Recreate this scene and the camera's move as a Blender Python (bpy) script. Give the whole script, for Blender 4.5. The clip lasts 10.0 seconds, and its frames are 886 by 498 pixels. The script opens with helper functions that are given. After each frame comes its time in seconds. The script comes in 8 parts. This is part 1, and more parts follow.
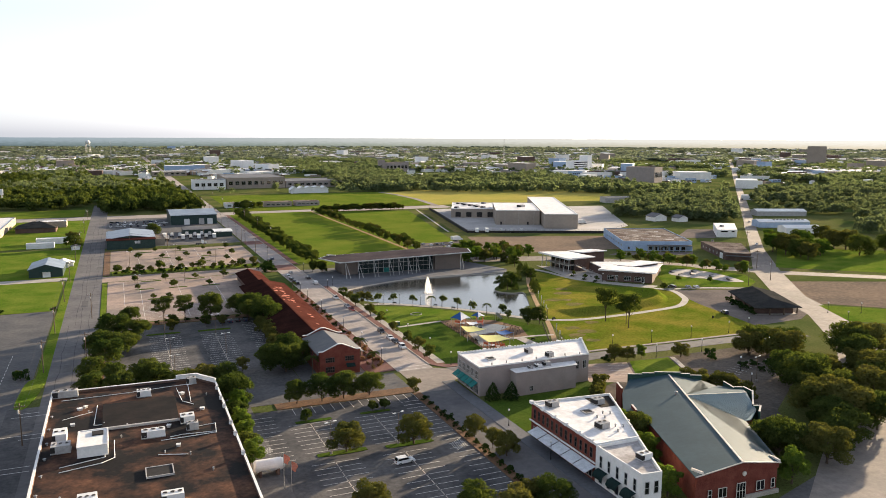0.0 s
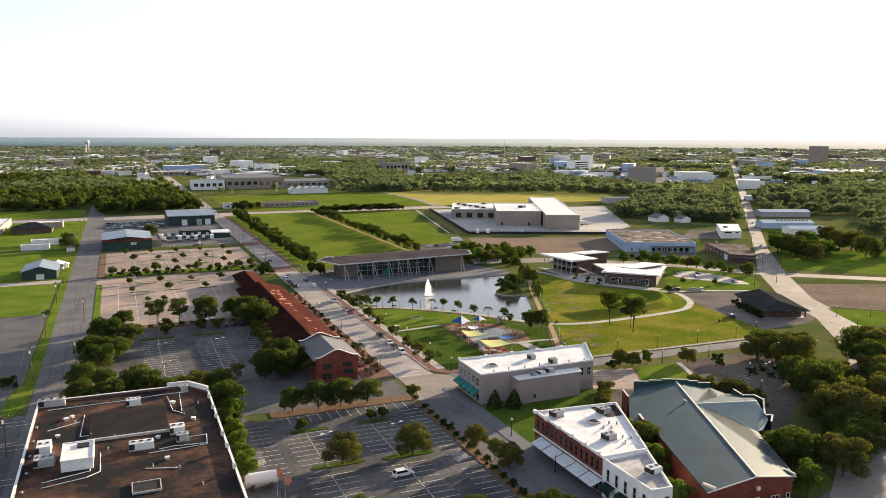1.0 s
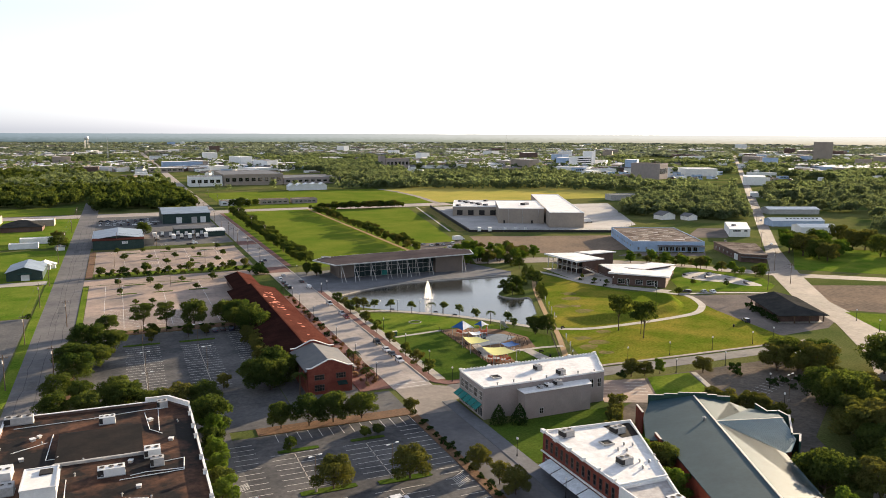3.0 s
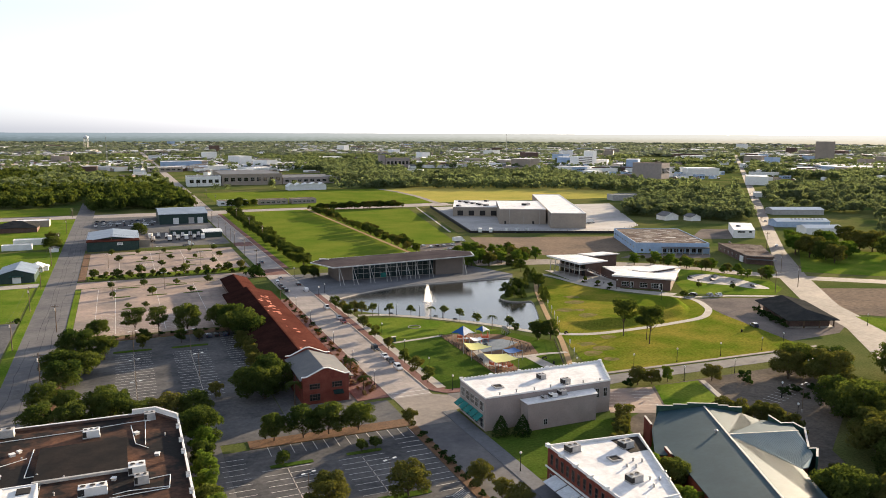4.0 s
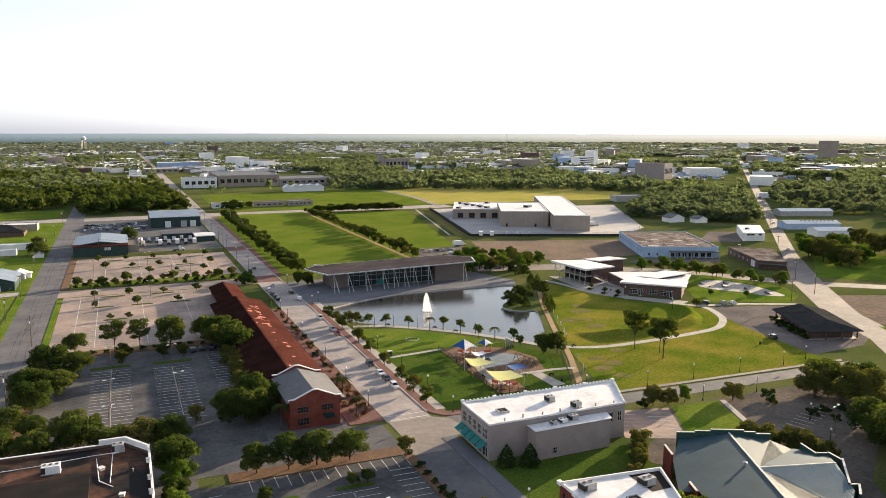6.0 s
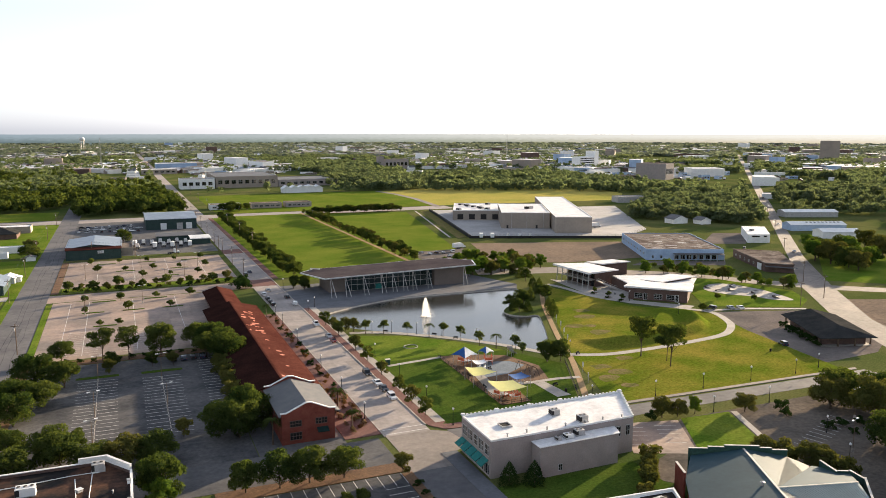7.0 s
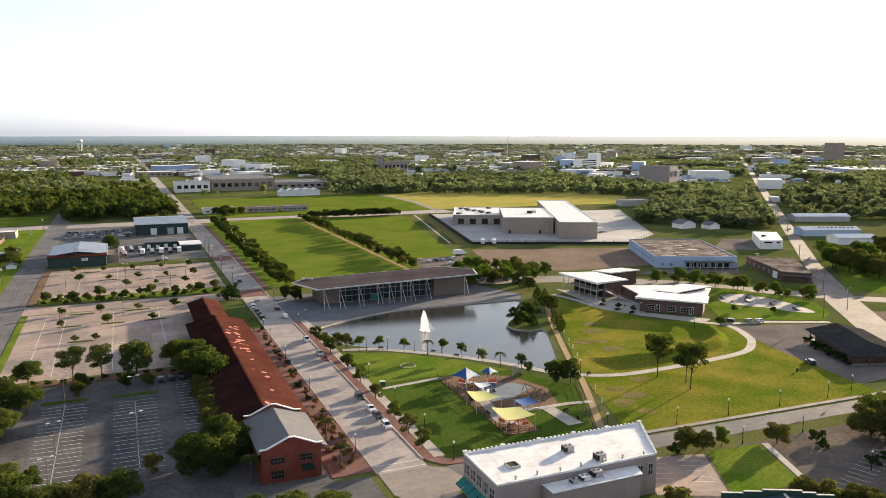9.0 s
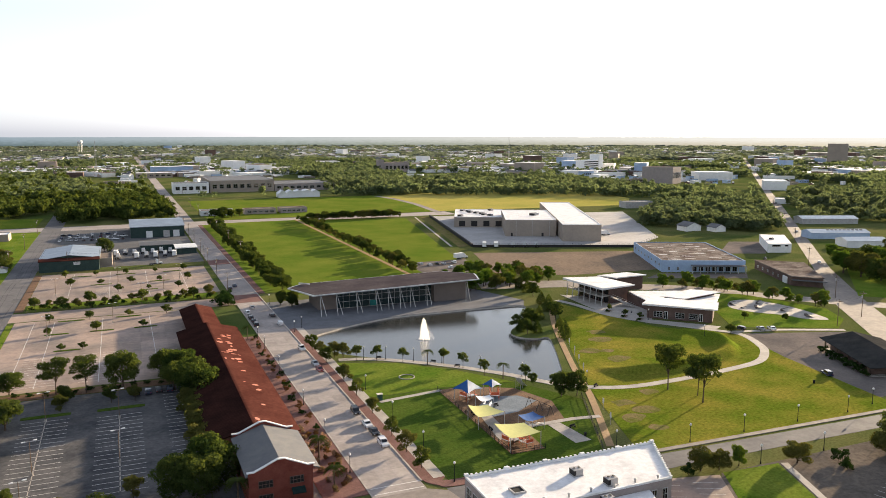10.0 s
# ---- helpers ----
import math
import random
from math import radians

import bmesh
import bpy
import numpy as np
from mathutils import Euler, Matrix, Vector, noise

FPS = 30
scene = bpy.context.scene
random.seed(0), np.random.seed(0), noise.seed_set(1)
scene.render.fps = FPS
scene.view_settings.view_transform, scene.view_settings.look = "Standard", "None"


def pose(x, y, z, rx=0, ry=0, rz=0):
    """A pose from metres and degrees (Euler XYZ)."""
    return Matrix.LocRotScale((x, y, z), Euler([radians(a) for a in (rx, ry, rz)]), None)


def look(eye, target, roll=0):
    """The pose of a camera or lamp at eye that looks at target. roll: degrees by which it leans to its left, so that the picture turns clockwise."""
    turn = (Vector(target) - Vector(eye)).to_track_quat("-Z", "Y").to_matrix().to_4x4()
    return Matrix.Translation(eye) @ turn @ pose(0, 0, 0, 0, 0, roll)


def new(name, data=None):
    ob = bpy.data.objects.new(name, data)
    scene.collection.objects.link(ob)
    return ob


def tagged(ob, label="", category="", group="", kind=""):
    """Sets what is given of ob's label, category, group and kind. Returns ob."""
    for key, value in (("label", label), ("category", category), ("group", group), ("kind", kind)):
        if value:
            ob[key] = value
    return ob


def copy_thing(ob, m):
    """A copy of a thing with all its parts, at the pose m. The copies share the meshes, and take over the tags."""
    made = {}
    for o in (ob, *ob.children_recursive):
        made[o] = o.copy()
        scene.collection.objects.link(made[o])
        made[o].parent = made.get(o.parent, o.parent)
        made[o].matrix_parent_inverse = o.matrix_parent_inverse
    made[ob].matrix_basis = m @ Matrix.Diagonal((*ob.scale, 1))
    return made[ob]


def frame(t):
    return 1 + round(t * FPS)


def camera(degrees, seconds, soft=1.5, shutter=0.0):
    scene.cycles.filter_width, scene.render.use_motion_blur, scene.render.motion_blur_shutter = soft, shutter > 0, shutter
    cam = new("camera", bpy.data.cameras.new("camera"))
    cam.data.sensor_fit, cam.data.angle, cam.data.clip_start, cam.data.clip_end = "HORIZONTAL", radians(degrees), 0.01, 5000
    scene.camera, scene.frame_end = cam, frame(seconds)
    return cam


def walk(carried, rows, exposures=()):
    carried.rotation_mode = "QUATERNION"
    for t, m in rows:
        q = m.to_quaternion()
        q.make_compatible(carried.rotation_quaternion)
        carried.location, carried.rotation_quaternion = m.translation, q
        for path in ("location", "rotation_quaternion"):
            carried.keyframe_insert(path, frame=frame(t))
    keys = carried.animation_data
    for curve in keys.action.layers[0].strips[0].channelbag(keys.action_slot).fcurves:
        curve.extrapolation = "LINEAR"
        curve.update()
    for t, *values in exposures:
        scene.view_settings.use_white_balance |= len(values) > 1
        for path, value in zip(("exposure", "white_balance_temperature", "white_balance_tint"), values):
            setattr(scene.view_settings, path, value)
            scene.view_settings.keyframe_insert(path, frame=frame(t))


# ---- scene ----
cam = camera(59.5, 10.0, soft=0.6)
PATH = [
    (0, (-2.127, -8.4, 76.294), (-1.359, -6.576, 76.004), 0.2),
    (0.5, (-0.76, -5.156, 76.24), (0.008, -3.332, 75.951), 0.2),
    (1, (0.664, -1.81, 76.189), (1.431, 0.014, 75.899), 0.2),
    (1.5, (2.154, 1.626, 76.113), (2.92, 3.449, 75.82), 0.2),
    (2, (3.694, 5.154, 76.036), (4.46, 6.978, 75.739), 0.2),
    (2.5, (5.299, 8.782, 75.99), (6.064, 10.606, 75.691), 0.2),
    (4, (10.235, 20.101, 76.126), (10.998, 21.925, 75.824), 0.2),
    (4.5, (11.851, 24.007, 76.182), (12.614, 25.831, 75.88), 0.2),
    (5, (13.577, 28.058, 76.225), (14.34, 29.882, 75.923), 0.1),
    (5.5, (15.412, 32.259, 76.238), (16.175, 34.083, 75.936), 0.1),
    (7, (21.027, 44.948, 76.214), (21.79, 46.772, 75.913), 0.0),
    (7.5, (22.911, 49.363, 76.2), (23.674, 51.187, 75.9), -0.0),
    (8, (24.907, 54.074, 76.157), (25.67, 55.898, 75.859), 0.0),
    (8.5, (27.039, 59.065, 76.124), (27.803, 60.889, 75.827), 0.0),
    (9, (29.215, 64.135, 76.125), (29.978, 65.96, 75.829), 0.0),
    (9.5, (31.432, 69.12, 76.139), (32.194, 70.945, 75.842), 0.0),
    (10, (33.678, 74.108, 76.173), (34.438, 75.934, 75.879), 0.0),
]
walk(cam, [(t, look(eye, target, roll)) for t, eye, target, roll in PATH])

# ---- light and sky ----
SUN_AZ, SUN_EL = radians(65), radians(9.5)
world = bpy.data.worlds.new("sky")
scene.world = world
world.use_nodes = True
wn = world.node_tree
sky = wn.nodes.new("ShaderNodeTexSky")
sky.sky_type, sky.sun_disc = "NISHITA", False
sky.sun_elevation, sky.sun_rotation = SUN_EL, SUN_AZ
sky.altitude, sky.air_density, sky.dust_density, sky.ozone_density = 30, 0.9, 1.1, 0.8
wn.nodes["Background"].inputs["Strength"].default_value = 0.068
pale, veil = wn.nodes.new("ShaderNodeHueSaturation"), wn.nodes.new("ShaderNodeMix")
pale.inputs["Saturation"].default_value = 0.3
veil.data_type, veil.blend_type = "RGBA", "ADD"
veil.inputs["Factor"].default_value = 1.0
veil.inputs["B"].default_value = (0.44, 0.64, 1.12, 1)
wn.links.new(sky.outputs[0], pale.inputs["Color"])
wn.links.new(pale.outputs[0], veil.inputs["A"])
wn.links.new(veil.outputs["Result"], wn.nodes["Background"].inputs["Color"])
sun = new("sun", bpy.data.lights.new("sun", "SUN"))
sun.data.energy, sun.data.angle, sun.data.color = 5.0, radians(0.6), (1.0, 0.79, 0.54)
sun.matrix_world = look((500 * math.sin(SUN_AZ), 500 * math.cos(SUN_AZ), 500 * math.tan(SUN_EL)), (0, 0, 0))
scene.view_settings.exposure = 1.9


# ---- materials ----
def mat(name, col, col2=None, rough=0.85, scale=0.15, fine=2.0, finemix=0.25, bump=0.0, metal=0.0, vary=0.0, island=False, spread=(0.35, 0.65), bands=None, matte=False):
    """Two-scale noise between two colours, fine grain over it, bump. bands: (scale, strength, direction)."""
    m = bpy.data.materials.new(name)
    m.use_nodes = True
    nt = m.node_tree
    N, L = nt.nodes, nt.links
    bsdf = N["Principled BSDF"]
    bsdf.inputs["Roughness"].default_value, bsdf.inputs["Metallic"].default_value = rough, metal
    bsdf.inputs["Specular IOR Level"].default_value = 0.5 if rough < 0.5 else (0.0 if matte else 0.10)
    geo = N.new("ShaderNodeNewGeometry")
    col2 = col2 or tuple(c * 0.72 for c in col)
    big = N.new("ShaderNodeTexNoise")
    big.inputs["Scale"].default_value, big.inputs["Detail"].default_value, big.inputs["Roughness"].default_value = scale, 5, 0.62
    L.new(geo.outputs["Position"], big.inputs["Vector"])
    ramp = N.new("ShaderNodeValToRGB")
    ramp.color_ramp.elements[0].position, ramp.color_ramp.elements[1].position = spread
    ramp.color_ramp.elements[0].color, ramp.color_ramp.elements[1].color = (*col, 1), (*col2, 1)
    L.new(big.outputs["Fac"], ramp.inputs["Fac"])
    out = ramp.outputs["Color"]
    small = N.new("ShaderNodeTexNoise")
    small.inputs["Scale"].default_value, small.inputs["Detail"].default_value, small.inputs["Roughness"].default_value = fine, 6, 0.7
    L.new(geo.outputs["Position"], small.inputs["Vector"])

    def times(a, fac_out, lo, hi, ramp_lo=0.3, ramp_hi=0.7):
        r = N.new("ShaderNodeMapRange")
        r.inputs["From Min"].default_value, r.inputs["From Max"].default_value = ramp_lo, ramp_hi
        r.inputs["To Min"].default_value, r.inputs["To Max"].default_value = lo, hi
        L.new(fac_out, r.inputs["Value"])
        mx = N.new("ShaderNodeMix")
        mx.data_type, mx.blend_type = "RGBA", "MULTIPLY"
        mx.inputs["Factor"].default_value = 1.0
        L.new(a, mx.inputs["A"])
        L.new(r.outputs["Result"], mx.inputs["B"])
        return mx.outputs["Result"]
    out = times(out, small.outputs["Fac"], 1 - finemix, 1 + finemix)
    if bands:
        wave = N.new("ShaderNodeTexWave")
        wave.bands_direction = bands[2]
        wave.inputs["Scale"].default_value, wave.inputs["Distortion"].default_value = bands[0], bands[3] if len(bands) > 3 else 0.5
        L.new(geo.outputs["Position"], wave.inputs["Vector"])
        out = times(out, wave.outputs["Fac"], 1 - bands[1], 1 + bands[1], 0, 1)
    if vary:
        src = geo.outputs["Random Per Island"] if island else N.new("ShaderNodeObjectInfo").outputs["Random"]
        out = times(out, src, 1 - vary, 1 + vary, 0, 1)
    L.new(out, bsdf.inputs["Base Color"])
    if bump:
        b = N.new("ShaderNodeBump")
        b.inputs["Strength"].default_value, b.inputs["Distance"].default_value = bump, 0.1
        L.new(small.outputs["Fac"], b.inputs["Height"])
        L.new(b.outputs["Normal"], bsdf.inputs["Normal"])
    return m


def leaf_mat(name, col, col2, translucent=0.35, through_tint=(1.2, 1.15, 0.5)):
    m = bpy.data.materials.new(name)
    m.use_nodes = True
    nt = m.node_tree
    N, L = nt.nodes, nt.links
    N.remove(N["Principled BSDF"])
    geo, info = N.new("ShaderNodeNewGeometry"), N.new("ShaderNodeObjectInfo")
    tone = N.new("ShaderNodeTexNoise")
    tone.inputs["Scale"].default_value, tone.inputs["Detail"].default_value = 0.085, 3
    L.new(geo.outputs["Position"], tone.inputs["Vector"])

    def weigh(value, k, rest):
        """k times value, and the rest added."""
        node = N.new("ShaderNodeMath")
        node.operation = "MULTIPLY_ADD"
        L.new(value, node.inputs[0])
        node.inputs[1].default_value = k
        if isinstance(rest, float):
            node.inputs[2].default_value = rest
        else:
            L.new(rest, node.inputs[2])
        return node.outputs[0]
    crown = weigh(tone.outputs["Fac"], 2.2, -1.0)
    crown = weigh(info.outputs["Random"], 0.4, crown)
    rg = N.new("ShaderNodeMapRange")
    L.new(weigh(geo.outputs["Random Per Island"], 0.5, crown), rg.inputs["Value"])
    rg.inputs["From Min"].default_value, rg.inputs["From Max"].default_value = 0.0, 1.1
    mix = N.new("ShaderNodeMix")
    mix.data_type = "RGBA"
    mix.inputs["A"].default_value, mix.inputs["B"].default_value = (*col, 1), (*col2, 1)
    L.new(rg.outputs["Result"], mix.inputs["Factor"])
    d, tr, ms = N.new("ShaderNodeBsdfDiffuse"), N.new("ShaderNodeBsdfTranslucent"), N.new("ShaderNodeMixShader")
    L.new(mix.outputs["Result"], d.inputs["Color"])
    hue = N.new("ShaderNodeMix")
    hue.data_type, hue.blend_type = "RGBA", "MULTIPLY"
    hue.inputs["Factor"].default_value = 1.0
    hue.inputs["B"].default_value = (*through_tint, 1)
    L.new(mix.outputs["Result"], hue.inputs["A"])
    L.new(hue.outputs["Result"], tr.inputs["Color"])
    ms.inputs["Fac"].default_value = translucent
    L.new(d.outputs[0], ms.inputs[1])
    L.new(tr.outputs[0], ms.inputs[2])
    L.new(ms.outputs[0], N["Material Output"].inputs["Surface"])
    return m


def glossy(name, col, rough=0.06, metal=0.0, ior=1.5):
    m = mat(name, col, rough=rough, metal=metal, scale=0.3, finemix=0.08)
    m.node_tree.nodes["Principled BSDF"].inputs["IOR"].default_value = ior
    return m


M = {}
M["earth"] = mat("earth and rough grass", (0.055, 0.080, 0.022), (0.120, 0.118, 0.045), scale=0.02, fine=1.6, finemix=0.4, matte=True)
M["lawn"] = mat("mown lawn", (0.070, 0.122, 0.014), (0.130, 0.160, 0.026), scale=0.07, fine=1.2, finemix=0.4, matte=True)
M["great_lawn"] = mat("great lawn", (0.082, 0.126, 0.016), (0.132, 0.154, 0.025), scale=0.035, fine=0.9, finemix=0.36, matte=True)
M["park_lawn"] = mat("park lawn with worn patches", (0.090, 0.122, 0.013), (0.210, 0.172, 0.032), scale=0.045, fine=1.1, finemix=0.42, matte=True, spread=(0.40, 0.68))
# Dark island grass; street and gallery lawns get their shade from this colour.
M["dense_lawn"] = mat("dark lawn and lawn shade", (0.042, 0.075, 0.012), (0.070, 0.098, 0.018), scale=0.08, fine=1.4, finemix=0.4, matte=True)
M["plaza"] = mat("grey blue plaza paving", (0.135, 0.138, 0.148), (0.098, 0.100, 0.108), scale=0.12, fine=1.2, finemix=0.15)
M["hay"] = mat("dry yellow field grass", (0.38, 0.31, 0.085), (0.26, 0.25, 0.06), scale=0.012, fine=0.6, finemix=0.3, matte=True)
M["asphalt"] = mat("worn asphalt", (0.072, 0.072, 0.076), (0.115, 0.110, 0.106), scale=0.08, fine=0.8, finemix=0.25, rough=0.9, bump=0.15)
M["dark_asphalt"] = mat("dark asphalt", (0.040, 0.041, 0.045), (0.112, 0.106, 0.102), scale=0.06, fine=0.8, finemix=0.35, rough=0.85, bump=0.15)
M["road_grey"] = mat("old grey road", (0.095, 0.092, 0.096), (0.145, 0.137, 0.134), scale=0.06, fine=0.5, finemix=0.16, rough=0.9, bump=0.1)
M["street"] = mat("concrete street", (0.325, 0.285, 0.258), (0.235, 0.208, 0.192), scale=0.05, fine=0.6, finemix=0.16, rough=0.9, bump=0.08)
M["pale_road"] = mat("pale worn road", (0.25, 0.215, 0.185), (0.17, 0.15, 0.135), scale=0.04, fine=0.5, finemix=0.2, rough=0.9, bump=0.08)
M["tan_lot"] = mat("tan concrete car park", (0.33, 0.248, 0.200), (0.185, 0.155, 0.138), scale=0.045, fine=0.5, finemix=0.2, rough=0.9, bump=0.08)
M["concrete"] = mat("pale concrete", (0.36, 0.33, 0.29), (0.28, 0.255, 0.23), scale=0.2, fine=1.5, finemix=0.14, bump=0.08)
M["yard"] = mat("pale yard concrete", (0.36, 0.345, 0.33), (0.28, 0.27, 0.26), scale=0.04, fine=0.4, finemix=0.12)
M["kerb"] = mat("kerb concrete", (0.40, 0.36, 0.31), scale=0.5, fine=3, finemix=0.18)
M["pavers"] = mat("red brick pavers", (0.130, 0.062, 0.052), (0.165, 0.088, 0.074), scale=0.25, fine=3, finemix=0.3)
M["mulch"] = mat("brown bark mulch", (0.105, 0.062, 0.038), (0.155, 0.090, 0.050), scale=0.3, fine=2.5, finemix=0.4, bump=0.3)
M["dirt"] = mat("bare dirt", (0.225, 0.168, 0.122), (0.150, 0.120, 0.094), scale=0.03, fine=0.5, finemix=0.3, matte=True)
M["worn_lot"] = mat("worn tan gravelly asphalt", (0.150, 0.124, 0.100), (0.088, 0.078, 0.068), scale=0.07, fine=0.8, finemix=0.3, matte=True)
M["bare_grass"] = mat("worn bare grass", (0.185, 0.140, 0.072), (0.11, 0.115, 0.028), scale=0.25, fine=1.5, finemix=0.35, matte=True)
M["dirt_path"] = mat("worn dirt path", (0.30, 0.20, 0.10), (0.24, 0.16, 0.09), scale=0.2, fine=1.5, finemix=0.2)
M["gravel"] = mat("gravel car park", (0.190, 0.160, 0.140), (0.112, 0.100, 0.092), scale=0.05, fine=0.8, finemix=0.25, matte=True)
M["paint"] = mat("worn white road paint", (0.62, 0.60, 0.56), (0.42, 0.40, 0.37), scale=0.8, fine=2, finemix=0.2)
M["brick"] = mat("red brick", (0.125, 0.034, 0.024), (0.175, 0.055, 0.040), scale=0.4, fine=4, finemix=0.25, bump=0.2)
M["brick_brown"] = mat("brown brick", (0.086, 0.057, 0.049), (0.120, 0.080, 0.067), scale=0.3, fine=4, finemix=0.2, bump=0.2)
M["taupe"] = mat("taupe painted masonry", (0.30, 0.255, 0.235), (0.25, 0.215, 0.20), scale=0.25, fine=3, finemix=0.1, bump=0.1)
M["white_wall"] = mat("white painted masonry", (0.72, 0.71, 0.69), (0.62, 0.61, 0.58), scale=0.4, fine=2.5, finemix=0.08, bump=0.08)
M["white_roof"] = mat("white membrane roof", (0.64, 0.625, 0.615), (0.44, 0.43, 0.425), scale=0.16, fine=0.8, finemix=0.16, rough=0.6, spread=(0.45, 0.8))
M["grey_roof"] = mat("stained grey membrane roof", (0.42, 0.40, 0.39), (0.24, 0.22, 0.21), scale=0.2, fine=1.2, finemix=0.25, rough=0.7)
M["tar_roof"] = mat("weathered brown tar roof", (0.011, 0.0095, 0.009), (0.118, 0.055, 0.031), scale=0.09, fine=1.2, finemix=0.4, rough=0.8, bump=0.15, spread=(0.43, 0.66))
M["tar_pad"] = mat("black tar pad", (0.007, 0.006, 0.006), (0.018, 0.013, 0.011), scale=0.2, fine=1.5, finemix=0.25)
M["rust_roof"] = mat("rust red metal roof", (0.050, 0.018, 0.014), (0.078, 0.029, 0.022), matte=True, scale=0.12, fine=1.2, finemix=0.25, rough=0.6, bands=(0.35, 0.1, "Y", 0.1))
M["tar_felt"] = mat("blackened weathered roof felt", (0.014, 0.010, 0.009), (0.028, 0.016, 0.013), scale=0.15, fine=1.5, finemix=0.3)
# Darker copy of rust_roof: shade of the west slope put into the colour.
M["dark_rust_roof"] = mat("weathered red metal roof darkened for shade", (0.020, 0.0095, 0.008), (0.033, 0.014, 0.011), matte=True, scale=0.12, fine=1.2, finemix=0.25, rough=0.7, bands=(0.35, 0.1, "Y", 0.1))
M["patch_red"] = mat("bright red roof patches", (0.36, 0.12, 0.08), (0.42, 0.19, 0.14), scale=0.6, fine=2)
M["grey_metal"] = mat("grey metal roof", (0.095, 0.097, 0.103), (0.125, 0.122, 0.120), rough=0.6, scale=0.3, fine=2, finemix=0.08)
M["blue_metal"] = mat("pale blue metal roof", (0.21, 0.255, 0.31), (0.145, 0.18, 0.225), rough=0.45, scale=0.15, fine=0.8, finemix=0.14, metal=0.3)
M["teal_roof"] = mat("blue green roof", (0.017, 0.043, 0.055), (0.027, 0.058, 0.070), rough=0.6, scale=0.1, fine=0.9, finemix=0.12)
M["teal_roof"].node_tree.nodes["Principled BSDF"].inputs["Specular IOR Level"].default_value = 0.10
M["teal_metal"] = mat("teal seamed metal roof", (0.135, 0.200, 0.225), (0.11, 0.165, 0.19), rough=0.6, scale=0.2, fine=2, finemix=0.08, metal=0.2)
M["green_trim"] = mat("dark green trim", (0.035, 0.075, 0.06), scale=0.6)
M["cream_cap"] = mat("cream coping", (0.62, 0.58, 0.52), scale=0.8, fine=3, finemix=0.1)
M["awning_teal"] = mat("teal canvas awning", (0.02, 0.13, 0.12), (0.03, 0.17, 0.155), scale=0.6)
M["awning_dark"] = mat("dark green canvas awning", (0.012, 0.028, 0.026), scale=0.6)
M["awning_white"] = mat("white metal awning", (0.60, 0.62, 0.64), (0.5, 0.52, 0.54), scale=0.5, rough=0.5)
M["charcoal"] = mat("charcoal shingles", (0.028, 0.029, 0.029), (0.045, 0.044, 0.042), scale=0.25, fine=2.5, finemix=0.2, matte=True)
M["museum_roof"] = mat("purplish grey membrane roof", (0.054, 0.046, 0.049), (0.085, 0.072, 0.073), scale=0.09, fine=0.8, finemix=0.16, matte=True)
M["museum_wall"] = mat("tan stone wall", (0.165, 0.135, 0.118), (0.14, 0.118, 0.104), scale=0.25, fine=2, finemix=0.1)
M["fascia"] = mat("pale metal fascia", (0.48, 0.49, 0.50), rough=0.4, scale=0.3, finemix=0.05, metal=0.3)
M["steel"] = mat("painted steel", (0.42, 0.41, 0.39), rough=0.45, scale=0.8, finemix=0.08)
M["dark_steel"] = mat("black painted steel", (0.02, 0.02, 0.021), rough=0.5, scale=0.8, finemix=0.1)
M["galv"] = mat("galvanised metal", (0.36, 0.36, 0.355), rough=0.45, scale=0.7, fine=4, finemix=0.12, metal=0.5)
M["unit"] = mat("grey unit casing", (0.40, 0.385, 0.37), (0.30, 0.29, 0.28), scale=0.6, fine=3, finemix=0.12, rough=0.6)
M["vent"] = mat("dark vent grille", (0.035, 0.033, 0.032), scale=1)
M["wood_pole"] = mat("weathered pole wood", (0.14, 0.10, 0.07), scale=0.5, fine=3, finemix=0.25)
M["bark"] = mat("tree bark", (0.095, 0.07, 0.05), (0.06, 0.045, 0.035), scale=0.8, fine=5, finemix=0.3, bump=0.3)
M["bldg_tan"] = mat("tan block wall", (0.30, 0.25, 0.205), (0.25, 0.21, 0.175), scale=0.08, fine=0.6, finemix=0.08)
M["bldg_blue"] = mat("pale blue painted block", (0.32, 0.41, 0.54), (0.26, 0.34, 0.46), scale=0.12, fine=0.8, finemix=0.1)
M["old_roof"] = mat("patched weathered roof", (0.095, 0.072, 0.060), (0.235, 0.200, 0.172), scale=0.12, fine=0.9, finemix=0.4, matte=True)
M["shed_dark"] = mat("dark green metal siding", (0.025, 0.045, 0.042), (0.035, 0.055, 0.05), scale=0.3, rough=0.5)
M["white_metal"] = mat("white metal", (0.66, 0.66, 0.65), (0.58, 0.58, 0.57), scale=0.2, fine=1, finemix=0.07, rough=0.5)
M["hedge_dark"] = leaf_mat("dark hedge leaves", (0.014, 0.032, 0.010), (0.028, 0.05, 0.012), 0.2)
M["leaf"] = leaf_mat("oak leaves", (0.024, 0.044, 0.014), (0.086, 0.106, 0.030), 0.47)
M["leaf_bright"] = leaf_mat("bright young leaves", (0.052, 0.098, 0.018), (0.110, 0.155, 0.030), 0.4)
M["leaf_olive"] = leaf_mat("olive leaves", (0.050, 0.062, 0.018), (0.115, 0.110, 0.034), 0.32)
# Haze over far trees is put into these leaves as a paler, greyer green.
M["leaf_far"] = leaf_mat("far leaves with haze in colour", (0.085, 0.115, 0.062), (0.120, 0.140, 0.080), 0.55, (1.1, 1.1, 0.7))
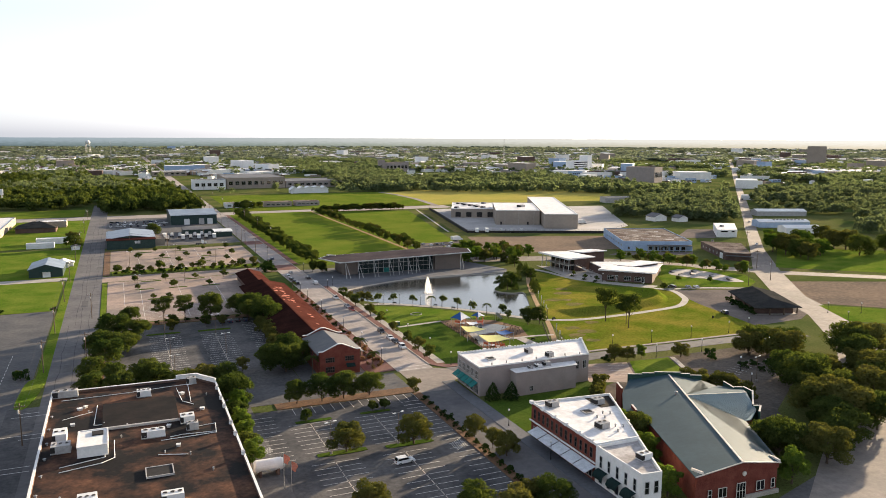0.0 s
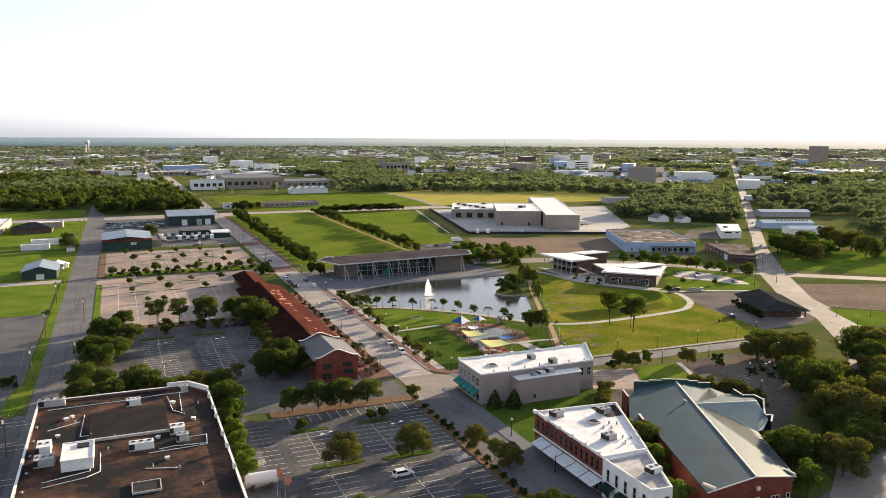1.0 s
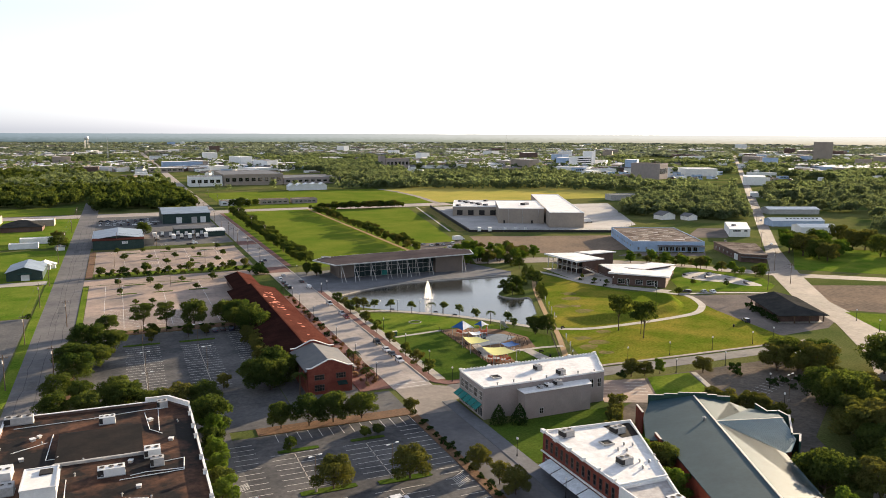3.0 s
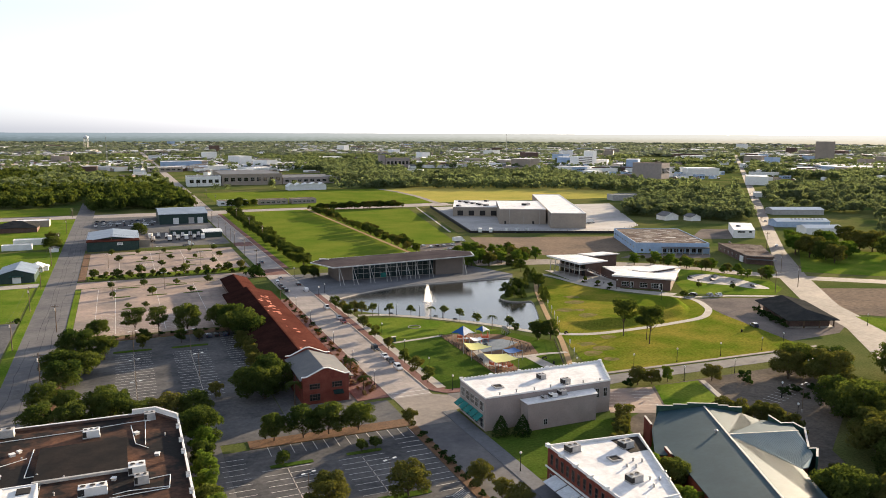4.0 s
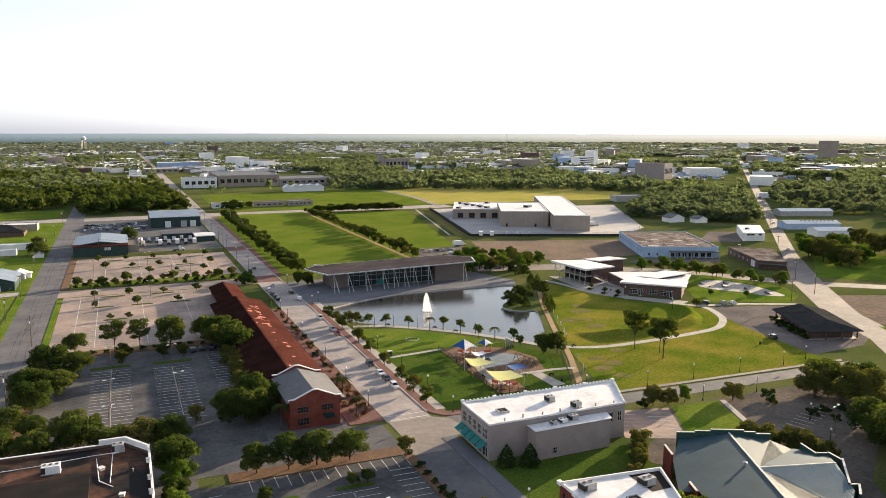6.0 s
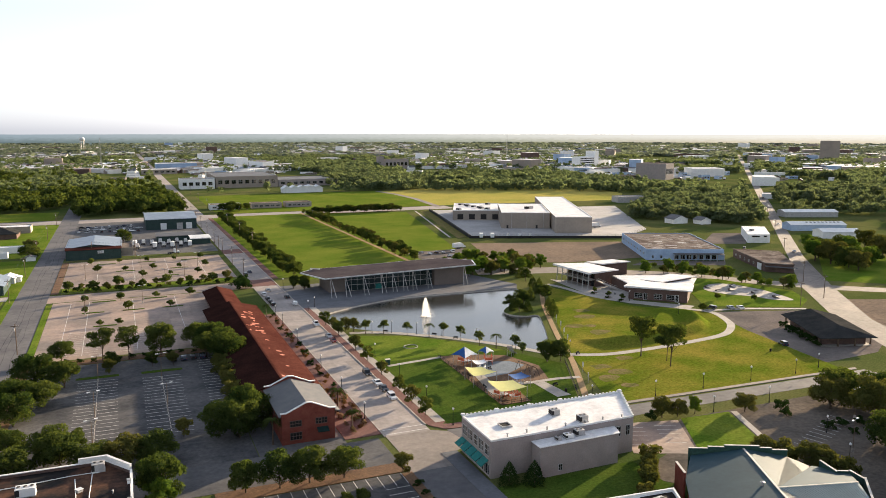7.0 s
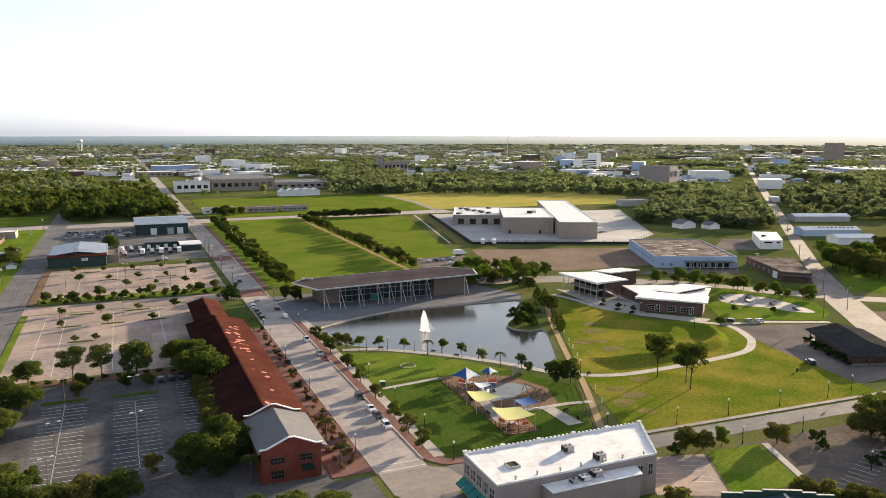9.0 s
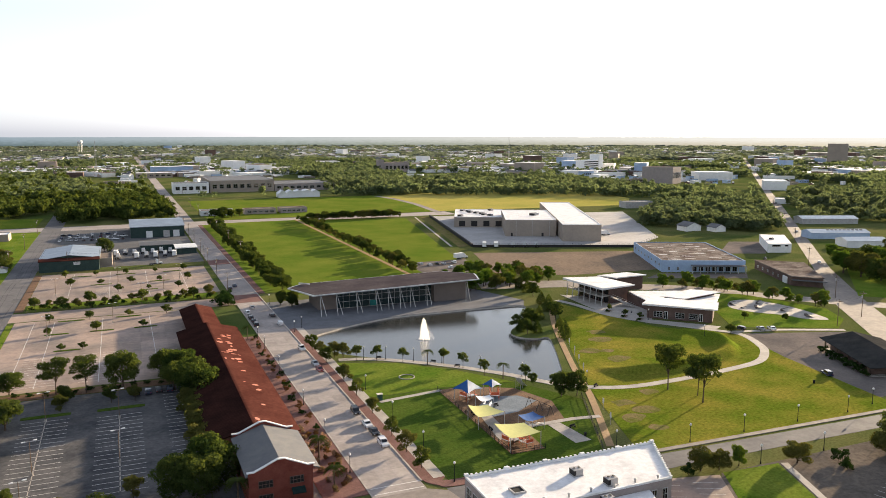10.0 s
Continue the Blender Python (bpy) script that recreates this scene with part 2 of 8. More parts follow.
M["leaf_pale"] = leaf_mat("distant leaves paled for haze", (0.108, 0.135, 0.106), (0.150, 0.165, 0.130), 0.5, (1.05, 1.08, 0.8))
M["leaf_pink"] = leaf_mat("leaves with pale pink blossom", (0.07, 0.06, 0.03), (0.42, 0.26, 0.22), 0.3)
M["leaf_dry"] = leaf_mat("dry brownish leaves", (0.10, 0.055, 0.03), (0.16, 0.08, 0.04), 0.3)
M["water"] = glossy("pond water", (0.034, 0.034, 0.029), rough=0.13, ior=1.5)
M["glass"] = glossy("dark window glass", (0.010, 0.012, 0.013), rough=0.05)
M["museum_glass"] = glossy("tinted curtain glass", (0.02, 0.035, 0.036), rough=0.05)
M["rubber"] = mat("tyre rubber", (0.015, 0.015, 0.015), rough=0.8, scale=2)
M["rim"] = mat("alloy rim", (0.35, 0.35, 0.36), rough=0.35, metal=0.8, scale=2, finemix=0.05)
for key, c in dict(white=(0.70, 0.70, 0.70), black=(0.012, 0.012, 0.014), red=(0.22, 0.02, 0.018), silver=(0.36, 0.37, 0.38), navy=(0.018, 0.03, 0.06), tan=(0.28, 0.24, 0.19)).items():
    M["car_" + key] = mat("car paint " + key, c, rough=0.25, scale=1, finemix=0.03)
wat = M["water"].node_tree
wb = wat.nodes.new("ShaderNodeBump")
wv = wat.nodes.new("ShaderNodeTexNoise")
wv.inputs["Scale"].default_value, wv.inputs["Detail"].default_value = 1.1, 4
wat.links.new(wat.nodes["Geometry"].outputs["Position"], wv.inputs["Vector"])
wb.inputs["Strength"].default_value, wb.inputs["Distance"].default_value = 0.2, 0.1
wat.links.new(wv.outputs["Fac"], wb.inputs["Height"])
wat.links.new(wb.outputs["Normal"], wat.nodes["Principled BSDF"].inputs["Normal"])


# ---- building helpers ----
def box(bm, x0, x1, y0, y1, z0, z1):
    return prism(bm, [(x0, y0), (x1, y0), (x1, y1), (x0, y1)], z0, z1)


def prism(bm, pts, z0, z1):
    """An upright prism over the plan pts; z1 may be one height or a list of heights."""
    zs = z1 if isinstance(z1, (list, tuple)) else [z1] * len(pts)
    area = sum(a[0] * b[1] - b[0] * a[1] for a, b in zip(pts, list(pts[1:]) + [pts[0]]))
    if area < 0:
        pts, zs = list(pts)[::-1], list(zs)[::-1]
    lo = [bm.verts.new((x, y, z0)) for x, y in pts]
    hi = [bm.verts.new((x, y, z)) for (x, y), z in zip(pts, zs)]
    n = len(pts)
    bm.faces.new(lo[::-1])
    bm.faces.new(hi)
    for i in range(n):
        bm.faces.new((lo[i], lo[(i + 1) % n], hi[(i + 1) % n], hi[i]))
    return bm


def solid(bm, corners, down):
    """A slab: the upper face through corners, and the same moved by down."""
    top = [bm.verts.new(c) for c in corners]
    low = [bm.verts.new(Vector(c) + Vector(down)) for c in corners]
    n = len(corners)
    bm.faces.new(top)
    bm.faces.new(low[::-1])
    for i in range(n):
        bm.faces.new((top[(i + 1) % n], top[i], low[i], low[(i + 1) % n]))
    bmesh.ops.recalc_face_normals(bm, faces=bm.faces)
    return bm


def tube(bm, p, q, r0, r1=None, seg=8):
    p, q = Vector(p), Vector(q)
    r1 = r0 if r1 is None else r1
    d = (q - p).normalized()
    a = d.orthogonal().normalized()
    b = d.cross(a)
    rings = []
    for c, r in ((p, r0), (q, r1)):
        rings.append([bm.verts.new(c + (a * math.cos(t) + b * math.sin(t)) * r) for t in (2 * math.pi * i / seg for i in range(seg))])
    for i in range(seg):
        bm.faces.new((rings[0][i], rings[0][(i + 1) % seg], rings[1][(i + 1) % seg], rings[1][i]))
    bm.faces.new(rings[0][::-1])
    bm.faces.new(rings[1])
    return bm


def beam(bm, p, q, w, h):
    """A square bar from p to q."""
    p, q = Vector(p), Vector(q)
    d = (q - p).normalized()
    side = d.cross(Vector((0, 0, 1)))
    side = side.normalized() if side.length > 1e-4 else Vector((1, 0, 0))
    up = side.cross(d)
    c = []
    for e in (p, q):
        c.append([bm.verts.new(e + side * (sx * w / 2) + up * (sy * h / 2)) for sx, sy in ((-1, -1), (1, -1), (1, 1), (-1, 1))])
    for i in range(4):
        bm.faces.new((c[0][i], c[0][(i + 1) % 4], c[1][(i + 1) % 4], c[1][i]))
    bm.faces.new(c[0][::-1])
    bm.faces.new(c[1])
    return bm


WM = {}


def finish(bm, name, material):
    me = bpy.data.meshes.new(name)
    bmesh.ops.recalc_face_normals(bm, faces=bm.faces)
    bm.to_mesh(me)
    bm.free()
    if material:
        me.materials.append(material)
    return me


def thing(name, at=(0, 0, 0), turn=0.0, label="", category="", group="", kind=""):
    ob = new(name)
    ob.empty_display_size = 0.5
    ob.matrix_basis = Matrix.Translation(at) @ Matrix.Rotation(turn, 4, "Z")
    WM[ob] = ob.matrix_basis.copy()
    return tagged(ob, label, category, group, kind)


def part(name, bm, material, parent, label="", world_space=False, at=None, kind=""):
    """One mesh under a thing or a part. bm: a bmesh or a ready mesh, in the parent's own space, or in the world's."""
    me = bm if isinstance(bm, bpy.types.Mesh) else finish(bm, name, material)
    ob = new(name, me)
    ob.parent = parent
    base = WM[parent]
    if world_space:
        ob.matrix_parent_inverse = base.inverted()
    if at is not None:
        ob.matrix_basis = at
    WM[ob] = base @ ob.matrix_parent_inverse @ ob.matrix_basis
    return tagged(ob, label, kind=kind)


def structure(name, bm, material, label="", category=""):
    ob = new(name, finish(bm, name, material) if not isinstance(bm, bpy.types.Mesh) else bm)
    WM[ob] = Matrix()
    return tagged(ob, label, category, kind="structure")


def sheet(name, pts, z, material, label="", category="ground", under=0.4):
    return structure(name, prism(bmesh.new(), pts, z - under, z), material, label, category)


def rect(x0, x1, y0, y1):
    return [(x0, y0), (x1, y0), (x1, y1), (x0, y1)]


def strip(line, width):
    """The plan of a band along a polyline; width: one, or one for each point."""
    w = width if isinstance(width, (list, tuple)) else [width] * len(line)
    left, right = [], []
    for i, p in enumerate(line):
        a, b = Vector(line[max(i - 1, 0)]), Vector(line[min(i + 1, len(line) - 1)])
        d = (b - a).normalized()
        n = Vector((-d.y, d.x))
        left.append(tuple(Vector(p) + n * w[i] / 2))
        right.append(tuple(Vector(p) - n * w[i] / 2))
    return left + right[::-1]


def smooth(line, steps=6, closed=False):
    """A rounded line through the points."""
    n, out = len(line), []
    P = [Vector(p) for p in line]
    for i in range(n if closed else n - 1):
        p0, p1, p2, p3 = (P[(i + k) % n] if closed else P[min(max(i + k, 0), n - 1)] for k in (-1, 0, 1, 2))
        for s in range(steps):
            t = s / steps
            out.append(tuple(0.5 * (2 * p1 + (p2 - p0) * t + (2 * p0 - 5 * p1 + 4 * p2 - p3) * t * t + (3 * p1 - p0 - 3 * p2 + p3) * t ** 3)))
    return out if closed else out + [tuple(P[-1])]


def wall_pose(a, b, s, z):
    """A frame on the wall from a to b (seen from outside, a is at the left): x along it, -y outwards."""
    a, b = Vector(a), Vector(b)
    d = (b - a).normalized()
    p = a + d * s
    return Matrix(((d.x, -d.y, 0, p.x), (d.y, d.x, 0, p.y), (0, 0, 1, z), (0, 0, 0, 1)))


MESHES = {}


def kept(key, make, material):
    if key not in MESHES:
        MESHES[key] = finish(make(), str(key[0]), material)
    return MESHES[key]


def window_row(parent, a, b, z, w, h, at, frame_mat, pane_mat=None, bars=1, cross=1, name="window"):
    """Windows along a wall from a to b: a proud frame with a sill, and a pane set back in it."""
    pane_mat = pane_mat or M["glass"]

    def make_frame():
        bm, f = bmesh.new(), min(0.12, w * 0.09)

        def cuts(lo, hi, n):
            mids = [lo + (hi - lo) * i / (n + 1) for i in range(1, n + 1)]
            return [(lo, lo + f)] + [(c - f / 3, c + f / 3) for c in mids] + [(hi - f, hi)]
        cx, cz = cuts(-w / 2, w / 2, bars), cuts(0, h, cross)
        xs, zs = [v for c in cx for v in c], [v for c in cz for v in c]
        grid = [[bm.verts.new((x, -0.10, z)) for z in zs] for x in xs]
        for i in range(len(xs) - 1):
            for j in range(len(zs) - 1):
                if i % 2 == 0 or j % 2 == 0:
                    bm.faces.new((grid[i][j], grid[i + 1][j], grid[i + 1][j + 1], grid[i][j + 1]))
        back = bmesh.ops.extrude_face_region(bm, geom=bm.faces[:])
        bmesh.ops.translate(bm, verts=[v for v in back["geom"] if isinstance(v, bmesh.types.BMVert)], vec=(0, 0.12, 0))
        bmesh.ops.recalc_face_normals(bm, faces=bm.faces[:])
        return bm

    def make_pane():
        return box(bmesh.new(), -w / 2 + 0.02, w / 2 - 0.02, -0.03, 0.01, 0.02, h - 0.02)
    for s in at:
        m = WM[parent].inverted() @ wall_pose(a, b, s, z)
        win = part(name, kept(("window", w, h, bars, cross, frame_mat.name), make_frame, frame_mat), None, parent, at=m)
        part("pane", kept(("pane", w, h, pane_mat.name), make_pane, pane_mat), None, win)


def even(length, n, margin=1.5):
    return [margin + (length - 2 * margin) * (i + 0.5) / n for i in range(n)]


def span(a, b):
    return (Vector(b) - Vector(a)).length


def parapet(bm, pts, w, z0, z1):
    """A low wall along the inside of a closed plan."""
    c = sum((Vector(p) for p in pts), Vector((0, 0))) / len(pts)
    n = len(pts)
    ins = []
    for i in range(n):
        p, a, b = Vector(pts[i]), Vector(pts[i - 1]), Vector(pts[(i + 1) % n])
        d1, d2 = (p - a).normalized(), (b - p).normalized()
        n1, n2 = Vector((-d1.y, d1.x)), Vector((-d2.y, d2.x))
        if n1.dot(c - (a + p) / 2) < 0:
            n1 = -n1
        if n2.dot(c - (b + p) / 2) < 0:
            n2 = -n2
        k = n1 + n2
        k = k / max(0.35, (1 + n1.dot(n2)))
        ins.append(p + k * w)
    for i in range(n):
        j = (i + 1) % n
        prism(bm, [tuple(pts[i]), tuple(pts[j]), tuple(ins[j]), tuple(ins[i])], z0, z1)
    return bm


# ---- ground and pond ----
POND = smooth([(95.5, 354), (98.5, 336), (107, 325), (117, 316.5), (131, 301), (144, 286), (153, 277), (160, 279), (167, 292), (175, 309), (180, 322), (175, 322.5), (170.5, 326), (169.5, 332),
               (173, 338), (180, 345), (190, 360), (198, 374.5), (185, 376.5), (160, 376.5), (138, 376), (122, 371), (108, 364)], 3, closed=True)
bm = bmesh.new()
ring = [bm.verts.new((4900 * math.cos(a) + 10, 4900 * math.sin(a), 0)) for a in (2 * math.pi * i / 72 for i in range(72))]
hole = [bm.verts.new((x, y, 0)) for x, y in POND]
edges = [bm.edges.new((r[i], r[(i + 1) % len(r)])) for r in (ring, hole) for i in range(len(r))]
bmesh.ops.triangle_fill(bm, edges=edges, use_beauty=True)
structure("ground", bm, M["earth"], "green and dry grass ground of the town", "ground")
bm = bmesh.new()
cx, cy = sum(p[0] for p in POND) / len(POND), sum(p[1] for p in POND) / len(POND)
top = [bm.verts.new((x, y, 0.0)) for x, y in POND]
low = [bm.verts.new((x + (cx - x) * 0.012, y + (cy - y) * 0.012, -1.0)) for x, y in POND]
for i in range(len(POND)):
    bm.faces.new((top[i], low[i], low[(i + 1) % len(POND)], top[(i + 1) % len(POND)]))
structure("pond_bank", bm, M["concrete"], "pale concrete pond edge sloping into water", "bank")
bm = bmesh.new()
bm.faces.new([bm.verts.new((x, y, -0.55)) for x, y in POND])
bmesh.ops.triangulate(bm, faces=bm.faces)
structure("pond_water", bm, M["water"], "still dark pond water with sky reflection", "water")

# ---- roads ----
sheet("main_street", rect(79.5, 91.5, 222, 2900), 0.05, M["street"], "pale concrete street with tree shadows", "street")
sheet("left_road", rect(-25.5, -11.7, -300, 905), 0.05, M["road_grey"], "old grey asphalt road with patches", "road")
sheet("cross_lane", rect(-11.7, 79.5, 425, 442), 0.045, M["tan_lot"], "tan concrete lane between car parks", "lane")
sheet("left_path", rect(-420, -25.5, 437, 447), 0.045, M["concrete"], "pale concrete lane beside grass", "lane")
sheet("far_cross_street", rect(-900, 330, 752, 781), 0.04, M["street"], "pale cross street", "street")
sheet("street_junction", [(79.5, 222), (91.5, 222), (95.5, 219.5), (97.5, 209.4), (92.8, 207.6), (88.5, 200), (77.5, 200), (77.5, 206.5), (79.5, 207)], 0.052, M["pale_road"], "worn pinkish street junction", "street")
sheet("south_pavement", rect(88.5, 92.6, 112, 207.4), 0.14, M["plaza"], "grey pavement along the shops", "pavement")
sheet("south_cross_street", rect(20, 77.5, 206.5, 222), 0.05, M["asphalt"], "shaded asphalt side street", "street")
sheet("south_street", rect(77.5, 88.5, -200, 200), 0.045, M["road_grey"], "grey street running past the car park", "street")
sheet("park_road", [(95.5, 210), (140, 209.6), (150, 210.2), (228, 209), (242, 205), (240, 215.6), (150, 217.4), (138, 219), (95.5, 220.5)], 0.04, M["road_grey"], "grey curving park road", "road")
sheet("right_road", strip([(1900, 2030), (1137, 1197), (402, 394.5), (338, 322), (296, 266), (277, 228), (246, 186), (205, 150), (150, 108), (60, 40)],
                          [9, 9, 9, 15, 14, 15, 17, 14, 18, 22]), 0.055, M["pale_road"], "pale worn diagonal road", "road")
sheet("right_cross_street", strip([(199, 424), (240, 412), (290, 378), (340, 318), (420, 256), (700, 35)], [20, 18, 14, 12, 10, 10]), 0.035, M["pale_road"], "pale street crossing behind the park", "street")
sheet("field_track", strip([(320.7, 773.4), (332.0, 869.9), (332.3, 939.0), (325.7, 990.3)], 7.0), 0.066, M["pale_road"], "pale dirt road between the fields", "road")
sheet("brick_crossing", rect(79.5, 91.5, 428, 446), 0.065, M["pavers"], "red brick paver crossing", "crossing")
sheet("brick_crossing_far", rect(79.5, 91.5, 540, 558), 0.065, M["pavers"], "red brick paver crossing", "crossing")

# ---- car parks and yards ----
LOTS = dict(
    north_car_park=(rect(-8, 76, 459, 540), "tan_lot", "empty tan concrete car park"),
    middle_car_park=(rect(-9, 56, 326, 424), "tan_lot", "empty tan concrete car park"),
    shaded_car_park=(rect(-9, 48, 222, 318), "dark_asphalt", "dark asphalt car park with white stall lines"),
    front_car_park=(rect(29.5, 76, 40, 201), "dark_asphalt", "dark asphalt car park with white stall lines"),
    alley=(rect(20, 29.5, 40, 206.5), "asphalt", "shaded asphalt alley beside flat roof building"),
    west_car_park=(rect(-140, -29.5, 140, 361), "asphalt", "worn grey asphalt car park"),
    warehouse_yard=([(253, 548), (300, 742), (433, 722), (492, 712), (402, 541), (355, 507)], "yard", "pale concrete warehouse yard"),
    dirt_lot=([(242, 524), (344, 490), (318, 428), (258, 431), (222, 451)], "dirt", "bare brown dirt lot"),
    east_dirt_lot=([(326, 294), (306, 275), (291, 251), (315, 229), (420, 175), (470, 214), (374, 274)], "dirt", "bare brown dirt lot"),
    pavilion_car_park=([(249, 299), (294, 284), (282, 240), (262, 228), (236, 226), (229, 236), (238, 268)], "gravel", "grey gravel car park"),
    gallery_car_park=([(124, 180), (142, 188), (156, 203.5), (228, 204), (206, 176), (166, 148), (158, 132), (140, 160)], "worn_lot", "worn tan gravelly car park with faded lines"),
    corner_car_park=([(118, 60), (120, 106), (152, 116), (178, 122), (215, 100), (160, 40)], "asphalt", "worn corner car park with white lines"),
    museum_car_park=([(186, 466), (216, 462), (228, 506), (186, 502)], "gravel", "small grey car park behind the hall"),
    truck_yard=(rect(-11.7, 78, 556, 752), "asphalt", "grey asphalt truck yard"),
    service_yard=([(386.7, 460.8), (414.9, 449.1), (455.8, 492.1), (432.7, 501.7)], "gravel", "worn pale service yard"),
    blue_forecourt=([(290, 408), (340, 387), (350, 398), (306, 417)], "gravel", "grey forecourt"),
)
for key, (pts, m, lab) in LOTS.items():
    sheet(key, pts, 0.03, M[m], lab, "car park" if "park" in key else "yard")

sheet("side_lot", [(142.4, 206), (155.0, 203.0), (145.2, 183.4), (131, 189.6), (139.6, 206.6)], 0.042, M["tan_lot"], "small tan worn lot beside the gallery", "car park")
# ---- lawns, beds and paths ----
LAWNS = dict(
    great_lawn=(rect(101, 176, 436, 760), "great_lawn", "mown green great lawn with long shadows"),
    second_lawn=([(186, 503), (222, 503), (226, 520), (272, 735), (186, 760)], "great_lawn", "mown green second lawn"),
    hay_field=([(323.5, 786), (334, 870), (335, 940), (329, 990), (442, 1015), (548, 1043), (612, 953), (596, 844), (540, 770), (337, 786)], "hay", "dry yellow grass field"),
    south_west_lawn=([(97.4, 283), (119, 283.5), (128, 282), (143, 280), (131, 298), (116.5, 312), (97.4, 320)], "lawn", "green park lawn beside the pond"),
    street_lawn=([(97.4, 224), (138, 224), (154, 258), (143, 279.6), (128, 281.6), (119, 283), (97.4, 282.6)], "dense_lawn", "dense dark green lawn beside the street"),
    park_lawn_east=([(146, 220.4), (234, 218.4), (242, 268), (250, 297), (228, 320), (214, 372), (204, 355), (186, 320), (160, 262)], "park_lawn", "sunlit park lawn with worn patches"),
    corner_lawn=([(156.5, 203.6), (172, 202.6), (164, 181.2), (146, 184)], "lawn", "bright green corner lawn"),
    gallery_lawn=(rect(92.7, 128, 161, 186), "dense_lawn", "shaded green side lawn"),
    skate_lawn=([(256, 308), (293, 290), (308, 300), (318, 318), (306, 356), (282, 372), (268, 330)], "lawn", "green lawn round the skate park"),
    east_verge=([(291, 245), (277, 217), (289, 209), (330, 190), (350, 205), (313, 227)], "lawn", "green verge"),
    east_field=([(354, 331), (418, 392), (560, 300), (480, 222)], "lawn", "green field with trees"),
    west_lawn=(rect(-180, -30, 362, 436), "lawn", "bright green lawn"),
    west_lawn_north=(rect(-180, -27, 448, 560), "lawn", "green lawn beside metal building"),
    west_lawn_far=(rect(-180, -27, 570, 750), "lawn", "green lawn with sheds"),
    far_green=([(104, 786), (318, 786), (328, 870), (329, 940), (322, 1000), (104, 1000)], "great_lawn", "far green field"),
    far_left_green=(rect(-220, -32, 786, 860), "great_lawn", "far green field"),
)
for key, (pts, m, lab) in LAWNS.items():
    sheet(key, pts, 0.06 if key != "park_lawn_east" else 0.055, M[m], lab, "lawn")
sheet("road_apron", rect(-33.5, -25.5, -300, 229.5), 0.056, M["dark_asphalt"], "dark asphalt road edge with white lines", "road")
sheet("verge_tip", smooth([(-32, 230), (-28.8, 230), (-26.2, 247), (-26.4, 258), (-30.6, 256), (-32, 243)], 3, closed=True), 0.13, M["lawn"], "green grass verge tip", "verge")
sheet("road_verge", rect(-28.8, -25.5, 252, 750), 0.10, M["lawn"], "green grass verge with poles", "verge")
sheet("street_pavement", rect(94.6, 97.4, 226, 372), 0.16, M["concrete"], "pale concrete pavement", "pavement")
sheet("tree_strip", rect(91.9, 94.6, 226, 372), 0.155, M["pavers"], "dark brick strip with street trees", "pavement")
sheet("corner_pavement", smooth([(92.2, 225.8), (94.2, 222.6), (98, 220.6), (118, 220.4), (138, 219.6), (139.5, 223.6), (118, 223.9), (97.4, 223.9), (97.2, 226)], 3, closed=True), 0.15, M["pavers"], "brick pavement round the street corner", "pavement")
sheet("street_kerb", rect(91.5, 91.9, 226, 750), 0.19, M["kerb"], "concrete kerb", "kerb")
sheet("west_kerb", rect(79.1, 79.5, 222, 425), 0.19, M["kerb"], "concrete kerb", "kerb")
sheet("hall_apron", rect(48.2, 69.4, 222.2, 256), 0.036, M["asphalt"], "shaded asphalt round the brick hall", "yard")
sheet("brick_pavement", rect(69.5, 79.1, 224, 366), 0.15, M["pavers"], "red brick pavement beside the long shed", "pavement")
sheet("far_pavement", rect(91.9, 95.4, 446, 750), 0.14, M["pavers"], "brick pavement strip beside trees", "pavement")
sheet("far_verge", rect(95.4, 101, 446, 750), 0.064, M["lawn"], "grass strip under street trees", "verge")
sheet("museum_plaza", [(91.9, 424), (91.9, 352.5), (95.6, 353.2)] + POND[:50:-1] + [(203, 384), (190, 424)], 0.13, M["plaza"], "grey paved plaza along the pond", "plaza")
sheet("mulch_bed", rect(36, 78, 201.2, 206.3), 0.16, M["mulch"], "brown mulch bed with trees", "bed")
sheet("hedge_bed", rect(76, 78.5, 130, 200.5), 0.14, M["mulch"], "mulch strip along the car park", "bed")
sheet("pond_path", strip(smooth([(99, 323.5), (108, 321), (118, 314.5), (132.5, 301.5), (145, 286.8), (156, 271), (171, 262.5), (192, 262), (216.5, 264.5), (230, 267.5), (239.5, 274.5), (245.5, 282.5), (250.5, 297.5), (244, 308.5), (231, 327), (222.5, 343), (220, 366), (217, 378)], 5), 3.0), 0.10, M["concrete"], "pale concrete footpath round the park", "path")
sheet("dirt_track", strip(smooth([(206.5, 365), (192, 338), (176.5, 304), (166, 280), (158, 260), (141.6, 226)], 4), 2.0), 0.085, M["dirt_path"], "worn orange dirt track", "path")
sheet("lawn_path", strip([(99, 278.2), (119, 281)], 1.8), 0.10, M["concrete"], "pale concrete footpath", "path")
sheet("lawn_divider", rect(176, 178.6, 440, 765), 0.09, M["dirt_path"], "narrow dirt track between the lawns", "path")
sheet("lawn_divider_grass", rect(178.6, 186, 470, 760), 0.062, M["lawn"], "grass strip under a tree row", "verge")
sheet("corner_path", strip([(173.4, 202.2), (165.2, 181)], 1.7), 0.10, M["concrete"], "pale footpath beside the corner lawn", "path")
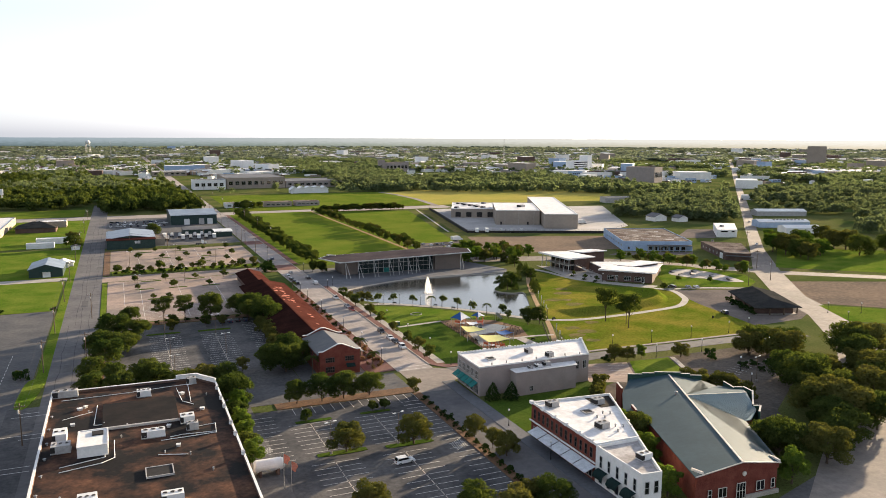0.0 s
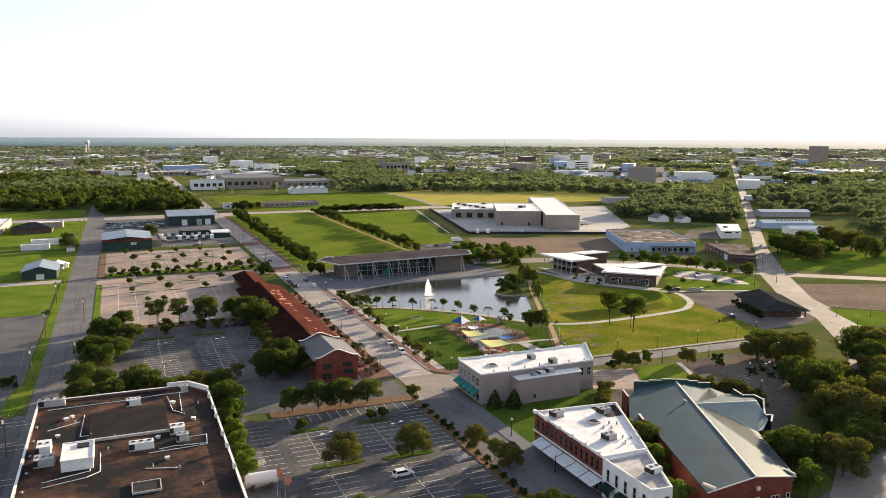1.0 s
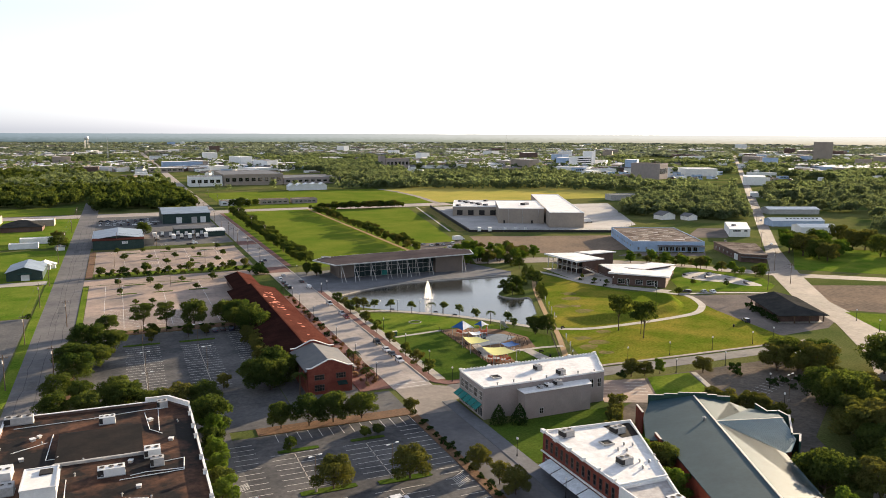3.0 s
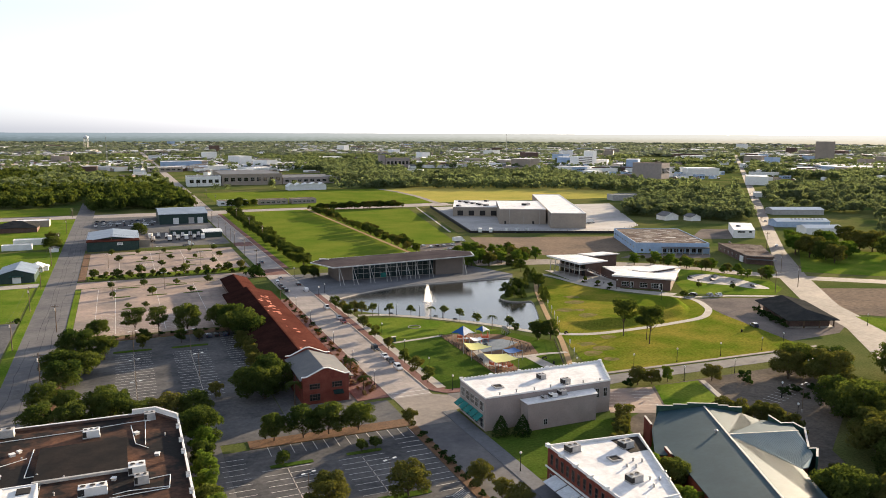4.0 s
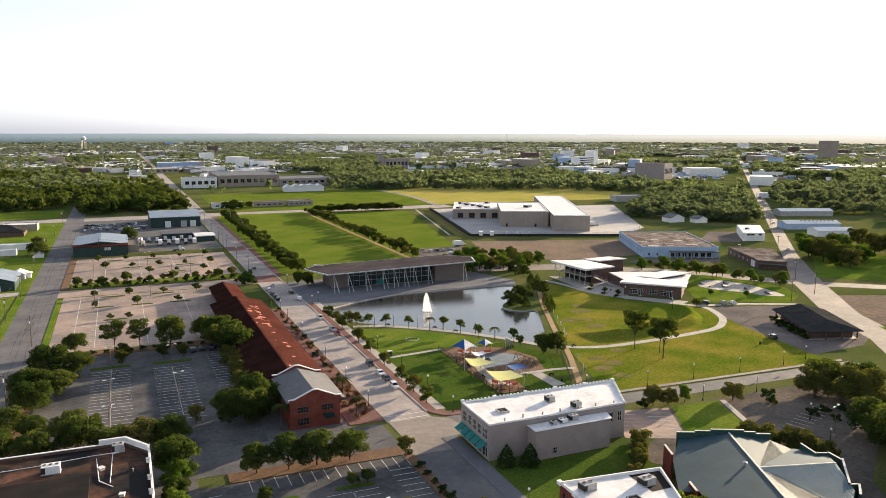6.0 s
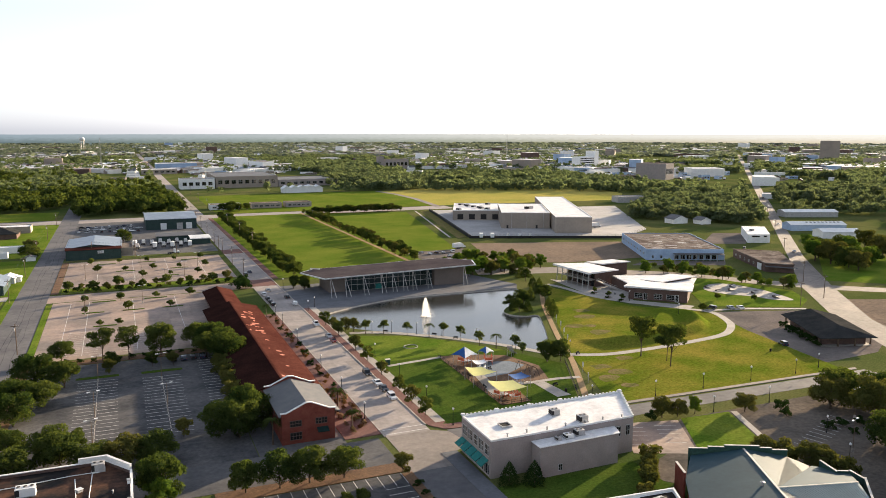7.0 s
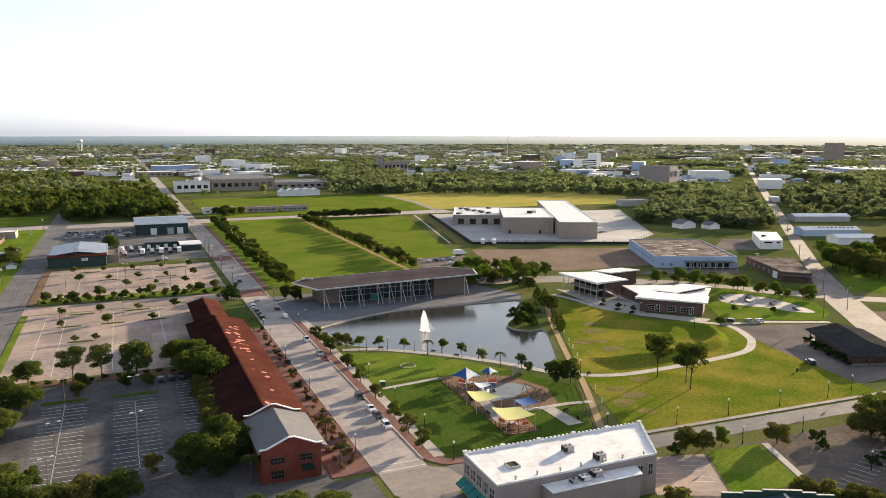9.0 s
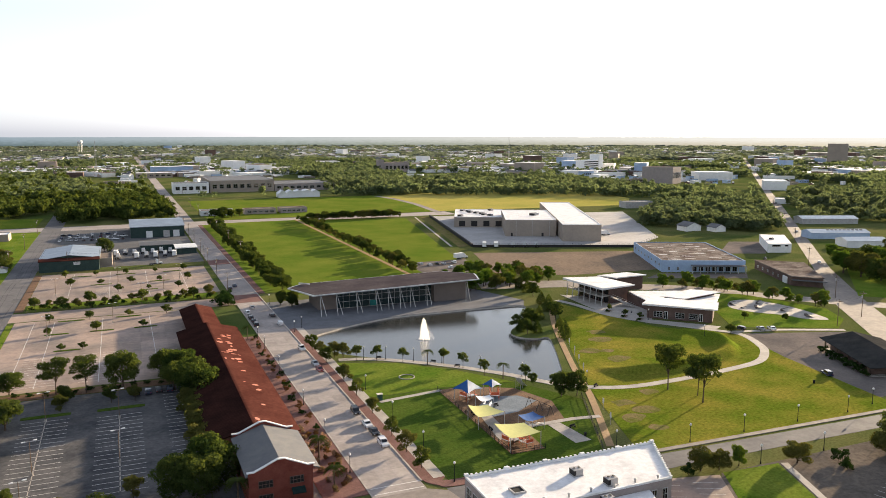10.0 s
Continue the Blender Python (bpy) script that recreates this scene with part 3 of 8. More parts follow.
for bx, by, br in ((196.5, 312, 4.6), (188.5, 288, 4.0), (166.3, 244, 4.2), (201, 322, 4), (176, 256, 3.4), (160.5, 232, 3), (159, 240, 4.2), (163, 251, 3.6), (190, 298, 3.0), (184, 300, 4.4)):
    sheet("bare_patch", smooth([(bx + br * (0.7 + 0.45 * noise.noise((bx, k * 0.9, by))) * math.cos(k * 0.785) * 1.3, by + br * (0.7 + 0.45 * noise.noise((bx, k * 0.9, by))) * math.sin(k * 0.785)) for k in range(8)], 4, closed=True), 0.075, M["bare_grass"], "bare worn patch in the grass", "patch")
CREST = smooth([(171, 279), (178, 272.5), (188, 268.5), (201, 267.5), (216, 270.5), (228, 275), (236, 282), (241, 292), (243, 303), (237, 314)], 5)
bm = bmesh.new()
prev = None
for i, (x, y) in enumerate(CREST):
    d = Vector((205 - x, 303 - y)).normalized()
    end = min(1.0, min(i, len(CREST) - 1 - i) / 9)
    row = [bm.verts.new((x + d.x * (9 * k / 12), y + d.y * (9 * k / 12), 0.05 + 2.5 * end * math.sin(math.pi * k / 12) ** 1.6 + 0.02)) for k in range(13)]
    if prev:
        for k in range(12):
            bm.faces.new((prev[k], row[k], row[k + 1], prev[k + 1]))
    prev = row
structure("grass_berm", bm, M["park_lawn"], "low grassy bank inside the curved path", "bank")
sheet("skate_path", strip([(250, 301.5), (270, 297), (293, 287)], 2.6), 0.10, M["concrete"], "pale footpath", "path")
sheet("skate_park", smooth([(284, 341), (292, 346), (301, 343), (306, 326), (303, 304), (298, 303), (293, 308), (291, 315), (283, 324), (280, 334)], 3, closed=True), 0.12, M["concrete"], "pale concrete skate park", "skate park")
sheet("visitor_terrace", [(222, 345), (225, 388), (250, 366), (244, 345), (234, 330), (252, 310), (247, 307), (229, 326)], 0.11, M["concrete"], "pale concrete terrace", "terrace")
sheet("park_road_pavement", [(144, 218.6), (238, 216.7), (239, 218.2), (144, 220.2)], 0.17, M["pale_road"], "narrow brownish pavement along the park road", "pavement")
sheet("lot_border", rect(-12, -9, 222, 318), 0.12, M["mulch"], "planting strip", "bed")
sheet("north_lot_border", rect(-11.5, -8.2, 445, 540), 0.14, M["mulch"], "brown planted border", "bed")
sheet("middle_lot_border", rect(-11.5, -9.2, 328, 420), 0.14, M["lawn"], "green border strip", "verge")
sheet("lot_divider", rect(-5, 47, 318.5, 324), 0.14, M["mulch"], "planting strip between car parks", "bed")
sheet("north_lot_divider", rect(-7, 74, 444, 457), 0.12, M["lawn"], "planted strip between lane and car park", "verge")


# ---- concrete slabs of the street and the pale car parks ----
M["slab"] = mat("street slab concrete", (0.325, 0.285, 0.258), (0.235, 0.208, 0.192), scale=0.05, fine=0.6, finemix=0.16, rough=0.9, bump=0.08, vary=0.09)
M["lot_slab"] = mat("pinkish lot slab concrete", (0.33, 0.248, 0.200), (0.185, 0.155, 0.138), scale=0.045, fine=0.5, finemix=0.2, rough=0.9, bump=0.08, vary=0.12)


def slabs(owner, x0, x1, y0, y1, nx, ny, z, t, gap, material):
    """Slabs in a grid on a paved sheet, each a part of it, with open joints between them."""
    w, d = (x1 - x0) / nx, (y1 - y0) / ny
    me = kept(("slab", owner), lambda: box(bmesh.new(), -w / 2 + gap / 2, w / 2 - gap / 2, -d / 2 + gap / 2, d / 2 - gap / 2, 0, t), material)
    for i in range(nx):
        for j in range(ny):
            part("slab", me, None, bpy.data.objects[owner], at=Matrix.Translation((x0 + w * (i + 0.5), y0 + d * (j + 0.5), z)))


slabs("main_street", 79.6, 91.4, 222.2, 427.8, 3, 34, 0.05, 0.012, 0.14, M["slab"])
slabs("middle_car_park", -9, 56, 326, 424, 7, 8, 0.03, 0.006, 0.16, M["lot_slab"])
slabs("north_car_park", -8, 76, 459, 540, 9, 6, 0.03, 0.006, 0.16, M["lot_slab"])


# ---- trees ----
def leaf_mesh(name, verts, material):
    """A mesh of loose leaves; verts: leaves x corners x 3."""
    verts = np.asarray(verts, dtype=np.float32)
    n, k = verts.shape[:2]
    me = bpy.data.meshes.new(name)
    me.vertices.add(n * k)
    me.vertices.foreach_set("co", verts.ravel())
    me.loops.add(n * k)
    me.loops.foreach_set("vertex_index", np.arange(n * k, dtype=np.int32))
    me.polygons.add(n)
    me.polygons.foreach_set("loop_start", np.arange(0, n * k, k, dtype=np.int32))
    me.update(calc_edges=True)
    me.materials.append(material)
    return me


def leaves(rng, blobs, n, size, jitter=0.7, up=0.25):
    """Leaf clumps on the outsides of rounded masses; blobs: rows of centre and radii."""
    B = np.asarray(blobs, dtype=float)
    area = (B[:, 3] * B[:, 4] + B[:, 3] * B[:, 5] + B[:, 4] * B[:, 5])
    pick = rng.choice(len(B), size=n * 2, p=area / area.sum())
    d = rng.normal(size=(n * 2, 3))
    d[:, 2] += up
    d /= np.linalg.norm(d, axis=1)[:, None]
    b = B[pick]
    pos = b[:, :3] + d * b[:, 3:] * rng.uniform(0.62, 1.13, size=(n * 2, 1))
    inside = np.zeros(n * 2, bool)
    for k, q in enumerate(B):
        r = np.linalg.norm((pos - q[:3]) / q[3:], axis=1)
        inside |= (r < 0.7) & (pick != k)
    keep = np.where(~inside)[0][:n]
    pos, d = pos[keep], d[keep]
    nrm = d + rng.normal(size=d.shape) * jitter
    nrm /= np.linalg.norm(nrm, axis=1)[:, None]
    a = np.cross(nrm, rng.normal(size=nrm.shape))
    a /= np.linalg.norm(a, axis=1)[:, None] + 1e-9
    c = np.cross(nrm, a)
    s = size * rng.uniform(0.55, 1.3, size=(len(pos), 1))
    w = s * rng.uniform(0.5, 0.85, size=(len(pos), 1))
    bend = nrm * s * rng.uniform(-0.35, 0.1, size=(len(pos), 1))
    return np.stack([pos - a * s + bend, pos + a * s * 0.7 - c * w, pos + a * s * 0.7 + c * w], axis=1)


def crown_blobs(rng, h, r, z0, n, squash=0.75):
    out = [(0, 0, z0 + (h - z0) * 0.5, r * 0.6, r * 0.6, (h - z0) * 0.38)]
    for i in range(n):
        a, q = 2.4 * i + rng.uniform(0, 0.7), rng.uniform(0.42, 0.84) * r
        z = z0 + (h - z0) * rng.uniform(0.14, 0.84)
        k = r * rng.uniform(0.22, 0.42)
        q *= 1.05 - 0.45 * max(0, (z - z0) / (h - z0) - 0.5) * 2
        out.append((q * math.cos(a), q * math.sin(a), z, k, k, min(k * squash, (h - z) * 0.95 + 0.1)))
    return out


def trunk(rng, h, r, limbs, z0, blobs):
    bm = bmesh.new()
    bend = rng.uniform(-0.04, 0.04, 2) * h
    tube(bm, (0, 0, -0.2), (bend[0] * 0.4, bend[1] * 0.4, z0), r * 1.25, r * 0.85, 8)
    tube(bm, (bend[0] * 0.4, bend[1] * 0.4, z0 - 0.05), (bend[0], bend[1], h * 0.72), r * 0.85, r * 0.3, 7)
    for b in blobs[1:limbs + 1]:
        s = rng.uniform(0.75, 1.15)
        tube(bm, (bend[0] * 0.4, bend[1] * 0.4, z0 * s), (b[0] * 0.85, b[1] * 0.85, b[2]), r * 0.5, r * 0.14, 5)
    return bm


def plant_kind(name, seed, h, r, z0, lobes, n, size, leafm, limbs=6, tr=0.22, squash=0.75):
    """A kind of tree: its trunk mesh and its crown mesh."""
    rng = np.random.default_rng(seed)
    blobs = crown_blobs(rng, h, r, z0, lobes, squash)
    return name, finish(trunk(rng, h, tr, limbs, z0, blobs), "trunk", M["bark"]), leaf_mesh("crown", leaves(rng, blobs, n, size), M[leafm]), h


def cone_kind(name, seed, h, r, n, size, leafm):
    """A pointed crown: rounded masses that grow smaller towards the tip."""
    rng = np.random.default_rng(seed)
    blobs = []
    for i in range(22):
        t = i / 21
        a, k = 2.4 * i, r * (0.62 * (1 - t) ** 0.8 + 0.12)
        off = r * 0.5 * (1 - t) * rng.uniform(0.5, 1.0)
        blobs.append((off * math.cos(a), off * math.sin(a), h * (0.12 + 0.78 * t), k, k, k * 0.9))
    return name, finish(trunk(rng, h, 0.14, 3, h * 0.1, blobs), "trunk", M["bark"]), leaf_mesh("crown", leaves(rng, blobs, n, size), M[leafm]), h


def palm_kind(name, seed, h, r, leafm):
    """A slender trunk with a head of drooping fronds made of leaflets."""
    rng = np.random.default_rng(seed)
    q = []
    for f in range(26):
        a, lift = rng.uniform(0, 6.283), rng.uniform(-0.1, 1.0)
        d = np.array((math.cos(a), math.sin(a), 0))
        for i in range(9):
            t = (i + 1) / 9
            p = d * r * t + np.array((0, 0, h * 0.86 + lift * 1.3 * t - 1.5 * t * t))
            side = np.array((-d[1], d[0], 0.0))
            w, l = 0.34 * (1.1 - 0.6 * t), r / 9 * 0.8
            drop = np.array((0, 0, -0.14))
            q.append([p - d * l, p + side * w + drop, p + d * l, p - side * w + drop])
    bm = bmesh.new()
    tube(bm, (0, 0, -0.2), (0, 0, h * 0.45), 0.17, 0.13, 8)
    tube(bm, (0, 0, h * 0.44), (0.03, 0, h * 0.88), 0.13, 0.16, 8)
    return name, finish(bm, "trunk", M["bark"]), leaf_mesh("crown", np.array(q), M[leafm]), h


KIND = dict(
    oak_a=plant_kind("oak_tree", 1, 10, 5.0, 0.9, 22, 6475, 0.29, "leaf"),
    oak_b=plant_kind("oak_tree", 2, 10, 5.4, 0.8, 24, 6475, 0.29, "leaf"),
    oak_c=plant_kind("oak_tree", 3, 10, 4.4, 1.2, 20, 5775, 0.29, "leaf"),
    olive=plant_kind("oak_tree", 4, 8, 4.2, 0.9, 20, 6300, 0.24, "leaf_olive"),
    bright=plant_kind("young_tree", 5, 8, 3.2, 1.4, 14, 4900, 0.23, "leaf_bright"),
    round=plant_kind("street_tree", 6, 5.5, 2.1, 1.1, 11, 1925, 0.22, "leaf", tr=0.1),
    round_b=plant_kind("street_tree", 7, 5.5, 2.2, 1.0, 11, 1925, 0.22, "leaf_olive", tr=0.1),
    small=plant_kind("small_tree", 8, 4, 2.0, 0.7, 9, 1330, 0.20, "leaf", tr=0.08),
    tall=plant_kind("tall_tree", 9, 15, 5.7, 6.0, 15, 3850, 0.35, "leaf", limbs=9, tr=0.2, squash=0.55),
    cypress=cone_kind("cypress_tree", 10, 8, 2.7, 3000, 0.23, "leaf"),
    cone=cone_kind("cone_shrub", 17, 6, 2.4, 2400, 0.2, "hedge_dark"),
    pond_tree=plant_kind("pond_tree", 15, 5.8, 1.7, 2.5, 9, 1400, 0.20, "leaf", tr=0.09),
    palm=palm_kind("palm_tree", 11, 5.6, 1.9, "leaf"),
    bush=plant_kind("bush", 12, 2.2, 1.7, 0.2, 7, 910, 0.18, "hedge_dark", limbs=2, tr=0.06),
    bush_b=plant_kind("bush", 13, 2.6, 1.9, 0.2, 8, 1085, 0.20, "leaf_olive", limbs=2, tr=0.06),
    shrub=plant_kind("flowering_shrub", 14, 1.5, 0.9, 0.1, 6, 455, 0.13, "leaf_dry", limbs=2, tr=0.04),
    flowers=plant_kind("blossom_shrub", 16, 1.5, 0.9, 0.1, 6, 455, 0.13, "leaf_pink", limbs=2, tr=0.04),
)
LABEL = dict(oak_tree="broad leafy green oak tree with dark trunk", young_tree="bright green young leafy tree", street_tree="small round street tree with thin trunk", small_tree="small leafy car park tree",
             tall_tree="tall park tree with bare lower trunk", cypress_tree="dark green pointed cypress tree by the pond", cone_shrub="dense dark green cone shaped shrub by a wall", pond_tree="small round headed tree beside the pond path", palm_tree="short palm tree beside the pond path", bush="dense dark green rounded bush",
             flowering_shrub="low reddish flowering shrub in mulch", blossom_shrub="low shrub covered in pale pink blossom")
FIRST = {}
seedt = random.Random(7)


def tree(kind, x, y, height=None, group="", wide=1.0, z=0.0):
    name, tm, cm, h = KIND[kind]
    k = (height or h) / h
    m = Matrix.Translation((x, y, z)) @ Matrix.Rotation(seedt.uniform(0, 6.283), 4, "Z") @ Matrix.Diagonal((k * wide, k * wide, k, 1))
    if kind not in FIRST:
        ob = thing(name, label=LABEL[name], category="bush" if name in ("bush", "flowering_shrub", "blossom_shrub", "cone_shrub") else "tree", group=group)
        part("trunk", tm, None, ob)
        part("crown", cm, None, ob, "leafy crown")
        FIRST[kind] = ob
        ob.matrix_basis = m
    else:
        ob = copy_thing(FIRST[kind], m)
        ob.matrix_basis = m
        if group:
            ob["group"] = group
    return ob


def trees(kinds, places, height, group="", spread=0.18, wide=1.0):
    for i, (x, y) in enumerate(places):
        tree(kinds[i % len(kinds)], x, y, height * seedt.uniform(1 - spread, 1 + spread), group, wide)


OAKS = ("oak_a", "oak_b", "oak_c")
trees(OAKS, [(-1.6, 279), (-8, 266), (2.5, 295), (0, 326), (-12, 251), (-6, 243), (3, 238), (-12, 233), (-4, 227), (-10, 282), (-6, 300), (5, 231)], 9, "trees along the shaded car park", wide=1.1)
trees(("oak_b", "olive"), [(12, 228), (18.5, 229), (25.5, 229)], 7.8, "trees along the shaded car park", 0.1, 1.25)
trees(("round_b", "round"), [(32.6, 241.8), (8.3, 244.3)], 5.2, "trees along the shaded car park")
tree("tall", 12.8, 321, 11, "trees between car parks", 1.05)
tree("tall", 21, 319.4, 11.2, "trees between car parks")
tree("oak_c", 31.2, 319.6, 12.4, "trees between car parks", 0.95, 0.4)
trees(("round_b", "round"), [(14.9, 304.6), (28, 307), (34.2, 306.6), (16, 311)], 5.6, "trees between car parks")
trees(OAKS, [(47.4, 322), (50.5, 303), (45.5, 312), (44, 331)], 10.5, "trees beside the long shed", 0.2)
trees(("olive", "bush_b"), [(48, 296), (48.4, 290), (49, 284), (48.2, 278.5), (48.6, 273), (49.2, 267), (48, 261.5), (50, 256)], 5, "trees beside the long shed")
trees(("oak_b", "oak_a"), [(45.5, 236), (41, 239), (49, 243)], 9.5, "trees beside the brick hall")
tree("oak_a", 25.6, 208, 11.4, "trees beside the flat roof building", 0.85)
trees(("bright", "oak_c", "bright"), [(25, 203), (24.6, 196), (24.2, 188), (23.6, 180), (23.2, 172), (23, 165)], 8, "trees beside the flat roof building")
trees(("oak_c", "oak_a"), [(42.2, 204.4), (49.4, 203.6), (55.9, 203.6), (63.5, 203.4)], 8.6, "row of trees before the brick hall", 0.1)
tree("round_b", 76.4, 200.6, 5.5)
tree("olive", 46.1, 166.1, 7.4, "car park trees", 1.15)
tree("olive", 63, 164.5, 7.6, "car park trees", 1.15)
trees(("small",), [(60.3, 189.8), (63.8, 190), (41.5, 189.1)], 4.2, "car park trees")
trees(("olive", "round_b"), [(79, 163), (80, 154.5), (81, 149)], 6, "trees along the south street", 0.1)
trees(("olive", "oak_b"), [(42, 133), (61.4, 125), (73.5, 124), (77, 121), (68, 119)], 7.2, "trees along the south street")
trees(("bright", "oak_c"), [(113.4, 149), (115.6, 144.5), (110.8, 134)], 8.2, "trees between brick buildings", 0.1)
tree("bright", 102.9, 117, 7.6)
# Olive crowns among the oaks put the sunlit leaf tone into the colour.
trees(("oak_a", "olive", "oak_b", "oak_c", "olive"), [(207, 196), (199.5, 193.5), (215, 191), (211, 200), (204, 182), (195.7, 164), (175, 143), (184.8, 156), (164.7, 129), (149, 116.5), (142.3, 124.7), (235.5, 176), (218, 161), (239, 181), (194, 140),
              (179, 127), (170, 136), (186, 146), (157, 121), (208, 152), (164, 125), (172, 131), (229, 178), (221, 168), (213, 160), (205, 147), (199, 160), (188, 166)], 11.5, "trees on the east side", 0.2, 1.1)
tree("bright", 132.6, 111.6, 8.5)
trees(("oak_a", "oak_c"), [(112, 806), (120, 810), (127, 806), (135, 812), (118, 800)], 9, "trees by the roadside stores", 0.2, 1.1)
tree("oak_b", 22, 621, 9.5, "", 1.0)
tree("oak_a", -31, 566, 9.5, "trees by the old road", 1.2)
trees(("olive", "bush_b"), [(146, 129.5), (143, 126.5), (150, 133)], 5, "bushes beside the green roof hall")
trees(("olive", "bush_b", "olive"), [(162.5, 168), (159, 171), (164.5, 164.5), (156, 174), (165.5, 160.5)], 5.6, "bushes behind the green roof hall")
for kind, x, y, h, w in (("olive", 152.4, 206.2, 5.8, 1.0), ("olive", 156.8, 205.2, 4.8, 1.0), ("bright", 162.4, 205, 5.4, 0.8), ("olive", 176.2, 201, 5.2, 1.15), ("bush", 148.4, 205.6, 2.4, 0.9), ("bush", 186, 198, 3.0, 0.9)):
    tree(kind, x, y, h, "bushes by the park road", w)
trees(("bush",), [(184, 194), (187, 183), (192, 183), (197, 182), (190, 178)], 2.0, "bushes in the gallery car park")
trees(("cone",), [(95.9, 186.4), (101.0, 184.4)], 5.6, "cone shrubs beside the gallery", 0.06)
trees(("bush_b",), [(131, 184), (128.5, 180), (126, 177), (123.4, 173.6), (118, 168)], 4.0, "bushes beside the gallery")
trees(("round", "round_b"), [(93.6, 339), (94.6, 331), (94.4, 322), (94.4, 300), (94.4, 286), (94.2, 270), (94, 253), (94, 242), (94, 232)], 5.8, "street trees", 0.1)
trees(("round_b",), [(98.5, 327), (101, 325)], 6.2, "street trees", 0.1)
trees(("pond_tree", "pond_tree", "pond_tree", "palm"), [(104.1, 319.8), (110.6, 317.4), (118.2, 312.2), (124.9, 306.8), (130.0, 305.3), (134.2, 298.5), (137.1, 288.5), (141.2, 283.4), (146.4, 278.5)], 5.9, "small trees along the pond", 0.06)
trees(("oak_c", "round"), [(149.8, 262.6), (154.3, 261.4)], 7.6, "trees by the pond path", 0.1)
tree("round", 147.2, 274.9, 4.2)
for x, y, h, w in ((182.4, 255.4, 14.6, 0.9), (187.0, 247.6, 12.6, 0.7), (184.2, 242.2, 14.6, 0.92)):
    tree("tall", x, y, h, "tall park trees", w)
trees(("cypress", "round", "cypress"), [(174.4, 333.7), (175.3, 329.6), (179.1, 329.2), (180.3, 342.5), (182.7, 339.4), (185.5, 319.1), (190.6, 331.5), (197.4, 345.8), (202.4, 360.3), (206.2, 373.4), (210.9, 389.1), (213.1, 399.5), (213.9, 409.0), (214.4, 419.2), (212.8, 426.3), (191.0, 348.5), (175.6, 339.7)], 6.6, "cypresses by the pond", 0.25, 1.1)
trees(("bright", "bright", "round_b"), [(189 + 5.2 * (i % 10) + 2.4 * math.sin(i * 3.7), 412 + 9 * (i // 8) + 3 * math.sin(i * 2.1)) for i in range(40)], 7.6, "trees behind the museum", 0.25)
trees(("oak_a", "round", "oak_c"), [(104.5 + 3.4 * math.sin(i * 1.7), 450 + 4.9 * i) for i in range(60)], 7, "tree row along the great lawn", 0.2)
for i in range(52):
    y = 470 + 5.6 * i
    clump = max(math.exp(-((y - c) / 21) ** 2) for c in (500, 572, 688))
    tree(("round", "oak_c", "round_b")[i % 3], 180.5 + 2.6 * math.sin(i * 2.3), y, 5.4 + 3.2 * clump + seedt.uniform(-0.6, 0.6), "tree row between the lawns", 1.05)
trees(("oak_c", "round", "olive"), [(188 + 3.3 * i, 751 + 3.5 * math.sin(i * 1.7)) for i in range(26)], 7.4, "trees at the far end of the lawn", 0.22, 1.1)
trees(("oak_c", "round"), [(101, 410), (97, 416), (103, 418), (99, 423)], 6.5, "trees beside the museum")
trees(("small", "round_b"), [(-4 + 5.6 * i + 1.5 * math.sin(i * 3.1), 449.5 + 3 * math.sin(i * 1.9)) for i in range(14)], 5.2, "small trees along the lane", 0.3)
trees(("bush", "bush_b"), [(-5 + 3.1 * i + 1.2 * math.sin(i * 2.1), 447.5 + 3 * math.sin(i * 1.3)) for i in range(25)], 1.9, "bushes along the lane", 0.35)
for row, n, x0, dx in ((372, 2, 11, 7), (398, 3, 5, 17), (420, 4, 4, 15), (478, 3, 30, 14), (500, 5, 8, 14), (528, 5, 4, 15)):
    trees(("small",), [(x0 + dx * i, row) for i in range(n)], 3.8, "car park island trees", 0.25)
trees(("bush",), [(74.5, 430), (76, 436), (72, 428), (75.5, 424), (77, 442)], 4.2, "hedge bushes by the lane")
trees(("shrub", "shrub", "bush"), [(76.6 + 0.9 * math.sin(i * 2.6), 232 + 4.1 * i) for i in range(33)], 1.5, "shrubs in the brick pavement", 0.25)
trees(("flowers", "shrub", "flowers"), [(72.6 + 2.1 * (i % 3) + 0.5 * math.sin(i * 1.9), 228 + 1.7 * i) for i in range(22)], 1.6, "flowering shrubs beside the hall", 0.25)
trees(("palm",), [(72.6, 228.4), (72.8, 243), (74.5, 363), (52.4, 228)], 6.6, "palms in the brick pavement")
trees(("bush",), [(77.4, 132 + 4.4 * i) for i in range(15)], 1.5, "low hedge along the car park", 0.25)
trees(("bush",), [(x, 321 + math.sin(x)) for x in range(-2, 46, 4)], 1.4, "low hedge between car parks", 0.25)
trees(("bush", "bush_b"), [(-51 - 5.5 * i, 363 + math.sin(i * 1.3)) for i in range(10)] + [(-33, 258), (-34, 262), (-30, 361)], 2.6, "bushes at the lawn edge", 0.3)
trees(("round_b",), [(-34, 600), (-31, 595)], 9, "trees by the old road", 0.1)
trees(("bright", "bright", "round_b"), [(297 + 1.1 * i + 3.2 * math.sin(i * 2.7), 384 - 3.1 * i + 2.4 * math.sin(i * 1.9)) for i in range(22)] + [(296, 372), (289, 378), (282, 384), (304, 378), (300, 366)], 5.8, "trees behind the skate park", 0.38)
trees(("small",), [(283, 385), (297, 396), (262, 404), (284, 308), (270, 316), (248, 300)], 3.6, "young trees")
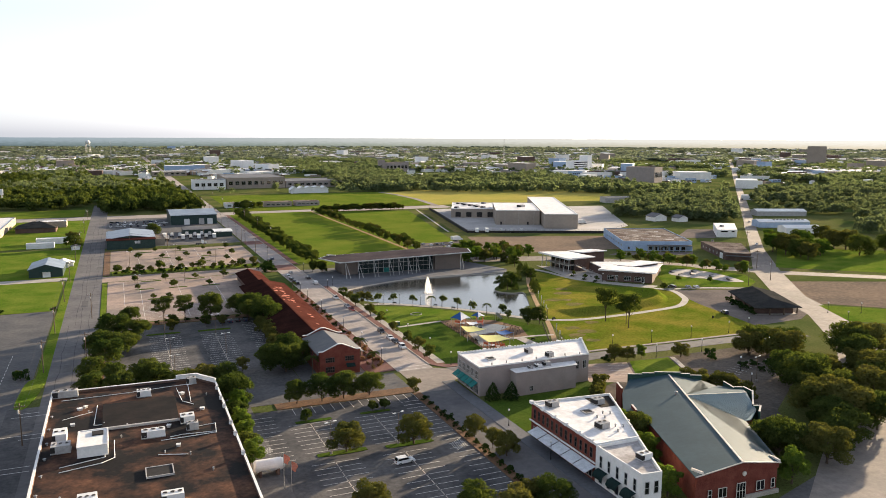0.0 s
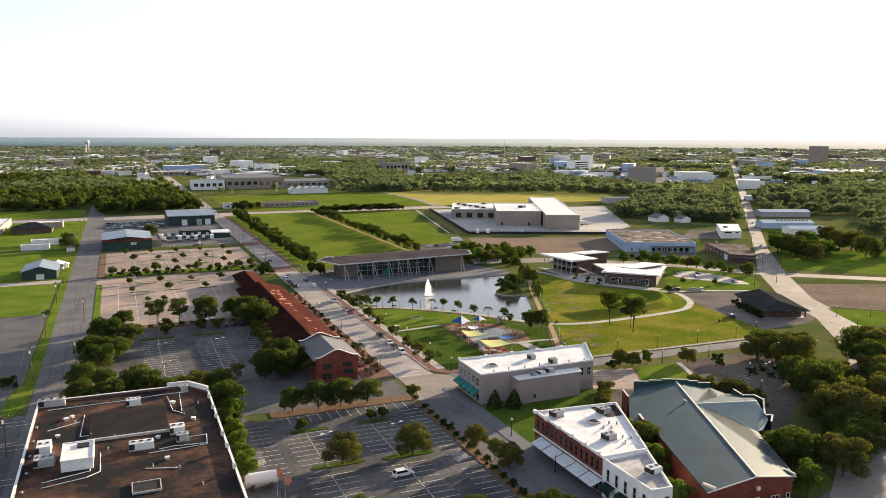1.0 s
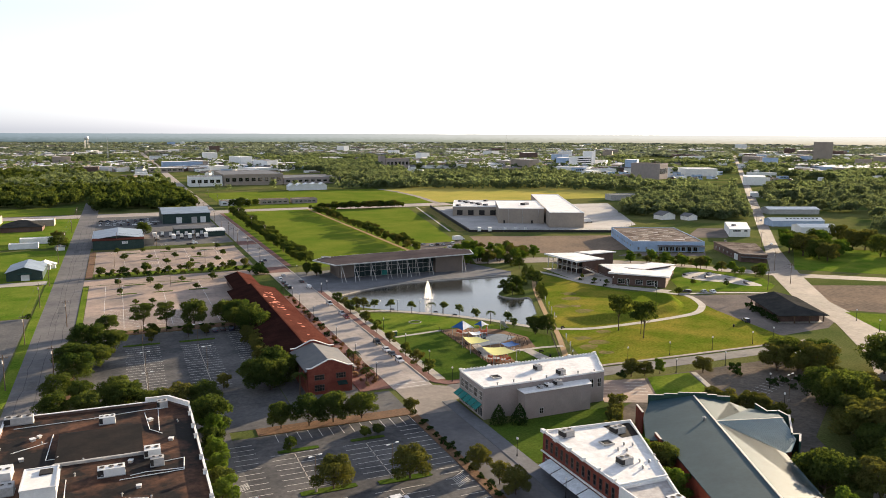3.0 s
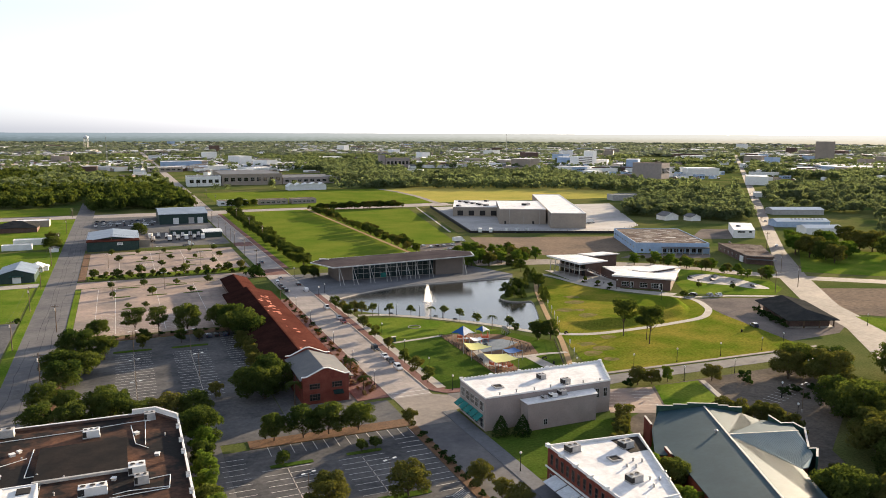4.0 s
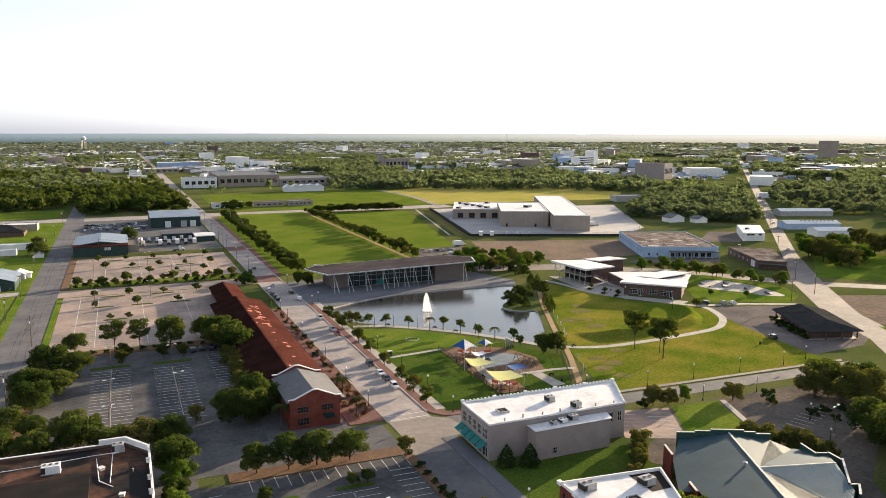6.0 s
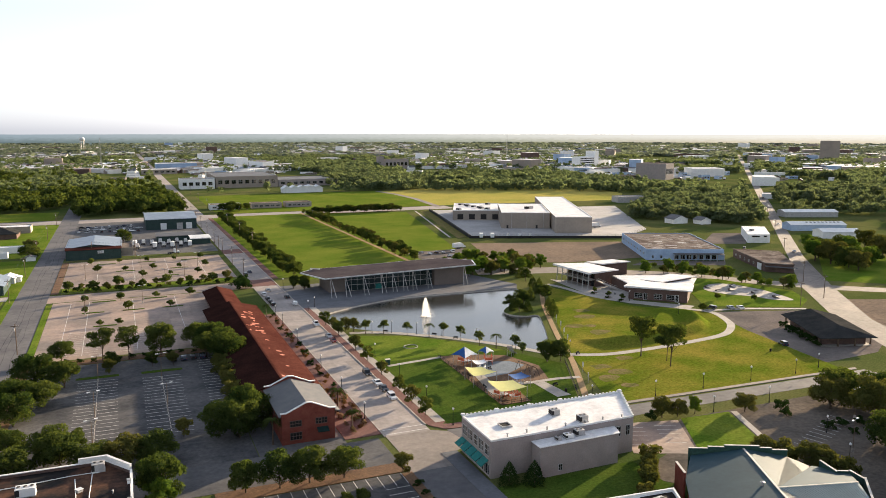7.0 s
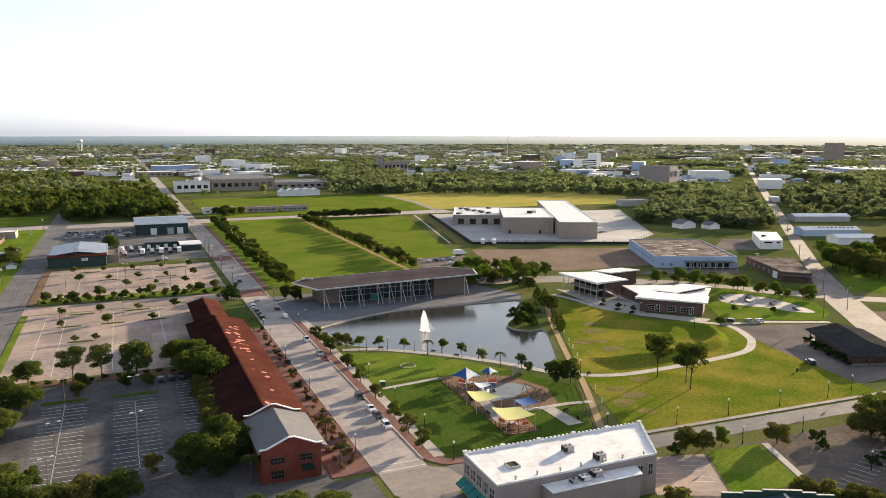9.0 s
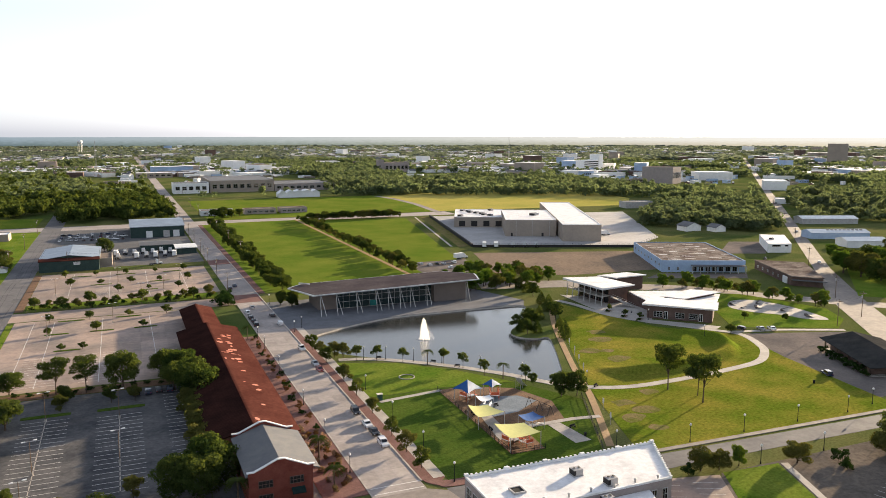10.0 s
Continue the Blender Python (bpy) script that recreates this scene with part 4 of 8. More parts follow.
trees(("bush",), [(249 + 5.0 * i * 0.33, 242 + 4.2 * i) for i in range(7)], 2.4, "bushes beside the pavilion", 0.25)
# Brighter leaf kinds here carry the low sun on the crowns in their colour.
trees(("bright", "olive", "oak_b"), [(399.8, 378.4), (398.5, 366.1), (398.4, 354.0), (416.2, 354.6), (450.1, 373.2), (436.6, 390.8), (432.2, 412.9), (470.5, 402.3), (410, 385), (425, 360), (395, 345), (440, 345), (430, 380), (455, 368), (470, 350)], 12.5, "trees on the east field", 0.2, 1.1)


# ---- woods ----
def inside(poly, x, y):
    hit, j = np.zeros(len(x), bool), len(poly) - 1
    for i in range(len(poly)):
        (xi, yi), (xj, yj) = poly[i], poly[j]
        hit ^= ((yi > y) != (yj > y)) & (x < (xj - xi) * (y - yi) / (yj - yi + 1e-9) + xi)
        j = i
    return hit


def wood_mesh(rng, xs, ys, h, r, per, size, material):
    """Many crowns in one mesh: each a few rounded masses of leaf clumps."""
    out = []
    kinds = [leaves(rng, crown_blobs(rng, 1.0, 0.55, 0.12, 6), per, size, 0.5) for _ in range(5)]
    for k, (x, y) in enumerate(zip(xs, ys)):
        q, a = kinds[k % 5], rng.uniform(0, 6.283)
        hh, rr = h * rng.uniform(0.65, 1.25), r * rng.uniform(0.75, 1.25)
        c, s = math.cos(a), math.sin(a)
        v = np.empty_like(q)
        v[..., 0] = (q[..., 0] * c - q[..., 1] * s) * rr * 1.8 + x
        v[..., 1] = (q[..., 0] * s + q[..., 1] * c) * rr * 1.8 + y
        v[..., 2] = q[..., 2] * hh
        out.append(v)
    return leaf_mesh("woods", np.concatenate(out), material)


def woods(name, label, poly, spacing, h, r, per, size, seed, gaps=-1.0, leaf="leaf_far"):
    rng = np.random.default_rng(seed)
    P = np.array(poly)
    lo, hi = P.min(0), P.max(0)
    n = int((hi - lo).prod() / spacing ** 2)
    xs, ys = rng.uniform(lo[0], hi[0], n), rng.uniform(lo[1], hi[1], n)
    ok = inside(poly, xs, ys) & ~open_ground(xs, ys) & (np.array([noise.noise((x / 70, y / 70, seed)) for x, y in zip(xs, ys)]) > gaps)
    structure(name, wood_mesh(rng, xs[ok], ys[ok], h, r, per, size, M[leaf]), None, label, "woods")["kind"] = "stuff"


def town(x, y):
    """How built up the far land is: above zero in the town's quarters."""
    az, d = math.atan2(x, y), math.hypot(x, y)
    return noise.noise((x / 330, y / 480, 5.1)) + 0.28 * math.exp(-((az - 0.30) / 0.22) ** 2) * math.exp(-((d - 3300) / 1500) ** 2)


r = random.Random(12)
FAR, TOWN = [], []
while len(TOWN) < 2500:
    d = 104000 / r.uniform(21.6, 78)
    az = radians(r.uniform(-9, 56))
    x, y = d * math.sin(az), d * math.cos(az)
    if abs(x - 85) < 30 or (y < 1100 and x < 640) or abs((x - 402) * 0.737 - (y - 394.5) * 0.675) < 30 or (280 < x < 780 and 850 < y < 1360):
        continue
    if town(x, y) < 0.04 and r.random() > 0.10:
        continue
    turn = r.choice((0, 0, 0.43, -0.74)) + r.uniform(-0.05, 0.05)
    if d < 1560:
        if len(FAR) < 110:
            FAR.append((x, y, r.choice(range(8)), turn, r.uniform(0.3, 0.8), r.uniform(0.4, 0.9), r.uniform(0.5, 0.9)))
    else:
        TOWN.append((x, y, turn))


def open_ground(xs, ys):
    """True where no tree stands: round the far buildings and on the side towards the town."""
    out = np.zeros(len(xs), bool)
    for f in FAR + [(127, 1636, 0, 0, 1.6)]:
        d = math.hypot(f[0], f[1])
        u = np.array((f[0], f[1])) / d
        along, across = (xs - f[0]) * u[0] + (ys - f[1]) * u[1], (xs - f[0]) * u[1] - (ys - f[1]) * u[0]
        out |= (np.abs(across) < 26 * f[4] + 8) & (along > -40 - d * 0.085) & (along < 22)
    return out


woods("woods_north_west", "dark green woodland beyond the cross street", [(-16, 800), (76, 800), (78, 900), (74, 1010), (-16, 1000)], 8, 13, 5.5, 420, 0.085, 21, leaf="leaf")
woods("woods_west", "dark green woodland west of the town", [(-600, 860), (-40, 860), (-24, 930), (70, 1030), (60, 1260), (40, 1500), (-700, 1500)], 10, 12, 6, 135, 0.125, 22, -0.1, leaf="leaf")
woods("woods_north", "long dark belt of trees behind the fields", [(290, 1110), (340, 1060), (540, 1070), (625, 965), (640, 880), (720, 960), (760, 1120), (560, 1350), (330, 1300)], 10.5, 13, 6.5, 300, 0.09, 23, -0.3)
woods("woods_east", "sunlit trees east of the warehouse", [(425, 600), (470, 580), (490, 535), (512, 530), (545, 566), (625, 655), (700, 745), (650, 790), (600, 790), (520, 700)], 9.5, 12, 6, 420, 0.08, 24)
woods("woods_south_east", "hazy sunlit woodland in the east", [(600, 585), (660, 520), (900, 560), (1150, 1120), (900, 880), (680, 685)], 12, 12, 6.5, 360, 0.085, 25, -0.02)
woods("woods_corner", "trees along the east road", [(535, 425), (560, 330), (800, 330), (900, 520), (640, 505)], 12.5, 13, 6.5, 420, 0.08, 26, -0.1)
rng = np.random.default_rng(31)
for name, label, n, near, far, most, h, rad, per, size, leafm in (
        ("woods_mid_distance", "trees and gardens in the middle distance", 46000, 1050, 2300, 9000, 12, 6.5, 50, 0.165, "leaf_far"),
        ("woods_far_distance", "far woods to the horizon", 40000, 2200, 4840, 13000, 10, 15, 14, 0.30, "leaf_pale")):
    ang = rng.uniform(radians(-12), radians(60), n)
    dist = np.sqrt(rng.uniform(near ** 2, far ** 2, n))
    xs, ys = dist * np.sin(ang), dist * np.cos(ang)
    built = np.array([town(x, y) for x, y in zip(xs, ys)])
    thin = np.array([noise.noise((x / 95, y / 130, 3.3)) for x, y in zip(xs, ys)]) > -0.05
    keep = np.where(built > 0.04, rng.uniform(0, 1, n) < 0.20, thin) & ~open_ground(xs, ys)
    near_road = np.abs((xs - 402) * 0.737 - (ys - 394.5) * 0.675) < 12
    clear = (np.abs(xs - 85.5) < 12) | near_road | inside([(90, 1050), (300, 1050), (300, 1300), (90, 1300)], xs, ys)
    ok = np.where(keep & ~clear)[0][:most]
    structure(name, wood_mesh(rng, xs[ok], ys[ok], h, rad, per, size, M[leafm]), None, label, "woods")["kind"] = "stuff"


# ---- roof equipment ----
def roof_unit(x, y, z, w=2.2, d=1.6, h=1.3, turn=0.0, fans=2, group="roof units", pale=False):
    ob = thing("air_conditioner", (x, y, z), turn, "white boxy rooftop air conditioner" if pale else "grey boxy rooftop air conditioner with dark grille", "air conditioner", group)
    part("casing", box(bmesh.new(), -w / 2, w / 2, -d / 2, d / 2, 0.15, h), M["white_metal"] if pale else M["unit"], ob)
    bm = box(bmesh.new(), -w / 2 - 0.1, w / 2 + 0.1, -d / 2 - 0.1, d / 2 + 0.1, 0, 0.15)
    part("base", bm, M["galv"], ob)
    part("grille", box(bmesh.new(), -w / 2 - 0.02, -w / 2 + w * 0.22, -d / 2 - 0.03, d / 2 + 0.03, 0.3, h - 0.15), M["vent"], ob)
    for i in range(fans):
        fx = -w / 2 + w * (i + 0.5) / fans
        f = part("fan_ring", tube(bmesh.new(), (fx, 0, h), (fx, 0, h + 0.12), min(w / fans, d) * 0.36, None, 14), M["unit"], ob)
        part("fan", tube(bmesh.new(), (fx, 0, h + 0.10), (fx, 0, h + 0.135), min(w / fans, d) * 0.28, None, 12), M["vent"], f)
    return ob


def duct(points, r, z, material, name="roof_pipe", label="pale pipe run lying on the roof", category="pipe"):
    bm = bmesh.new()
    for a, b in zip(points, points[1:]):
        tube(bm, (*a, z), (*b, z), r, None, 6)
    ob = new(name, finish(bm, name, material))
    WM[ob] = Matrix()
    return tagged(ob, label, category, "roof pipes")


def hatch(x, y, z, w, d, label="dark framed skylight on the roof"):
    ob = thing("skylight", (x, y, z), 0, label, "skylight")
    bm = bmesh.new()
    parapet(bm, [(-w / 2, -d / 2), (w / 2, -d / 2), (w / 2, d / 2), (-w / 2, d / 2)], 0.22, 0, 0.4)
    part("frame", bm, M["unit"], ob)
    part("pane", box(bmesh.new(), -w / 2 + 0.22, w / 2 - 0.22, -d / 2 + 0.22, d / 2 - 0.22, 0, 0.28), M["vent"], ob)


def vent_pipe(x, y, z, h=0.7, r=0.16):
    ob = thing("roof_vent", (x, y, z), 0, "short metal roof vent pipe", "vent", "roof vents")
    part("pipe", tube(bmesh.new(), (0, 0, 0), (0, 0, h), r, None, 8), M["galv"], ob)
    part("cap", tube(bmesh.new(), (0, 0, h), (0, 0, h + 0.15), r * 1.7, r * 0.5, 8), M["galv"], ob)


# ---- flat roof building with the brown roof ----
BR = [(-20.6, 60), (19.8, 60), (20.2, 204.4), (15.4, 211.4), (-20.6, 211.6)]
dep = thing("flat_roof_building", (0, 135, 0), 0, "large low building with weathered brown flat roof and white parapet", "building")
part("wall", prism(bmesh.new(), BR, 0, 8.5), M["taupe"], dep, world_space=True)
part("roof", prism(bmesh.new(), [(-20.2, 60.4), (19.4, 60.4), (19.8, 204.2), (15.2, 211), (-20.2, 211.2)], 8.5, 8.58), M["tar_roof"], dep, "weathered brown tar roof", world_space=True)
part("parapet", parapet(bmesh.new(), BR, 0.45, 8.5, 9.15), M["brick_brown"], dep, world_space=True)
part("coping", parapet(bmesh.new(), [(x * 1.004, y) for x, y in BR], 0.48, 9.15, 9.3), M["white_wall"], dep, "white parapet coping", world_space=True)
for a, b in (((10.2, 211.3), (15.6, 211.3)), ((15.5, 211.3), (20.0, 204.6))):
    corner = part("corner_parapet", beam(bmesh.new(), (*a, 9.35), (*b, 9.35), 0.45, 1.7), M["white_wall"], dep, "raised white parapet corner", world_space=True)
    part("corner_coping", beam(bmesh.new(), (*a, 10.24), (*b, 10.24), 0.6, 0.12), M["white_roof"], corner, world_space=True)
pad = part("tar_pad", box(bmesh.new(), -8.2, 8.8, 180, 197, 8.58, 9.1), M["tar_pad"], dep, "raised black tar roof section", world_space=True)
part("edge_strip", box(bmesh.new(), -8.4, 8.9, 179.4, 180, 8.58, 9.15), M["unit"], dep, world_space=True)
pent = thing("roof_penthouse", (-9.8, 169.5, 8.58), 0, "white plastered rooftop plant room box", "plant room")
part("body", box(bmesh.new(), -3, 3, -5.0, 5.0, 0, 2.3), M["white_wall"], pent)
part("roof_lip", parapet(bmesh.new(), rect(-3.1, 3.1, -5.1, 5.1), 0.3, 2.3, 2.45), M["white_roof"], pent)
part("hatch", box(bmesh.new(), -0.2, 2.1, 1.2, 3.6, 2.3, 2.55), M["vent"], pent, "dark roof hatch")
for x, y, w, d, pale in ((-17.3, 208.8, 6, 2.2, False), (1.6, 201.6, 3.4, 2.2, True), (10.5, 178.5, 3.2, 3, True), (11.2, 173, 2.6, 2, False), (2.6, 171.5, 5, 2.2, True), (-16.8, 178, 2.8, 4.5, True), (-16.2, 170.2, 3.8, 3.2, False),
                         (-10.2, 141, 3.4, 3.4, True), (4.5, 137, 4, 2.4, True), (14, 208, 2.4, 2, False), (-15, 128, 3, 3, True), (9, 118, 4, 2.4, False)):
    roof_unit(x, y, 8.58, w, d, 1.7, fans=3 if w > 3.2 else 2, pale=pale)
hatch(2.9, 151, 8.58, 5.4, 5)
duct([(-18, 205), (-2, 205.6), (9, 207), (13.5, 207)], 0.09, 8.7, M["white_metal"])
duct([(-9.5, 198), (-10, 183.5), (-7, 183.5)], 0.09, 8.7, M["white_metal"])
duct([(9.8, 205), (10.5, 193.5), (13, 190)], 0.09, 8.7, M["white_metal"])
duct([(12.5, 174), (16.5, 174.5), (16, 168.5), (4, 168)], 0.09, 8.7, M["white_metal"])
duct([(-16, 158), (-8, 160), (-5.5, 162), (-5.6, 172)], 0.09, 8.7, M["white_metal"])
duct([(-17, 190), (-10.4, 193.5)], 0.09, 8.7, M["white_metal"])
duct([(3, 160), (9, 158)], 0.09, 8.7, M["white_metal"])
for i in range(6):
    vent_pipe(-19.3 + 0.2 * math.sin(i), 148 + 9 * i, 8.58, 0.4, 0.22)
for i in range(10):
    vent_pipe(-15 + 33 * ((i * 0.37) % 1), 145 + 58 * ((i * 0.61) % 1), 8.58, 0.6, 0.14)
lad = thing("roof_ladder", (-7.2, 175.6, 8.6), 0, "grey metal duct ladder lying on the roof", "ladder")
for sx in (-0.35, 0.35):
    part("stile", beam(bmesh.new(), (sx, -4.5, 0.12), (sx, 4.5, 0.12), 0.1, 0.1), M["galv"], lad)
for i in range(12):
    part("rung", beam(bmesh.new(), (-0.35, -4.2 + 0.76 * i, 0.12), (0.35, -4.2 + 0.76 * i, 0.12), 0.07, 0.07), M["galv"], lad)
for i, y in enumerate((198, 189.5, 183, 171, 163.5, 152)):
    bx = thing("parapet_box", (19.6, y, 9.3), 0, "small white box fixed on the parapet", "electric box", "parapet boxes")
    part("case", box(bmesh.new(), -0.35, 0.35, -0.5, 0.5, 0, 0.7), M["white_metal"], bx)
    part("lid", box(bmesh.new(), -0.4, 0.4, -0.55, 0.55, 0.7, 0.78), M["galv"], bx)
for x, y, r in ((-13.4, 196.2, 0.5), (-12.2, 197.5, 0.35), (6.2, 176.2, 0.4), (14.6, 185.4, 0.45), (-14.6, 185.2, 0.4), (10.8, 199.2, 0.5), (7.4, 163.4, 0.4)):
    cu = thing("roof_curb", (x, y, 8.58), 0.2 * x, "small pale roof curb with cap", "roof vent", "roof curbs")
    part("curb", box(bmesh.new(), -r, r, -r, r, 0, 0.5), M["unit"], cu)
    part("cap", box(bmesh.new(), -r - 0.1, r + 0.1, -r - 0.1, r + 0.1, 0.5, 0.6), M["white_metal"], cu)
duct([(-7.6, 171), (-7.4, 163), (-16, 160.5)], 0.09, 8.7, M["white_metal"])
duct([(12.5, 192), (12.9, 206.6), (14.2, 206.8)], 0.09, 8.72, M["white_metal"])
duct([(6, 169.4), (8.8, 170), (16.2, 169.2)], 0.09, 8.7, M["white_metal"])
tank = thing("storage_tank", (26.3, 160.5, 0), 0, "white horizontal storage tank on dark steel saddles", "tank")
tbm = bmesh.new()
for x0, x1, r0, r1 in ((-3.4, -2.9, 1.0, 1.4), (-2.9, 2.9, 1.4, 1.4), (2.9, 3.4, 1.4, 1.0)):
    tube(tbm, (x0, 0, 2.3), (x1, 0, 2.3), r0, r1, 20)
part("shell", tbm, M["white_metal"], tank)
for x in (-2, 2):
    part("saddle", box(bmesh.new(), x - 0.3, x + 0.3, -1.2, 1.2, 0, 1.5), M["brick_brown"], tank)
for x, y, h, c in ((28, 151.5, 8.6, "red"), (29.3, 149.8, 7.4, "white")):
    fp = thing("flagpole", (x, y, 0), 0, "slim metal flagpole with limp red and white flag", "flagpole", "flagpoles")
    part("pole", tube(bmesh.new(), (0, 0, 0), (0, 0, h), 0.08, 0.04, 8), M["galv"], fp)
    fb = bmesh.new()
    n = 6
    for zi in range(n):
        t0, t1 = zi / n, (zi + 1) / n
        for side in (0, 1):
            a = [fb.verts.new((0.05 + w * (1.1 + 0.25 * math.sin(5 * t)), 0.12 * math.sin(6 * t + w * 3) + 0.02 * side, h - 0.4 - 2.0 * t - w * 0.7)) for t, w in ((t0, 0), (t0, 1), (t1, 1), (t1, 0))]
            fb.faces.new(a if side else a[::-1])
    part("flag", fb, M["patch_red"], fp, "faded red and white flag")

# ---- brick hall with stepped gables ----
hall = thing("brick_hall", (61, 240.5, 0), 0, "two storey red brick hall with grey gabled roof and white copings", "hall")
part("wall", box(bmesh.new(), 54.4, 67.6, 229.4, 252, 0, 6.6), M["brick"], hall, world_space=True)
for y0, y1, nm in ((229.2, 229.65, "front_gable"), (251.6, 252.05, "rear_gable")):
    bm = bmesh.new()
    prof = [(54.3, 6.55), (67.7, 6.55), (67.7, 7.2), (66.6, 7.2), (61.9, 9.1), (60.1, 9.1), (55.4, 7.2), (54.3, 7.2)]
    a = [bm.verts.new((x, y0, z)) for x, z in prof]
    b = [bm.verts.new((x, y1, z)) for x, z in prof]
    bm.faces.new(a)
    bm.faces.new(b[::-1])
    for i in range(len(prof)):
        bm.faces.new((a[i], b[i], b[(i + 1) % len(prof)], a[(i + 1) % len(prof)]))
    gable = part(nm, bm, M["brick"], hall, world_space=True)
    bm = bmesh.new()
    cap = [(54.0, 7.3), (55.5, 7.3), (60.3, 9.2), (61.7, 9.2), (66.5, 7.3), (68.0, 7.3)]
    for (xa, za), (xb, zb) in zip(cap, cap[1:]):
        beam(bm, (xa, (y0 + y1) / 2, za), (xb, (y0 + y1) / 2, zb), 0.6, 0.2)
    part("coping", bm, M["white_wall"], gable, "white coping", world_space=True)
for sx, nm in ((-1, "roof_west"), (1, "roof_east")):
    ov = 1.5 if sx > 0 else 0.5
    part(nm, solid(bmesh.new(), [(61, 229.7, 8.7), (61, 251.6, 8.7), (61 + sx * (6.7 + ov), 251.6, 6.65 - ov * 0.3), (61 + sx * (6.7 + ov), 229.7, 6.65 - ov * 0.3)], (0, 0, -0.25)), M["grey_metal"], hall, "grey metal roof slope", world_space=True)
A, B = (54.4, 229.4), (67.6, 229.4)
window_row(hall, A, B, 3.9, 3.0, 1.5, (3.4, 9.8), M["brick_brown"], bars=3, cross=1)
window_row(hall, A, B, 0.9, 3.0, 1.8, (3.4,), M["brick_brown"], bars=3, cross=1)
window_row(hall, A, B, 6.9, 1.1, 1.2, (6.6,), M["white_wall"], bars=1, cross=1)
window_row(hall, (54.4, 252), (54.4, 229.4), 3.9, 1.6, 1.6, even(22.6, 5), M["brick_brown"])
window_row(hall, (67.6, 229.4), (67.6, 252), 3.9, 1.6, 1.6, even(22.6, 5), M["brick_brown"])
part("awning", solid(bmesh.new(), [(63.0, 229.3, 3.2), (65.8, 229.3, 3.2), (65.8, 227.6, 2.6), (63.0, 227.6, 2.6)], (0, 0, -0.15)), M["awning_dark"], hall, "dark entrance awning", world_space=True)

hall.matrix_basis = Matrix.Translation((61, 237.6, 0)) @ Matrix.Diagonal((1, 1, 1.11, 1))

# ---- long rust red shed ----
shed = thing("long_shed", (60.5, 320, 0), 0, "long low freight shed with rust red metal roof", "shed")
part("wall", box(bmesh.new(), 52, 69, 256, 366, 0, 4.2), M["brick_brown"], shed, world_space=True)
part("end_wall", box(bmesh.new(), 54.5, 65.5, 366, 407.5, 0, 3.6), M["brick_brown"], shed, world_space=True)
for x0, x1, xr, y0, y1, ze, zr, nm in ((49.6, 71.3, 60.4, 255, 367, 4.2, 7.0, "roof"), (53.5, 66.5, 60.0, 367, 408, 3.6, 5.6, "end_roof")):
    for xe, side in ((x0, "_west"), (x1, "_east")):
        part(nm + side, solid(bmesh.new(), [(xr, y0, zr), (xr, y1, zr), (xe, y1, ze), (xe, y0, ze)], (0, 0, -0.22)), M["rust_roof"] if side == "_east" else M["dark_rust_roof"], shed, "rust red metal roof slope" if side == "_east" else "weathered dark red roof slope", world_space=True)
    bm = bmesh.new()
    for y in (y0 + 0.6, y1 - 0.6):
        prism_pts = [(x0 + 1.5, ze - 0.2), (x1 - 1.5, ze - 0.2), (xr, zr - 0.3)]
        a = [bm.verts.new((x, y - 0.15, z)) for x, z in prism_pts]
        b = [bm.verts.new((x, y + 0.15, z)) for x, z in prism_pts]
        bm.faces.new(a)
        bm.faces.new(b[::-1])
        for i in range(3):
            bm.faces.new((a[i], b[i], b[(i + 1) % 3], a[(i + 1) % 3]))
    part("gable", bm, M["brick_brown"], shed, world_space=True)
    part("ridge_cap", beam(bmesh.new(), (xr, y0, zr + 0.05), (xr, y1, zr + 0.05), 0.6, 0.12), M["rust_roof"], shed, world_space=True)
rp = random.Random(5)
for i in range(26):
    y, f = rp.uniform(258, 352) if i < 18 else rp.uniform(316, 350), rp.uniform(0.03, 0.6) ** 1.4
    w, l = rp.uniform(0.6, 2.4), rp.uniform(0.6, 2.6)
    xa, xb = 60.4 + 10.9 * f, min(60.4 + 10.9 * f + w, 71.0)
    za, zb = 7.0 - 2.8 * (xa - 60.4) / 10.9 + 0.03, 7.0 - 2.8 * (xb - 60.4) / 10.9 + 0.03
    j = [rp.uniform(0.05, 0.45) * l for _ in range(4)]
    part("roof_patch", solid(bmesh.new(), [(xa, y + j[0], za), ((xa + xb) / 2, y, (za + zb) / 2), (xb, y + j[1], zb), (xb, y + l - j[2], zb), ((xa + xb) / 2, y + l, (za + zb) / 2), (xa, y + l - j[3], za)], (0, 0, -0.05)), M["patch_red"], shed, "bare lighter red roof patch", world_space=True)
for i in range(14):
    part("dock_door", box(bmesh.new(), 68.98, 69.06, 260 + 7.4 * i, 263.4 + 7.4 * i, 0.9, 3.6), M["green_trim"], shed, world_space=True)

